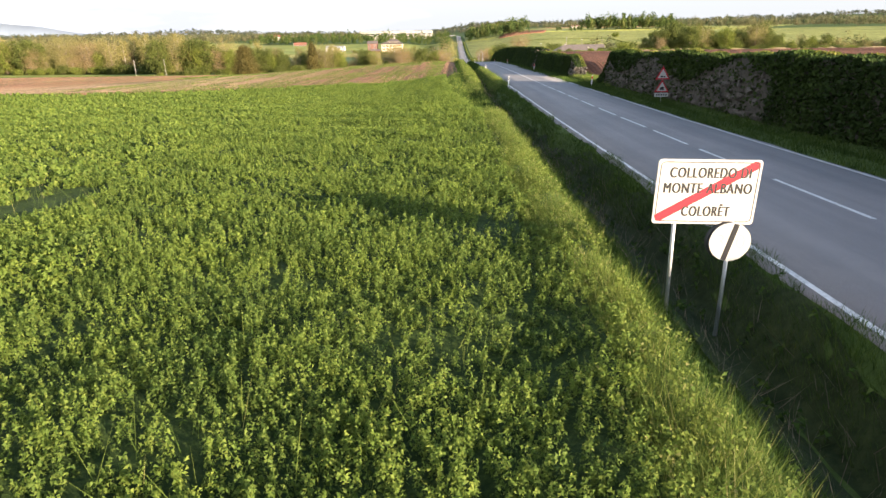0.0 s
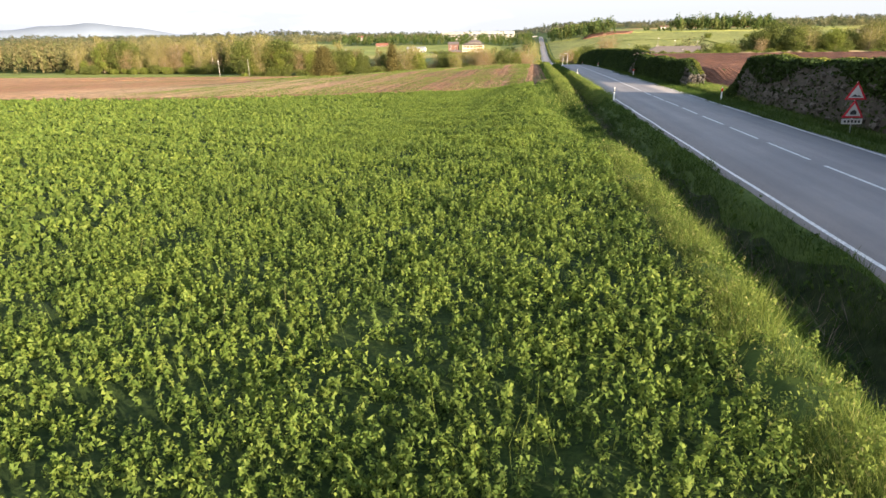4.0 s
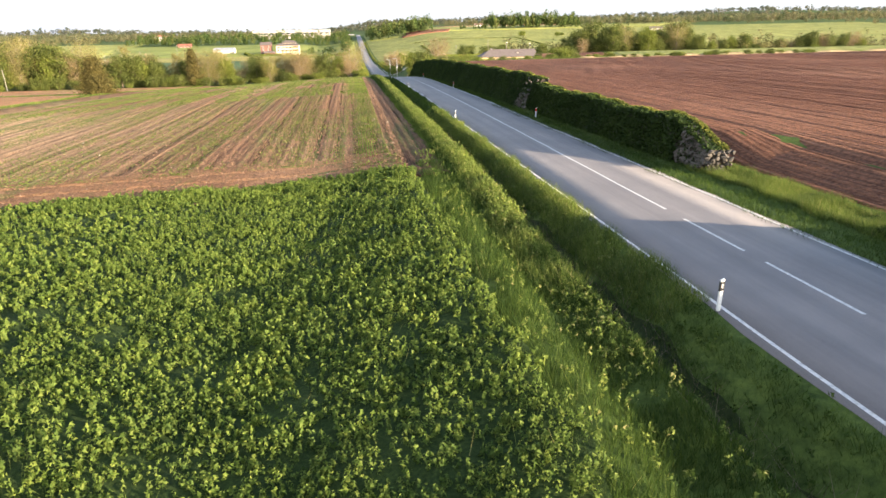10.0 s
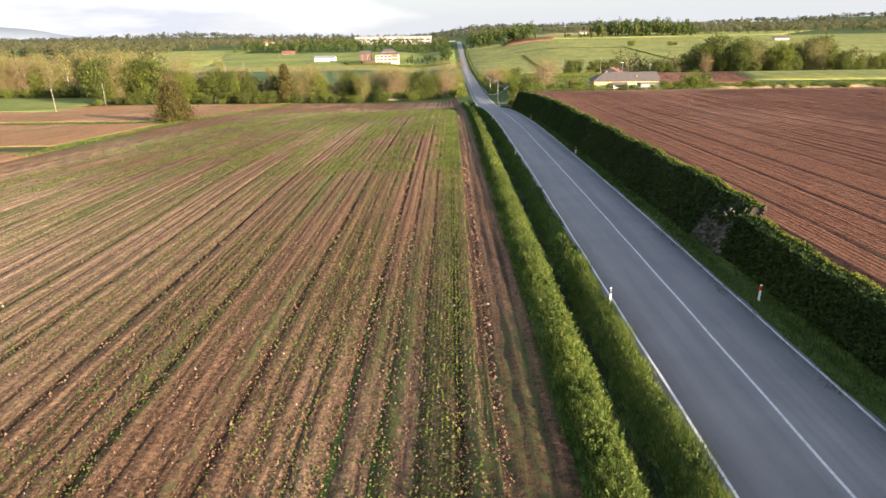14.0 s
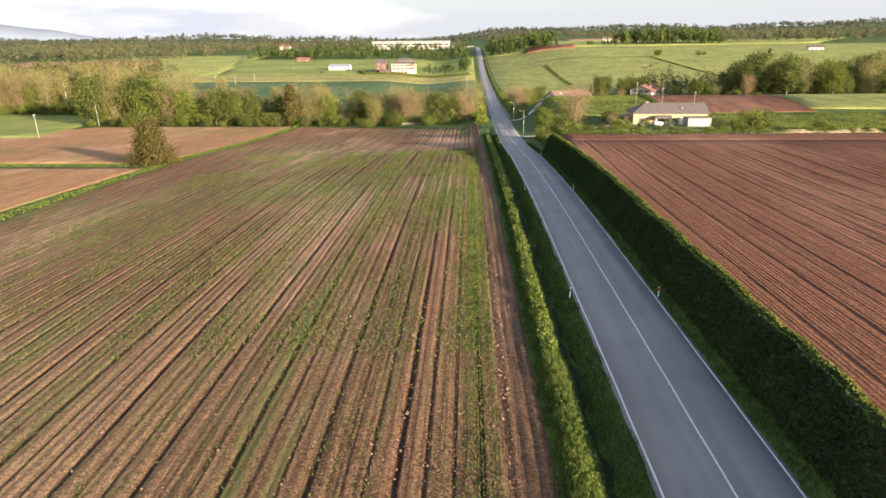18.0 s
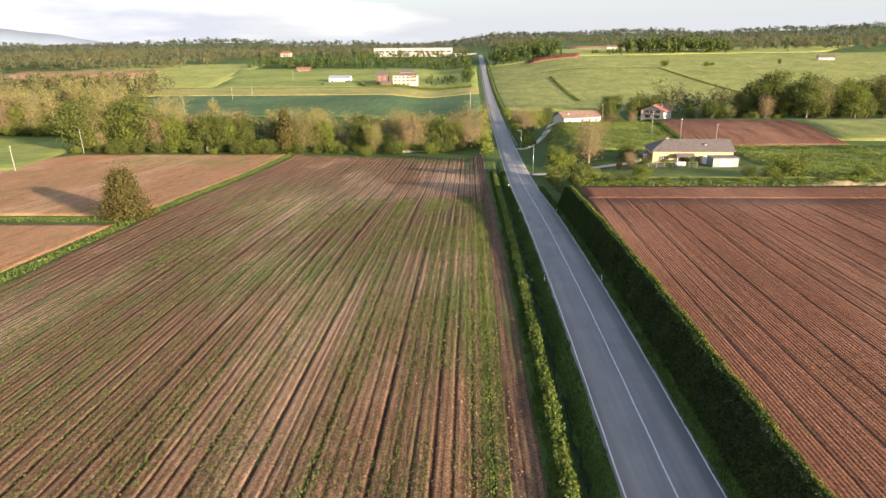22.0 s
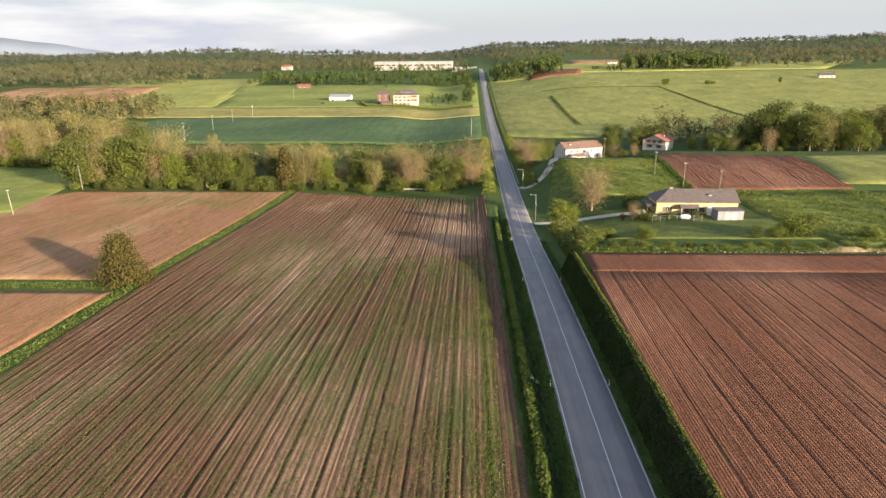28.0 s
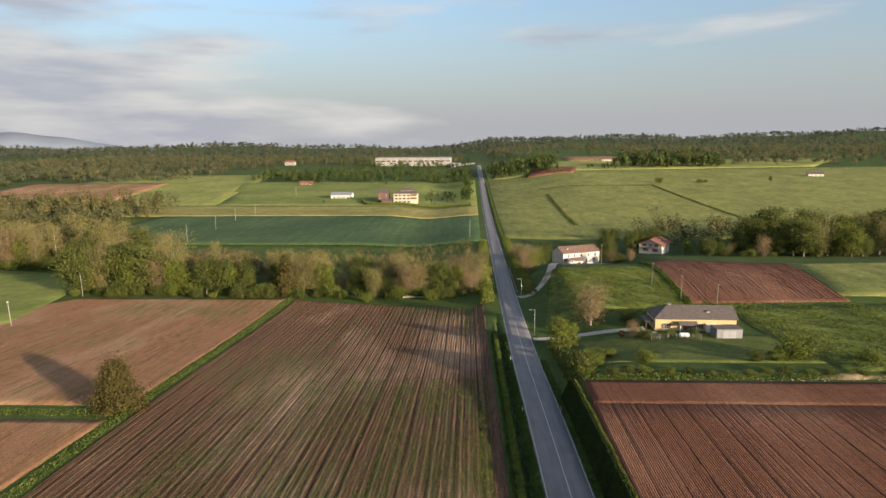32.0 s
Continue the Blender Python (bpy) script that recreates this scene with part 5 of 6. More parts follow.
for x in np.arange(11, 150, 4.2):
    plant(5 if rt.uniform() < 0.6 else 6, x + rt.uniform(-1, 1), 270 + rt.uniform(-1.5, 1.5), 0.30 + 0.16 * rt.uniform(), rt.uniform(0, 360), "shrubs along the field edge", 0.8)

big_conifer = tree("conifer", 10.2, 5.2, 0.03, 20000, 0.26, LEAF_CONIFER, BARK, "broad bronze-green conifer standing alone in a field", 120, "cone", 0.1)
big_conifer.matrix_basis = pose(-90.4, 264.5, float(land(-90.4, 264.5)) - 0.1)
mid_conifer = tree("conifer", 17, 4.0, 0.03, 9000, 0.46, LEAF_CONIFER, BARK, "tall bronze-brown conifer at the field corner", 121, "cone", 0.2)
mid_conifer.matrix_basis = pose(-92.0, 400, float(land(-92, 400)) - 0.1)

# ---------------------------------------------------------------- far woods


def wood(name, spots, crown, quads, leaf, material, label, seed):
    """Far trees as crowns of loose leaves: spots are x, y, height."""
    r = np.random.default_rng(seed)
    x, y, h = spots.T
    n = len(x)
    rad = crown * h * r.uniform(0.75, 1.2, n)
    # each crown is a few lobes of its own
    lobe = r.normal(size=(n, 6, 3)) * (0.42, 0.42, 0.36)
    own = r.normal(size=(n, quads, 3))
    own /= np.linalg.norm(own, axis=2, keepdims=True)
    d = lobe[np.arange(n)[:, None], r.integers(0, 6, (n, quads))] + own * r.uniform(0.28, 0.5, (n, quads, 1))
    c = np.stack([x[:, None] + d[..., 0] * rad[:, None], y[:, None] + d[..., 1] * rad[:, None], (land(x, y) + h * 0.52)[:, None] + d[..., 2] * h[:, None] * 0.5], -1)
    size = np.repeat(leaf * h, quads)
    return tagged(new(name, loose_quads(name, leaf_quads(c.reshape(-1, 3), size, 0.2, seed + 3, 1.3, 3, (1.4 * d + own + (0, 0, 0.25)).reshape(-1, 3), 0.32), material)), label, "wood", kind="stuff")


def scatter(n, x0, x1, y0, y1, tall, seed, test=None):
    r = np.random.default_rng(seed)
    x, y = r.uniform(x0, x1, n), r.uniform(y0, y1, n)
    h = tall * r.uniform(0.6, 1.25, n)
    if test is not None:
        ok = test(x, y)
        x, y, h = x[ok], y[ok], h[ok]
    return np.stack([x, y, h], 1)


wood("west_wood", np.concatenate([
    scatter(1000, -600, -190, 478, 740, 18, 201, lambda x, y: (x < -200 - 0.30 * (y - 440) * (y > 500)) & ((x < -330) | (y < 520) | (x < -290))),
    scatter(60, -200, -110, 440, 470, 11, 202),
]), 0.36, 190, 0.066, WOOD_FAR, "mixed spring woodland in the valley", 211)
wood("streamside_wood", np.concatenate([
    scatter(110, -120, -14, 440, 520, 9, 203, lambda x, y: y < 445 + 0.9 * (x + 120)),
    scatter(300, 100, 420, 500, 600, 14, 204),
]), 0.36, 120, 0.062, WOOD_FAR, "mixed woodland along the stream", 212)
wood("farm_wood", np.concatenate([
    scatter(220, -330, -16, 990, 1180, 15, 205, lambda x, y: y > 990 + 0.25 * np.abs(x + 120)),
    scatter(90, 10, 105, 1020, 1190, 20, 206),
    scatter(110, 195, 345, 1085, 1135, 21, 207),
    scatter(24, 150, 190, 1060, 1100, 7, 208),
    scatter(30, -62, -30, 800, 900, 6, 209),
    scatter(26, -22, -16, 800, 985, 13, 210),
    scatter(70, -230, -10, 1385, 1450, 13, 216),
]), 0.30, 100, 0.085, GROVE, "groves round the far farms", 213)
far_spots = np.concatenate([
    scatter(1500, -1150, -262, 1190, 2100, 15, 221, lambda x, y: ((x < -640) | (y > 1230)) & ~((x > -420) & (x < -180) & (y < 1560))),
    scatter(700, -2200, -640, 700, 1500, 15, 222, lambda x, y: lumps(x, y, 190, 2.0) > 0.42),
    scatter(1100, -300, 1300, 1540, 2300, 15, 223, lambda x, y: (np.abs(x) > 30) & (lumps(x, y, 160, 3.0) > 0.40) & ~((x < -20) & (x > -260) & (y < 1570))),
    scatter(1000, 330, 1500, 1100, 1800, 16, 224, lambda x, y: lumps(x, y, 150, 5.0) > 0.38),
    scatter(420, -900, -420, 770, 1200, 15, 226, lambda x, y: (x < -630) | (y > 1035)),
    scatter(500, 420, 1200, 600, 1100, 14, 225, lambda x, y: (x > 640 + 0.3 * (y - 600)) & (lumps(x, y, 120, 1.0) > 0.45)),
])
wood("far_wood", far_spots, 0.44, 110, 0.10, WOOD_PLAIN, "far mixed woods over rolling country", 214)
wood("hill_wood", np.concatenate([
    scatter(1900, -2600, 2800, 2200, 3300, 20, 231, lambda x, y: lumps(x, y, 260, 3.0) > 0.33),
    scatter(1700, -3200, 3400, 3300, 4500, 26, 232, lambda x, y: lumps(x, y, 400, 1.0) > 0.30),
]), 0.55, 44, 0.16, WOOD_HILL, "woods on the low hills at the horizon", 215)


def ridge_mesh(y, x0, x1, tall, seed):
    xs = np.linspace(x0, x1, 140)
    u = (xs - x0) / (x1 - x0)
    crest = tall * np.sin(np.pi * u) ** 0.8 * (0.85 + 0.07 * np.sin(u * 11 + seed) + 0.04 * np.sin(u * 31 + 2 * seed))
    X = np.stack([xs, xs, xs], 0)
    Yg = np.stack([xs * 0 + y - 60, xs * 0 + y, xs * 0 + y + 80], 0)
    Z = np.stack([xs * 0 - 10, crest + 18, xs * 0 - 10], 0)
    return grid_mesh("mountain_ridge", X, Yg, Z, MOUNTAIN)


tagged(new("backdrop_mountain", ridge_mesh(4560, -4350, -2330, 128, 1.0)), "mountain ridge on the horizon, coloured pale blue for haze", "mountain", kind="structure")


def hedge_row(name, x0, y0, x1, y1, width, tall, count, leaf, material, label, seed):
    r = np.random.default_rng(seed)
    t = r.uniform(0, 1, count)
    side = r.uniform(-1, 1, count)
    up = r.uniform(0.02, 1, count)
    ln = math.hypot(x1 - x0, y1 - y0)
    nx, ny = -(y1 - y0) / ln, (x1 - x0) / ln
    rough = 0.75 + 0.5 * lumps(t * ln, t * 0, 1.7, seed)
    x = x0 + (x1 - x0) * t + nx * side * width / 2 * rough
    y = y0 + (y1 - y0) * t + ny * side * width / 2 * rough
    z = ground(x, y) + tall * rough * up * np.sqrt(np.clip(1.15 - side**2, 0.05, 1))
    return tagged(new(name, loose_quads(name, leaf_quads(np.stack([x, y, z], 1), leaf, 0.2, seed, 1.4), material)), label, "hedge", kind="stuff")


hedge_row("field_edge_growth", 9, 267.5, 170, 273, 3.6, 0.8, 16000, 0.20, TALL_GRASS, "rough yellow-green growth along the field edge", 301)
hedge_row("grass_boundary", -86.5, 190, -89, 398, 3.0, 0.35, 9000, 0.22, TALL_GRASS, "green grass strip between two fields", 302)
hedge_row("grass_boundary", -89, 262, -240, 261, 4.0, 0.3, 7000, 0.24, TALL_GRASS, "green grass strip between two fields", 303)
hedge_row("knoll_hedge", 58, 349, 64, 436, 2.5, 1.2, 4500, 0.32, VERGE_GRASS, "overgrown green field boundary on the knoll", 304)
hedge_row("farm_hedge", -118, 778, -14, 769, 2.6, 2.6, 7000, 0.4, LEAF_FRESH, "clipped dark green hedge round the farm", 305)
hedge_row("farm_hedge", -118, 778, -128, 812, 2.6, 2.6, 3200, 0.4, LEAF_FRESH, "clipped dark green hedge round the farm", 306)
hedge_row("road_hedge", 6.2, 560, 6.2, 1000, 1.6, 1.3, 9000, 0.45, LEAF_DARK, "dark green hedge beside the far road", 307)
hedge_row("meadow_ditch_growth", 64, 622, 66, 822, 3.0, 1.3, 3500, 0.6, LEAF_DARK, "dark overgrown ditch across the meadow", 308)
hedge_row("meadow_ditch_growth", 200, 650, 186, 868, 2.6, 1.2, 3500, 0.6, LEAF_DARK, "dark overgrown ditch across the meadow", 309)
hedge_row("meadow_ditch_growth", 186, 868, 60, 872, 2.6, 0.9, 1800, 0.6, LEAF_DARK, "dark overgrown ditch across the meadow", 310)
hedge_row("wheat_margin", -285, 540, -14, 540, 5, 0.8, 2600, 0.5, VERGE_GRASS, "grassy margin of the wheat field", 311)
hedge_row("roadside_shrubs", -8, 372, -7, 540, 5, 2.4, 7000, 0.45, LEAF_FRESH, "green shrubs by the road at the stream", 312)
hedge_row("roadside_shrubs", 9, 385, 8, 555, 5, 2.2, 6500, 0.45, LEAF_FRESH, "green shrubs by the road at the stream", 313)
hedge_row("garden_hedge", 9.0, 268, 9.0, 318, 2.2, 1.4, 5000, 0.3, LEAF_DARK, "loose dark hedge between road and garden", 314)


def crop_tufts(name, x0, x1, y0, y1, count, leaf, tall, material, label, seed):
    """Rank growth standing over a field, in uneven rows."""
    r = np.random.default_rng(seed)
    x, y = r.uniform(x0, x1, count), r.uniform(y0, y1, count)
    f = lumps(x + 0.6 * y, y * 0.5, 2.6, seed) + 0.4 * lumps(x, y, 0.9, seed + 1)
    ok = f > 0.62
    x, y, f = x[ok], y[ok], f[ok]
    c = np.stack([x, y, land(x, y) + 0.3 + tall * r.uniform(0, 1, len(x)) * f], 1)
    return tagged(new(name, loose_quads(name, leaf_quads(c, leaf, 0.2, seed, 1.5), material)), label, "crop", kind="stuff")


crop_tufts("knoll_growth", 14, 61, 338, 406, 30000, 0.24, 0.45, LEAF_FRESH, "rank green growth on the knoll", 331)
crop_tufts("east_growth", 69, 165, 276, 350, 50000, 0.25, 0.45, LEAF_FRESH, "rank green growth beside the yellow house", 332)

# ---------------------------------------------------------------- signs


def text_mesh(name, words, size, material, width=0.0):
    """Flat letters lying in x and z, facing -y, centred on the origin."""
    cu = bpy.data.curves.new(name, "FONT")
    cu.body, cu.size, cu.extrude, cu.align_x, cu.align_y = words, size, 0.0005, "CENTER", "CENTER"
    cu.space_character = 1.14
    tmp = bpy.data.objects.new(name, cu)
    scene.collection.objects.link(tmp)
    bpy.context.view_layer.update()
    me = bpy.data.meshes.new_from_object(tmp.evaluated_get(bpy.context.evaluated_depsgraph_get()))
    bpy.data.objects.remove(tmp)
    xs = [v.co.x for v in me.vertices]
    k = width / (max(xs) - min(xs)) if width else 1.0
    me.transform(Matrix.Rotation(radians(90), 4, "X") @ Matrix.Diagonal((k, 1, 1, 1)))
    me.materials.clear()
    me.materials.append(material)
    return me


def bold(me):
    """Letters thickened by two more copies set a little to the sides."""
    bm = bmesh.new()
    for k, dx in enumerate((0.0, -0.008, 0.008)):
        n = len(bm.verts)
        bm.from_mesh(me)
        bm.verts.ensure_lookup_table()
        for v in bm.verts[n:]:
            v.co += Vector((dx, -0.0003 * k, 0))
    bm.to_mesh(me)
    bm.free()
    return me


def rounded(w, h, r, y0, y1, n=6):
    """A board with rounded corners in x and z, from y0 to y1."""
    bm = bmesh.new()
    ring = []
    for cx, cz, a0 in ((w / 2 - r, h / 2 - r, 0), (-w / 2 + r, h / 2 - r, 90), (-w / 2 + r, -h / 2 + r, 180), (w / 2 - r, -h / 2 + r, 270)):
        for k in range(n + 1):
            a = radians(a0 + 90 * k / n)
            ring.append((cx + r * math.cos(a), cz + r * math.sin(a)))
    f = bm.faces.new([bm.verts.new((x, y0, z)) for x, z in ring])
    ext = bmesh.ops.extrude_face_region(bm, geom=[f])
    for v in ext["geom"]:
        if isinstance(v, bmesh.types.BMVert):
            v.co.y = y1
    bmesh.ops.recalc_face_normals(bm, faces=bm.faces[:])
    return bm


def poly_plate(points, y0, y1):
    bm = bmesh.new()
    f = bm.faces.new([bm.verts.new((x, y0, z)) for x, z in points])
    ext = bmesh.ops.extrude_face_region(bm, geom=[f])
    for v in ext["geom"]:
        if isinstance(v, bmesh.types.BMVert):
            v.co.y = y1
    bmesh.ops.recalc_face_normals(bm, faces=bm.faces[:])
    return bm


def frame_plate(w, h, r, t, y0, y1):
    """A thin rounded outline of thickness t."""
    bm = bmesh.new()
    rings = []
    for k, (ww, hh, rr) in enumerate(((w, h, r), (w - 2 * t, h - 2 * t, r - t))):
        ring = []
        for cx, cz, a0 in ((ww / 2 - rr, hh / 2 - rr, 0), (-ww / 2 + rr, hh / 2 - rr, 90), (-ww / 2 + rr, -hh / 2 + rr, 180), (ww / 2 - rr, -hh / 2 + rr, 270)):
            for j in range(7):
                a = radians(a0 + 15 * j)
                ring.append(bm.verts.new((cx + rr * math.cos(a), y0, cz + rr * math.sin(a))))
        rings.append(ring)
    n = len(rings[0])
    for j in range(n):
        bm.faces.new((rings[0][j], rings[0][(j + 1) % n], rings[1][(j + 1) % n], rings[1][j]))
    return bm


def town_sign():
    """The end-of-town board on its two posts."""
    thing = empty("town_sign", pose(-5.39, 9.16, 2.512, 2.5, 1.4, 0), "white end-of-town board crossed by a red bar, on steel posts", "road sign")
    w, h = 1.45, 0.94
    board = part("board", rounded(w, h, 0.05, 0.0, 0.035), SIGN_WHITE, thing)
    part("board_edge", frame_plate(w + 0.006, h + 0.006, 0.05, 0.012, 0.001, 0.001), ZINC, board)
    part("border", frame_plate(w - 0.06, h - 0.06, 0.07, 0.014, -0.002, -0.002), SIGN_BLACK, board, "thin black border")
    for words, z, width, x in (("COLLOREDO DI", 0.275, 1.13, 0.02), ("MONTE ALBANO", 0.05, 1.24, 0.005), ("COLORÊT", -0.29, 0.68, 0.02)):
        ob = mesh_part("lettering", bold(text_mesh("lettering", words, 0.215, SIGN_BLACK, width)), board, "black capital letters")
        ob.location = (x, -0.0022, z)
    a, b = Vector((-0.675, -0.40)), Vector((0.67, 0.415))
    d = (b - a).normalized()
    nrm = Vector((-d.y, d.x)) * 0.062
    bar = part("red_bar", poly_plate([a - nrm + d * 0.02, b - nrm, b + nrm * 0.2 + d * 0.03, b + nrm - d * 0.02, a + nrm, a - nrm * 0.4 - d * 0.02], -0.0018, -0.0012), SIGN_RED, board, "diagonal red bar")
    for x in (-0.40,):
        part("post", tube(0.03, 0.03, -2.6, 0.35, 14, x, 0.07), ZINC, thing).rotation_euler = (0, radians(-2.6), 0)
    for z in (0.25, -0.28):
        part("bracket", box(-0.6, 0.6, 0.036, 0.06, z - 0.02, z + 0.02), ZINC, thing)
    return thing


def limit_sign():
    """The end-of-limit disc on its own post, behind the board's lower edge."""
    thing = empty("limit_sign", pose(-4.99, 9.12, 1.78, 2, 0.5, -4), "round white end-of-limit disc with a black slash", "road sign")
    bm = bmesh.new()
    bmesh.ops.create_cone(bm, cap_ends=True, segments=40, radius1=0.29, radius2=0.29, depth=0.02)
    bmesh.ops.rotate(bm, verts=bm.verts, matrix=Matrix.Rotation(radians(90), 3, "X"))
    disc = part("disc", bm, SIGN_WHITE, thing)
    for words, x in (("3", -0.14), ("0", 0.145)):
        ob = mesh_part("numeral", text_mesh("numeral", words, 0.30, SIGN_GHOST), disc, "faded grey numeral")
        ob.location = (x, -0.012, 0.0)
    part("slash", poly_plate([(-0.105, -0.27), (-0.03, -0.285), (0.105, 0.27), (0.03, 0.285)], -0.014, -0.013), SIGN_BLACK, disc, "black diagonal slash")
    bm = bmesh.new()
    bmesh.ops.create_cone(bm, cap_ends=True, segments=40, radius1=0.29, radius2=0.27, depth=0.05)
    bmesh.ops.rotate(bm, verts=bm.verts, matrix=Matrix.Rotation(radians(90), 3, "X"))
    for v in bm.verts:
        v.co.y += 0.04
        v.co.x -= 0.05
    part("back_shell", bm, RUBBER, thing, "dark back of the disc")
    part("post", tube(0.03, 0.03, -1.9, 0.33, 14, 0.02, 0.09), ZINC, thing)
    return thing


town_sign()
limit_sign()


def warning_sign():
    """Two warning triangles and a plate on one post."""
    x, y = 4.42, 43.5
    z0 = float(ground(x, y))
    thing = empty("warning_sign", pose(x, y, z0, 0, 0, 0), "two stacked red-bordered warning triangles with a white plate", "road sign")
    part("post", tube(0.03, 0.03, -0.3, 2.3, 12, 0, 0.05), ZINC, thing)
    for zb in (1.53, 0.73):
        s = 0.46
        tri = lambda k, zz=zb: [(-s * k, zz + 0.27 - 0.27 * k), (s * k, zz + 0.27 - 0.27 * k), (0, zz + 0.27 + 0.53 * k)]  # noqa: E731
        red = part("triangle", poly_plate(tri(1.0), 0.0, 0.02), SIGN_RED, thing, "red-bordered triangle")
        part("field", poly_plate(tri(0.72), -0.004, -0.003), SIGN_WHITE, red, "white field")
        if zb > 1:
            part("symbol", poly_plate([(-0.2, zb + 0.13), (0.2, zb + 0.13), (0.12, zb + 0.2), (0.03, zb + 0.17), (-0.06, zb + 0.25), (-0.14, zb + 0.17)], -0.008, -0.007), SIGN_BLACK, red, "black symbol")
        else:
            part("symbol", poly_plate([(-0.13, zb + 0.14), (0.13, zb + 0.14), (0.13, zb + 0.28), (0.02, zb + 0.36), (-0.13, zb + 0.26)], -0.008, -0.007), SIGN_BLACK, red, "black symbol")
    plate = part("plate", rounded(0.88, 0.24, 0.02, 0.0, 0.02), SIGN_WHITE, thing, "white plate")
    plate.location = (0, 0, 0.56)
    for k in range(5):
        part("bar", box(-0.34 + 0.15 * k, -0.25 + 0.15 * k, -0.004, -0.003, -0.05, 0.06), SIGN_BLACK, plate, "black bar of unreadable writing")
    return thing


warning_sign()


def delineator(red):
    """A white verge post with its slanted black band and reflector."""
    thing = empty("delineator_post", pose(0, 0, 0), "white plastic verge post with black band and " + ("red reflector" if red else "white reflector"), "verge post", "verge posts along the road")
    bm = box(-0.05, 0.05, -0.04, 0.04, -0.3, 0.92, 0.012)
    for v in bm.verts:
        if v.co.z > 0.5:
            v.co.z += 0.35 * v.co.x
    part("post", bm, WHITE, thing)
    bm = box(-0.053, 0.053, -0.043, 0.043, 0.60, 0.86)
    for v in bm.verts:
        v.co.z += 0.35 * v.co.x
    part("band", bm, SIGN_BLACK if not red else REFLECTOR, thing, "black band" if not red else "red band")
    part("reflector", box(-0.022, 0.022, -0.048, -0.0435, 0.68, 0.8), SIGN_WHITE if not red else REFLECTOR, thing)
    return thing


left_post, right_post = delineator(False), delineator(True)
for side, proto in ((0, left_post), (1, right_post)):
    for k, y in enumerate((63.4, 110.2, 161.6, 210.2, 259, 300)):
        x = float(road_right(y)) + (1.25, 1.0, 0.3, 0.25, 0.25, 0.25)[k] if side else float(road_left(y)) - (0.2, 0.25, 0.65, 0.7, 0.7, 0.7)[k]
        m = pose(x, y + 0.3 * side, float(ground(x, y)), 0, rt.uniform(-3, 3), rt.uniform(-8, 8))
        if k == 0:
            proto.matrix_basis = m
        else:
            keep = proto.matrix_basis.copy()
            proto.matrix_basis = Matrix.Identity(4)
            copy_thing(proto, m)
            proto.matrix_basis = keep

# ---------------------------------------------------------------- poles and lamps


def power_pole(x, y, h, lean=0.0):
    pole_mat = GREY_WOOD if x > 0 else CONCRETE
    thing = empty("power_pole", pose(x, y, float(land(x, y)) - 0.2, 0, lean, rt.uniform(0, 40)), ("slim weathered wooden pole" if x > 0 else "pale concrete power pole") + " with a small crossarm", "pole", "power poles over the fields")
    part("shaft", tube(0.14, 0.08, 0, h, 10), pole_mat, thing)
    part("crossarm", box(-0.45, 0.45, -0.04, 0.04, h - 0.5, h - 0.42), ZINC, thing)
    for dx in (-0.4, 0, 0.4):
        part("insulator", tube(0.045, 0.03, h - 0.42, h - 0.26, 8, dx), METAL_GREY, thing)


for x, y, h, lean in ((-180, 400, 10.6, -2), (-172, 345, 9.2, -2), (-202, 555, 12.5, 0), (-205, 612, 11, 0), (-208, 662, 10, 0), (-204, 700, 10, 0), (-210, 860, 10, 0), (-15, 568, 11.5, 0), (52, 372, 9, 1), (57, 354, 9, 0), (64.5, 342, 9, 2), (47, 440, 10, 0), (-150, 470, 10, 0)):
    power_pole(x, y, h, lean)


def street_lamp(x, y, h, group="street lamps by the road"):
    thing = empty("street_lamp", pose(x, y, float(ground(x, y)) - 0.1), "tall grey steel street lamp with a short arm", "street lamp", group)
    part("pole", tube(0.09, 0.055, 0, h, 12), ZINC, thing)
    part("arm", box(-1.2, 0.05, -0.035, 0.035, h - 0.08, h), ZINC, thing)
    head = part("head", box(-1.75, -1.1, -0.12, 0.12, h - 0.06, h + 0.06, 0.03), METAL_GREY, thing)
    part("lens", box(-1.7, -1.2, -0.09, 0.09, h - 0.09, h - 0.062), SIGN_WHITE, head)


street_lamp(4.95, 327, 8.2)
street_lamp(5.3, 384, 7.5)


def guard_rail(x, y0, y1):
    thing = empty("guard_rail", pose(x, (y0 + y1) / 2, float(road_z((y0 + y1) / 2))), "galvanised steel guard rail at the stream bridge", "guard rail", "guard rails at the bridge")
    inv = thing.matrix_world.inverted()
    ys = np.linspace(y0, y1, 24)
    prof = ((0.0, 0.42), (0.05, 0.48), (0.0, 0.56), (0.05, 0.64), (0.0, 0.72))
    X = np.stack([np.full(24, x - a * np.sign(x)) for a, _ in prof], 1)
    Y = np.stack([ys for _ in prof], 1)
    Z = np.stack([road_z(ys) + b for _, b in prof], 1)
    rail = mesh_part("rail", grid_mesh("rail", X, Y, Z, ZINC), thing)
    rail.matrix_parent_inverse = inv
    for y in np.arange(y0, y1, 4.0):
        p = part("post", box(x - 0.05, x + 0.05, y - 0.05, y + 0.05, float(road_z(y)) - 0.4, float(road_z(y)) + 0.72), ZINC, thing)
        p.matrix_parent_inverse = inv


guard_rail(4.3, 392, 452)
guard_rail(-4.5, 400, 452)


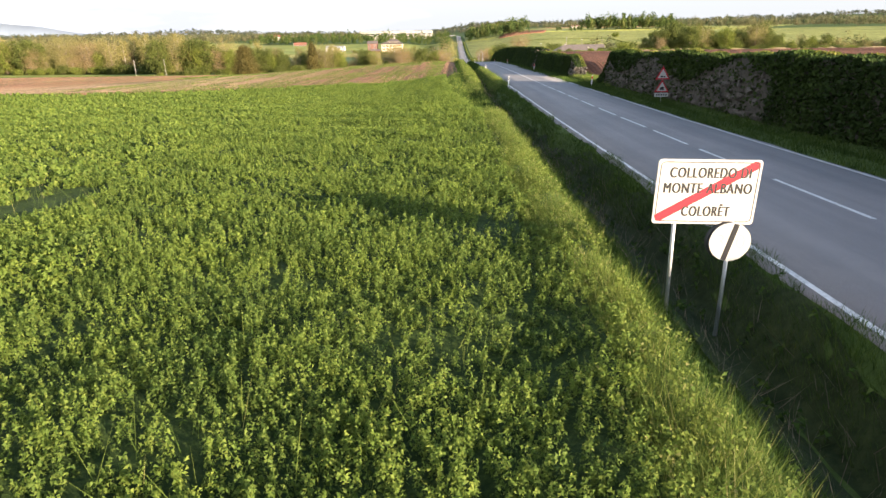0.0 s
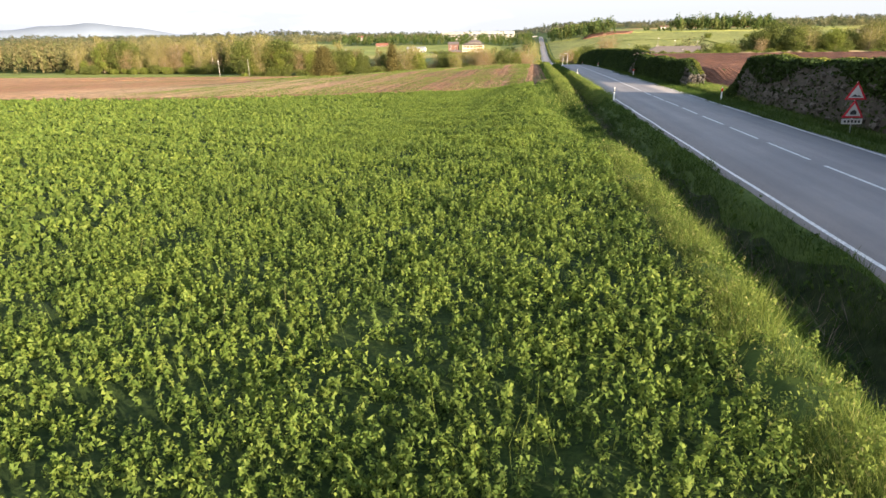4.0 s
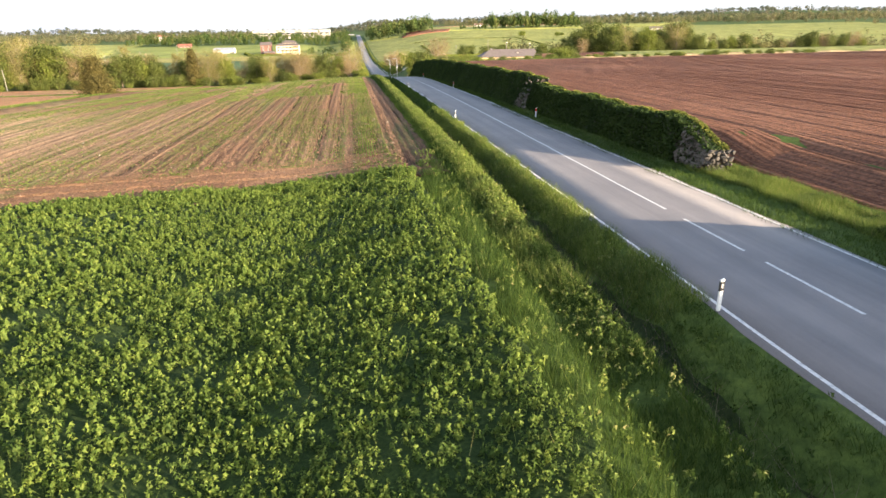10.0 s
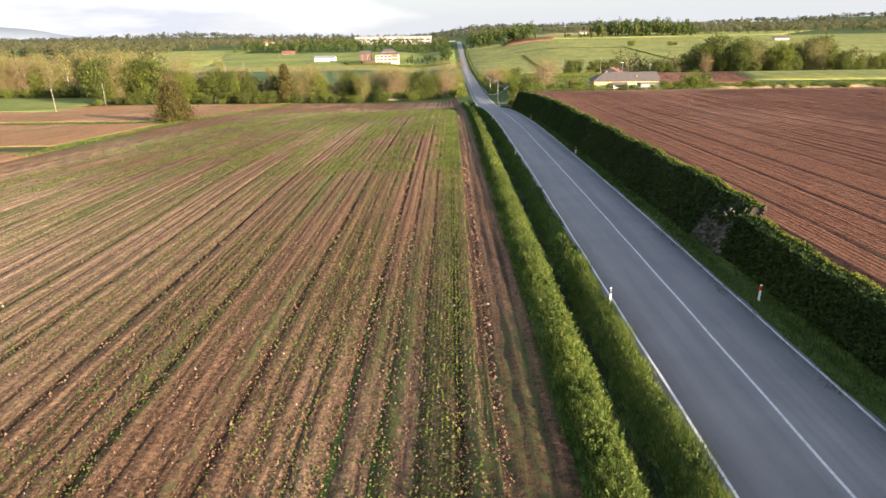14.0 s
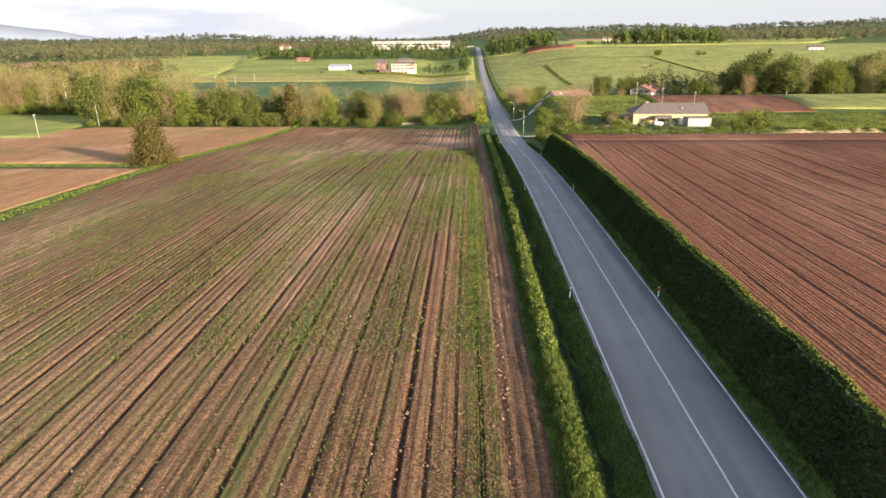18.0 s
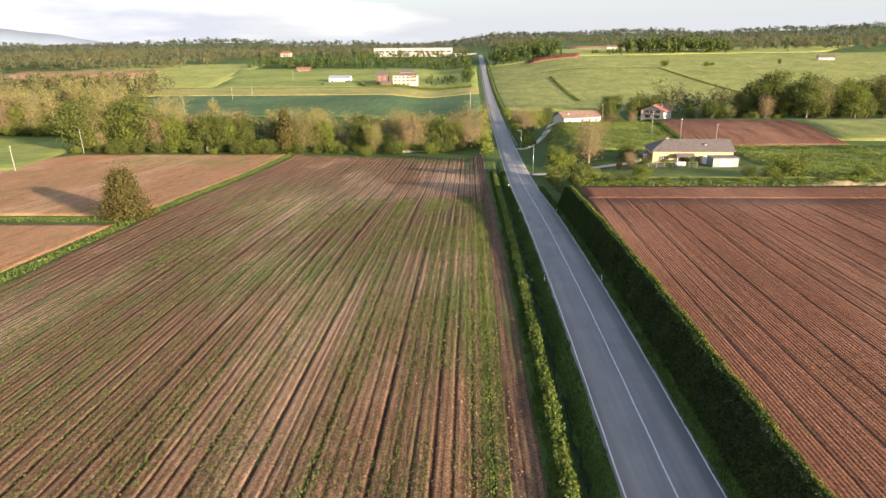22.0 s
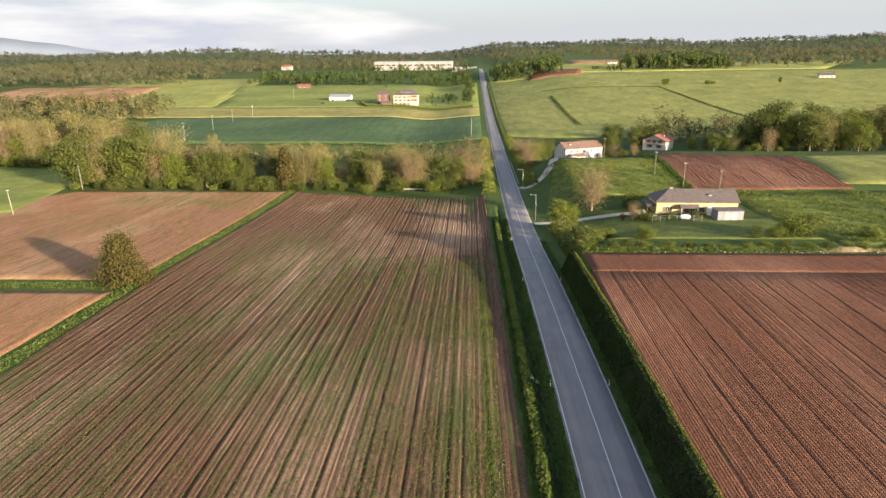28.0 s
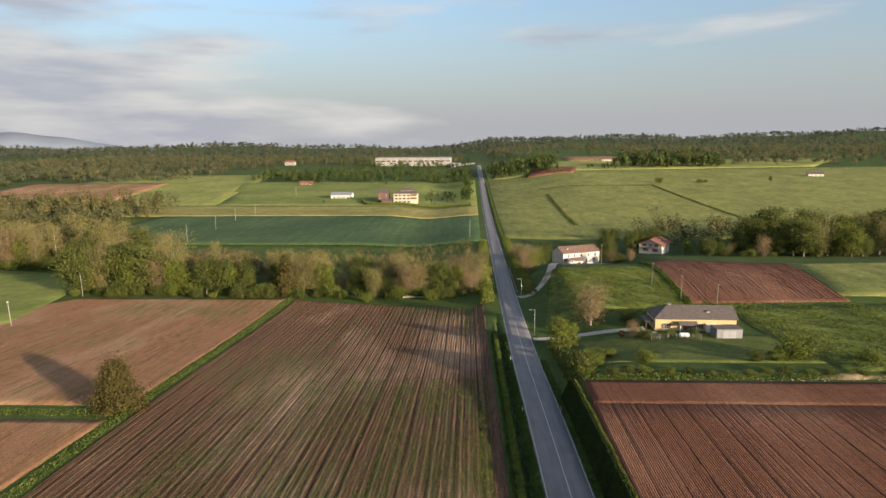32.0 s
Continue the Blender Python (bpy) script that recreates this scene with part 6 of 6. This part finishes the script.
def lane(name, points, width, material, label):
    """A narrow way swept along a few points of the plan."""
    p = np.array(points, float)
    t = np.linspace(0, len(p) - 1, 60)
    k = np.arange(len(p))
    x, y = np.interp(t, k, p[:, 0]), np.interp(t, k, p[:, 1])
    for _ in range(3):
        x[1:-1], y[1:-1] = (x[:-2] + 2 * x[1:-1] + x[2:]) / 4, (y[:-2] + 2 * y[1:-1] + y[2:]) / 4
    dx, dy = np.gradient(x), np.gradient(y)
    ln = np.hypot(dx, dy)
    nx, ny = -dy / ln, dx / ln
    off = np.linspace(-width / 2, width / 2, 5)
    X, Y = x[:, None] + nx[:, None] * off, y[:, None] + ny[:, None] * off
    return tagged(new(name, grid_mesh(name, X, Y, land(X, Y) + 0.12, material)), label, "driveway", kind="structure")


lane("driveway", [(4.2, 384), (9, 386), (15, 394), (20, 410), (23, 430), (26, 455), (30, 474)], 4.0, GRAVEL, "pale gravel driveway to the white house")
lane("driveway_garden", [(4.2, 322), (12, 323), (24, 322), (33, 320), (37, 314)], 3.2, GRAVEL, "gravel driveway to the yellow house")
lane("house_yard", [(31, 461), (40, 463), (50, 467), (58, 472)], 9.0, ASPHALT, "dark paved yard in front of the white farmhouse")
lane("farm_yard", [(-172, 800), (-150, 812), (-136, 808), (-128, 800)], 12, GRAVEL, "pale gravel farm yard")


# ---------------------------------------------------------------- houses


def roof_mesh(x0, x1, y0, y1, z, rise, hip0, hip1, over, thick=0.22):
    """A ridged roof along x over a block; hip0 and hip1 draw in the ridge's ends, 0 for a gable."""
    bm = bmesh.new()
    a0, a1, b0, b1 = x0 - over, x1 + over, y0 - over, y1 + over
    slope = rise / ((y1 - y0) / 2)
    ze, ym = z - over * slope, (y0 + y1) / 2
    r0, r1 = a0 + (hip0 + over if hip0 else 0), a1 - (hip1 + over if hip1 else 0)
    top = [bm.verts.new(p) for p in ((a0, b0, ze), (a1, b0, ze), (a1, b1, ze), (a0, b1, ze), (r0, ym, z + rise), (r1, ym, z + rise))]
    low = [bm.verts.new(v.co - Vector((0, 0, thick))) for v in top]
    for ring, flip in ((top, False), (low, True)):
        A, B, C, D, E, F = ring
        for f in ((A, B, F, E), (C, D, E, F)):
            bm.faces.new(f if not flip else f[::-1])
        if hip0:
            bm.faces.new((D, A, E) if not flip else (E, A, D))
        if hip1:
            bm.faces.new((B, C, F) if not flip else (F, C, B))
    bm.faces.new((top[0], low[0], low[1], top[1]))
    bm.faces.new((top[2], low[2], low[3], top[3]))
    if hip0:
        bm.faces.new((top[3], low[3], low[0], top[0]))
    else:
        bm.faces.new((top[3], low[3], low[4], top[4]))
        bm.faces.new((top[4], low[4], low[0], top[0]))
    if hip1:
        bm.faces.new((top[1], low[1], low[2], top[2]))
    else:
        bm.faces.new((top[1], low[1], low[5], top[5]))
        bm.faces.new((top[5], low[5], low[2], top[2]))
    bmesh.ops.recalc_face_normals(bm, faces=bm.faces[:])
    return bm


def block_mesh(x0, x1, y0, y1, z0, z1, rise, gable0, gable1):
    """Walls with gables where the roof has them."""
    bm = bmesh.new()
    ym = (y0 + y1) / 2
    ring0 = [(x0, y0), (x1, y0), (x1, y1), (x0, y1)]
    lo = [bm.verts.new((x, y, z0)) for x, y in ring0]
    hi = [bm.verts.new((x, y, z1)) for x, y in ring0]
    g0 = bm.verts.new((x0, ym, z1 + rise - 0.05)) if gable0 else None
    g1 = bm.verts.new((x1, ym, z1 + rise - 0.05)) if gable1 else None
    bm.faces.new((lo[0], lo[1], hi[1], hi[0]))
    bm.faces.new((lo[2], lo[3], hi[3], hi[2]))
    bm.faces.new((lo[1], lo[2], hi[2], g1, hi[1]) if g1 else (lo[1], lo[2], hi[2], hi[1]))
    bm.faces.new((lo[3], lo[0], hi[0], g0, hi[3]) if g0 else (lo[3], lo[0], hi[0], hi[3]))
    bm.faces.new(lo[::-1])
    bmesh.ops.recalc_face_normals(bm, faces=bm.faces[:])
    return bm


def window_on(thing, side, u, z, w, h, shutters=True, x0=0, x1=0, y0=0, y1=0):
    """A window set in a wall: side -y, +x or -x of a block; u runs along that side."""
    if side == "front":
        place_m = pose(u, y0, z)
    elif side == "right":
        place_m = pose(x1, u, z, 0, 0, 90)
    else:
        place_m = pose(x0, u, z, 0, 0, -90)
    win = part("window", box(-w / 2 - 0.1, w / 2 + 0.1, -0.06, 0.05, -0.1, h + 0.1), WALL_WHITE, thing)
    win.matrix_basis = place_m
    part("pane", box(-w / 2, w / 2, -0.075, -0.062, 0, h), GLASS, win, "dark window glass")
    part("glazing_bar", box(-0.03, 0.03, -0.09, -0.076, 0, h), WHITE, win)
    part("sill", box(-w / 2 - 0.15, w / 2 + 0.15, -0.2, 0.0, -0.18, -0.1), CONCRETE, win)
    if shutters:
        for sx in (-1, 1):
            c = sx * (w * 0.78 + 0.1)
            part("shutter", box(c - w * 0.25, c + w * 0.25, -0.12, -0.065, -0.02, h + 0.02), SHUTTER, win, "brown wooden shutter")


def house(name, x, y, zb, w, d, h, rise, wall_mat, roof_mat, label, hips=(0, 0), over=0.6, turn=0.0, windows=(), chimneys=(), category="house"):
    """A block with its front wall towards -y; x, y: the middle of that front."""
    thing = empty(name, pose(x, y, zb, 0, 0, turn), label, category)
    part("wall", block_mesh(-w / 2, w / 2, 0, d, -1.5, h, rise, not hips[0], not hips[1]), wall_mat, thing)
    part("roof", roof_mesh(-w / 2, w / 2, 0, d, h + 0.2, rise, hips[0], hips[1], over), roof_mat, thing)
    for side, u, z, ww, hh, sh in windows:
        window_on(thing, side, u, z, ww, hh, sh, -w / 2, w / 2, 0, d)
    for cx, cy, top in chimneys:
        ch = part("chimney", box(cx - 0.4, cx + 0.4, cy - 0.4, cy + 0.4, h, h + rise + top, 0.03), WALL_RED if wall_mat == WALL_RED else CONCRETE if wall_mat == WALL_YELLOW else WALL_WHITE, thing)
        part("cap", box(cx - 0.55, cx + 0.55, cy - 0.55, cy + 0.55, h + rise + top, h + rise + top + 0.15), roof_mat, ch)
    return thing


def row_windows(us, zs, w=1.1, h=1.5, sh=True, side="front"):
    return [(side, u, z, w, h, sh) for z in zs for u in us]


yellow = house("yellow_house", 49.6, 317.2, -6.7, 22.5, 10.5, 3.9, 2.5, WALL_YELLOW, ROOF_BROWN, "low yellow rendered house with a brown tiled hip roof", (4.5, 0.0), 0.45, -2,
               row_windows((-8.2, -1.2, 0.8, 8.6), (1.0,), 1.1, 1.4) + row_windows((3.0, 7.0), (1.0,), 1.1, 1.4, True, "right"), ((-6.2, 5.6, 0.5), (4.0, 2.6, -0.9)))
part("plinth", box(-11.35, 11.35, -0.1, 0.3, -1.5, 0.5), CONCRETE, yellow, "grey plinth")
part("door", box(-3.4, -2.2, -0.07, 0.02, 0.2, 2.4), SHUTTER, yellow, "brown wooden door")
part("porch_roof", roof_mesh(-5.0, -0.2, -2.4, 0.4, 2.7, 0.7, 0, 0, 0.2, 0.12), ROOF_BROWN, yellow)
for px in (-4.8, -0.4):
    part("porch_post", tube(0.11, 0.11, -0.6, 2.6, 8, px, -2.2), WHITE, yellow)
lean_to = part("veranda_roof", box(-13.8, -11.2, 1.0, 8.0, 2.5, 2.7), ROOF_BROWN, yellow, "side veranda roof")
for px, py in ((-13.5, 1.3), (-13.5, 4.5), (-13.5, 7.7)):
    part("veranda_post", tube(0.1, 0.1, -1.2, 2.5, 8, px, py), SHUTTER, yellow)
canopy = part("white_canopy", box(2.6, 5.2, -2.0, 0.0, -0.6, 2.6, 0.04), WHITE, yellow, "tall white porch enclosure")
part("canopy_door", box(3.4, 4.3, -2.06, -2.01, -0.5, 1.7), METAL_GREY, canopy)

shed = empty("garden_shed", pose(55.7, 308.2, float(land(55.7, 308.2)), 0, 0, 3), "grey sheet-metal garden shed with a flat dark roof", "shed")
part("wall", box(-3.5, 3.5, 0, 4.2, -0.6, 2.5), SHED_GREY, shed)
part("roof", box(-3.7, 3.7, -0.2, 4.4, 2.5, 2.66), ROOF_BROWN, shed)
for px in (-0.9, 0.9):
    part("door", box(px - 0.85, px + 0.85, -0.06, -0.01, 0.0, 2.1), METAL_GREY, shed, "pale grey sliding door")

tank = empty("gas_tank", pose(43.6, 308.4, float(land(43.6, 308.4))), "white horizontal gas tank on short feet", "tank")
bm = bmesh.new()
bmesh.ops.create_uvsphere(bm, u_segments=20, v_segments=12, radius=0.6)
for v in bm.verts:
    v.co = Vector((v.co.z * 1.0 + (0.85 if v.co.z > 0 else -0.85), v.co.x, v.co.y + 0.9))
part("vessel", bm, WHITE, tank)
part("dome", tube(0.2, 0.18, 1.45, 1.65, 12), METAL_GREY, tank)
for px in (-0.8, 0.8):
    part("foot", box(px - 0.1, px + 0.1, -0.35, 0.35, -0.2, 0.5), CONCRETE, tank)


def garden_fence(points):
    """Wire fence on concrete posts round the vegetable garden."""
    thing = empty("garden_fence", pose(points[0][0], points[0][1], float(land(*points[0]))), "thin wire garden fence on pale posts", "fence")
    inv = thing.matrix_world.inverted()
    for (xa, ya), (xb, yb) in zip(points, points[1:]):
        n = max(1, round(math.hypot(xb - xa, yb - ya) / 2.2))
        last = None
        for k in range(n + 1):
            x, y = xa + (xb - xa) * k / n, ya + (yb - ya) * k / n
            z = float(land(x, y))
            p = part("post", tube(0.07, 0.06, -0.2, 1.7, 6), CONCRETE, thing)
            p.matrix_parent_inverse = inv
            p.matrix_basis = pose(x, y, z)
            if last:
                for hz in (0.5, 1.0, 1.55):
                    bm = bmesh.new()
                    a, b = Vector((last[0], last[1], last[2] + hz)), Vector((x, y, z + hz))
                    up = Vector((0, 0, 0.02))
                    bm.faces.new([bm.verts.new(v) for v in (a - up, b - up, b + up, a + up)])
                    q = part("wire", bm, ZINC, thing)
                    q.matrix_parent_inverse = inv
            last = (x, y, z)


for gx, gy, gs in ((36.2, 309.2, 0.20), (38.5, 311.0, 0.17), (40.6, 309.6, 0.22), (30.5, 311.5, 0.36), (32.8, 312.8, 0.3)):
    plant(3 if gs > 0.33 else 5, gx, gy, gs, 40 * gs, "garden and field trees")
garden_fence([(34.5, 316), (34.5, 307), (47.5, 306.5)])

house("white_house", 44.5, 480, -17.0, 22.5, 11, 6.0, 2.7, WALL_WHITE, ROOF_PALE, "white farmhouse with a faded red tile roof", (0, 0), 0.5, 24,
      row_windows((-8, -4.4, 0, 4.4, 8.5), (3.7,), 1.0, 1.4, False) + row_windows((-2, 3.2, 8.2), (0.9,), 1.0, 1.5, False), ((-7.0, 3.0, -0.6),))
house("house_porch", 41.0, 474.0, -17.0, 8, 5, 2.4, 1.1, WALL_WHITE, ROOF_PALE, "low tiled porch wing beside the white farmhouse", (0, 0), 0.4, 24, row_windows((-2.2, 1.8), (0.7,), 1.2, 1.2, False))
villa = house("white_villa", 94.0, 499.1, -13.6, 15, 12.3, 4.4, 2.7, WALL_WHITE, ROOF_RED, "white villa with a wide red tile roof and balcony", (0, 0), 1.3, 58,
              row_windows((3.0, 6.1, 9.2), (3.0,), 1.1, 1.5, True, "left") + row_windows((3.4, 8.6), (0.4,), 1.3, 1.6, True, "left") + row_windows((-4, 0.5, 4.5), (2.6,), 1.1, 1.3), ((-1.0, 3.2, -0.4), (4.0, 7.6, 0.2)))
balcony = part("balcony", box(-8.8, -7.5, 1.6, 10.7, 2.5, 2.7), CONCRETE, villa)
for k in range(13):
    part("baluster", box(-8.78, -8.70, 1.65 + 0.745 * k, 1.73 + 0.745 * k, 2.7, 3.55), SHUTTER, balcony)
part("handrail", box(-8.8, -8.68, 1.6, 10.7, 3.55, 3.65), SHUTTER, balcony)

far_big = house("cream_farmhouse", -81, 798, -14.3, 24, 15, 10.4, 2.6, WALL_CREAM, ROOF_BROWN, "three-storey cream farmhouse with a brown tile roof", (5, 5), 0.9, 0,
                row_windows((-9.5, -5.4, -1.2, 3.0), (0.9, 4.2, 7.4), 1.5, 1.8, True))
for z in (3.6, 6.9):
    # flat brown timber slab; its dark colour stands for the recess's shade
    lg = part("loggia", box(5.2, 11.6, -0.2, 0.02, z, z + 2.7), SHUTTER, far_big, "timber loggia, its shade put into the dark colour")
    part("loggia_rail", box(5.0, 11.8, -1.2, -1.05, z, z + 0.9), WALL_CREAM, lg)
part("upper_roof", roof_mesh(-5.5, 8.5, 5, 14, 13.4, 2.2, 3, 3, 0.7), ROOF_BROWN, far_big)
part("upper_wall", box(-5.4, 8.4, 5.2, 13.8, 10, 13.4), WALL_CREAM, far_big)
tower = house("brick_house", -104, 800, -14.0, 11, 12, 11.0, 2.6, WALL_RED, ROOF_BROWN, "tall red-brown brick house with a stepped roof", (0, 0), 0.6, 0,
              row_windows((-3, 2.8), (1.2, 4.6, 7.8), 1.4, 1.7, False), ((2, 6, 0.6),))
part("low_wing", box(-1, 9.5, -6, 0.5, -1, 3.2), WALL_RED, tower)
part("wing_roof", roof_mesh(-1, 9.5, -6, 0.5, 3.3, 1.4, 0, 0, 0.5), ROOF_BROWN, tower)
barn = house("white_barn", -154.5, 835, -13.4, 22, 16, 5.2, 2.4, WALL_WHITE, METAL_GREY, "white farm shed with a low pale curved roof", (0, 0), 0.5, 0, row_windows((-7.5, 7.5), (1.4,), 2.2, 1.4, False))
for px in (-2.5, 2.5):
    part("gate", box(px - 2.2, px + 2.2, -0.08, -0.01, -0.2, 3.6), METAL_GREY, barn, "grey sliding gate")
house("small_farm", -231, 990, -7.6, 17, 9, 3.4, 1.9, WALL_RED, ROOF_RED, "low red-roofed farm building among trees", (0, 0), 0.5, 8, row_windows((-5, 0, 5), (0.9,), 1.2, 1.3, False))
house("far_white_house", -410, 1560, 1.0, 22, 12, 6.5, 3.0, HALL_GREY, ROOF_RED, "far white house with a red roof", (4, 4), 0.8, 0, row_windows((-8, -4, 0, 4, 8), (1.0, 4.0), 1.5, 1.6, False))
house("hill_farm", 404, 950, 2.6, 17, 9, 3.6, 2.2, WALL_WHITE, ROOF_BROWN, "white farm building by a far grove", (0, 0), 0.5, -10, row_windows((-5, 0, 5), (0.9,), 1.4, 1.4, False))
house("hill_house", 213, 1250, 11.5, 16, 10, 5.5, 2.4, WALL_WHITE, ROOF_PALE, "white house on the far hilltop", (0, 0), 0.5, 0, row_windows((-5, 0, 5), (0.9, 3.4), 1.4, 1.4, False))


def factory(x0, x1, y, zb, d, h, label, bays):
    thing = empty("factory_hall", pose((x0 + x1) / 2, y, zb), label, "factory", "factory halls")
    w = x1 - x0
    part("wall", box(-w / 2, w / 2, 0, d, -4, h), HALL_GREY, thing)
    part("roof", box(-w / 2 - 0.6, w / 2 + 0.6, -0.6, d + 0.6, h, h + 0.7), METAL_GREY, thing)
    part("parapet_band", box(-w / 2, w / 2, -0.12, -0.01, h - 2.6, h - 1.8), METAL_GREY, thing, "grey band under the eaves")
    for k in range(bays):
        c = -w / 2 + (k + 0.5) * w / bays
        win = part("window", box(c - w / bays * 0.36, c + w / bays * 0.36, -0.15, -0.02, h * 0.38, h * 0.62), METAL_GREY, thing)
        part("pane", box(c - w / bays * 0.33, c + w / bays * 0.33, -0.2, -0.16, h * 0.4, h * 0.6), GLASS, win)


factory(-213, -56, 1500, 3.0, 70, 12.0, "long white factory hall with a flat roof", 14)
factory(-54, -6, 1460, -5.0, 40, 9.5, "lower white factory hall beside the road", 6)

BX, BT = np.meshgrid(np.linspace(58, 235, 120), np.linspace(-1, 1, 9))
BY = 267.6 + 0.028 * (BX - 9) + BT * (1.7 + 0.3 * np.sin(BX * 0.7))
BZ = land(BX, BY) + 0.04 + (0.75 + 0.25 * np.sin(BX * 0.33) + 0.12 * np.sin(BX * 1.9)) * step(58, 66, BX) * (1 - BT ** 2) - 0.2 * (np.abs(BT) > 0.99)
tagged(new("earth_bank", grid_mesh("earth_bank", BX, BY, BZ, TAN_EARTH)), "low tan earth bank along the ploughed field", "bank", kind="structure")



def parked_car(x, y, turn, paint, label):
    """A small hatchback: body, cabin, panes, wheels and lamps."""
    thing = empty("parked_car", pose(x, y, float(land(x, y)) + 0.13, 0, 0, turn), label, "car", "cars in the farm yard")
    bm = box(-0.85, 0.85, -2.0, 2.0, 0.25, 0.85, 0.12)
    part("body", bm, paint, thing)
    bm = box(-0.74, 0.74, -1.1, 1.5, 0.83, 1.42, 0.05)
    for v in bm.verts:
        if v.co.z > 1.1:
            v.co.x *= 0.82
            v.co.y = 0.2 + (v.co.y - 0.2) * 0.72
    cabin = part("cabin", bm, paint, thing)
    for sx in (-1, 1):
        part("side_pane", poly_plate([(-0.95, 0.92), (1.2, 0.92), (0.85, 1.34), (-0.6, 1.34)], -0.01, 0.01), GLASS, cabin, "dark window glass").matrix_basis = pose(sx * 0.71, 0.1, 0, 0, 0, 90)
    part("windscreen", box(-0.6, 0.6, -1.02, -0.98, 0.95, 1.3), GLASS, cabin, "dark window glass")
    for sx in (-1, 1):
        for wy in (-1.25, 1.25):
            wheel = part("wheel", tube(0.31, 0.31, -0.1, 0.1, 16), RUBBER, thing, "black tyre")
            wheel.matrix_basis = pose(sx * 0.78, wy, 0.22, 0, 90, 0)
            part("rim", tube(0.18, 0.18, -0.105, 0.105, 12), METAL_GREY, wheel)
        part("headlight", box(sx * 0.6 - 0.14, sx * 0.6 + 0.14, -2.02, -1.98, 0.55, 0.7), SIGN_WHITE, thing)
        part("tail_lamp", box(sx * 0.62 - 0.12, sx * 0.62 + 0.12, 1.98, 2.02, 0.55, 0.72), REFLECTOR, thing)


parked_car(37.5, 465.0, 75, WHITE, "small white car parked in the farm yard")
parked_car(46.5, 468.0, 110, METAL_GREY, "small grey car parked in the farm yard")
parked_car(-166, 806, 60, RUBBER, "dark car parked beside the white farm shed")

# a heap of rubble and pale stones along the edge of the ploughed field
rubble = empty("field_stones", pose(0, 0, 0), "pale field stones heaped along the field edge", "stones", kind="stuff")
rs = np.random.default_rng(55)
for k in range(150):
    x = 12 + 150 * rs.uniform() ** 0.8 if k % 3 else 55 + 14 * rs.normal()
    if x < 10:
        continue
    y = 266.2 + rs.normal(0, 0.8) + 0.03 * (x - 8)
    s = rs.uniform(0.2, 0.55)
    st = new("stone", PALE_STONES[k % len(PALE_STONES)])
    st.parent = rubble
    st.matrix_basis = pose(x, y, float(land(x, y)) + 0.08, rs.uniform(0, 360), rs.uniform(0, 60), rs.uniform(0, 360)) @ Matrix.Diagonal((s, s, s, 1))


def rubble_heap(x, y):
    """Broken stones thrown into the ditch."""
    thing = empty("rubble_heap", pose(x, y, float(ground(x, y))), "small heap of pale broken stones in the ditch", "rubble")
    r = random.Random(8)
    for k in range(11):
        st = new("stone", PALE_STONES[k % len(PALE_STONES)])
        st.parent = thing
        a, b = r.uniform(-0.7, 0.7), r.uniform(-1.1, 1.1)
        sz = r.uniform(0.25, 0.6)
        st.matrix_basis = pose(a, b, float(ground(x + a, y + b) - ground(x, y)) + 0.1, r.uniform(0, 360), r.uniform(0, 60), r.uniform(0, 360)) @ Matrix.Diagonal((sz, sz, sz, 1))


rubble_heap(-6.0, 213.4)


def field_rail(x0, x1, y):
    """A low pale plank rail on short posts."""
    thing = empty("field_rail", pose((x0 + x1) / 2, y, float(land((x0 + x1) / 2, y))), "low pale wooden rail at the wood's edge", "fence")
    w = x1 - x0
    for k in range(6):
        px = -w / 2 + w * k / 5
        part("post", box(px - 0.08, px + 0.08, -0.08, 0.08, -0.5, 1.0), GREY_WOOD, thing)
    for z in (0.45, 0.85):
        part("plank", box(-w / 2 - 0.2, w / 2 + 0.2, -0.14, -0.09, z - 0.12, z + 0.12), PLANK, thing)


field_rail(-42, -31, 394.5)


def flowering_shrub(x, y, material, label, seed):
    """A loose garden shrub: short stems and many small petals and leaves."""
    r = np.random.default_rng(seed)
    thing = empty("garden_shrub", pose(x, y, float(land(x, y))), label, "shrub", "flowering shrubs by the house")
    verts, faces = [], []
    for k in range(7):
        a = k * 0.9
        limb(verts, faces, (0, 0, -0.1), (0.7 * np.cos(a), 0.7 * np.sin(a), 1.5), 0.05, 0.02, 5)
    mesh_part("stems", from_arrays("stems", np.array(verts), np.array(faces), BARK, True), thing)
    d = r.normal(size=(900, 3))
    d /= np.linalg.norm(d, axis=1, keepdims=True)
    c = d * r.uniform(0.6, 1.0, (900, 1)) * (1.0, 1.0, 0.95) + (0, 0, 1.3)
    mesh_part("crown", loose_quads("crown", leaf_quads(c, 0.16, 0.2, seed, 1.3, 3, d, 0.6), material), thing)


flowering_shrub(28.0, 313.4, PETAL_RED, "garden shrub with reddish new leaves", 411)
flowering_shrub(32.4, 315.0, PETAL_WHITE, "white-flowering garden shrub beside the house", 412)
flowering_shrub(33.9, 315.4, PETAL_WHITE, "white-flowering garden shrub beside the house", 413)
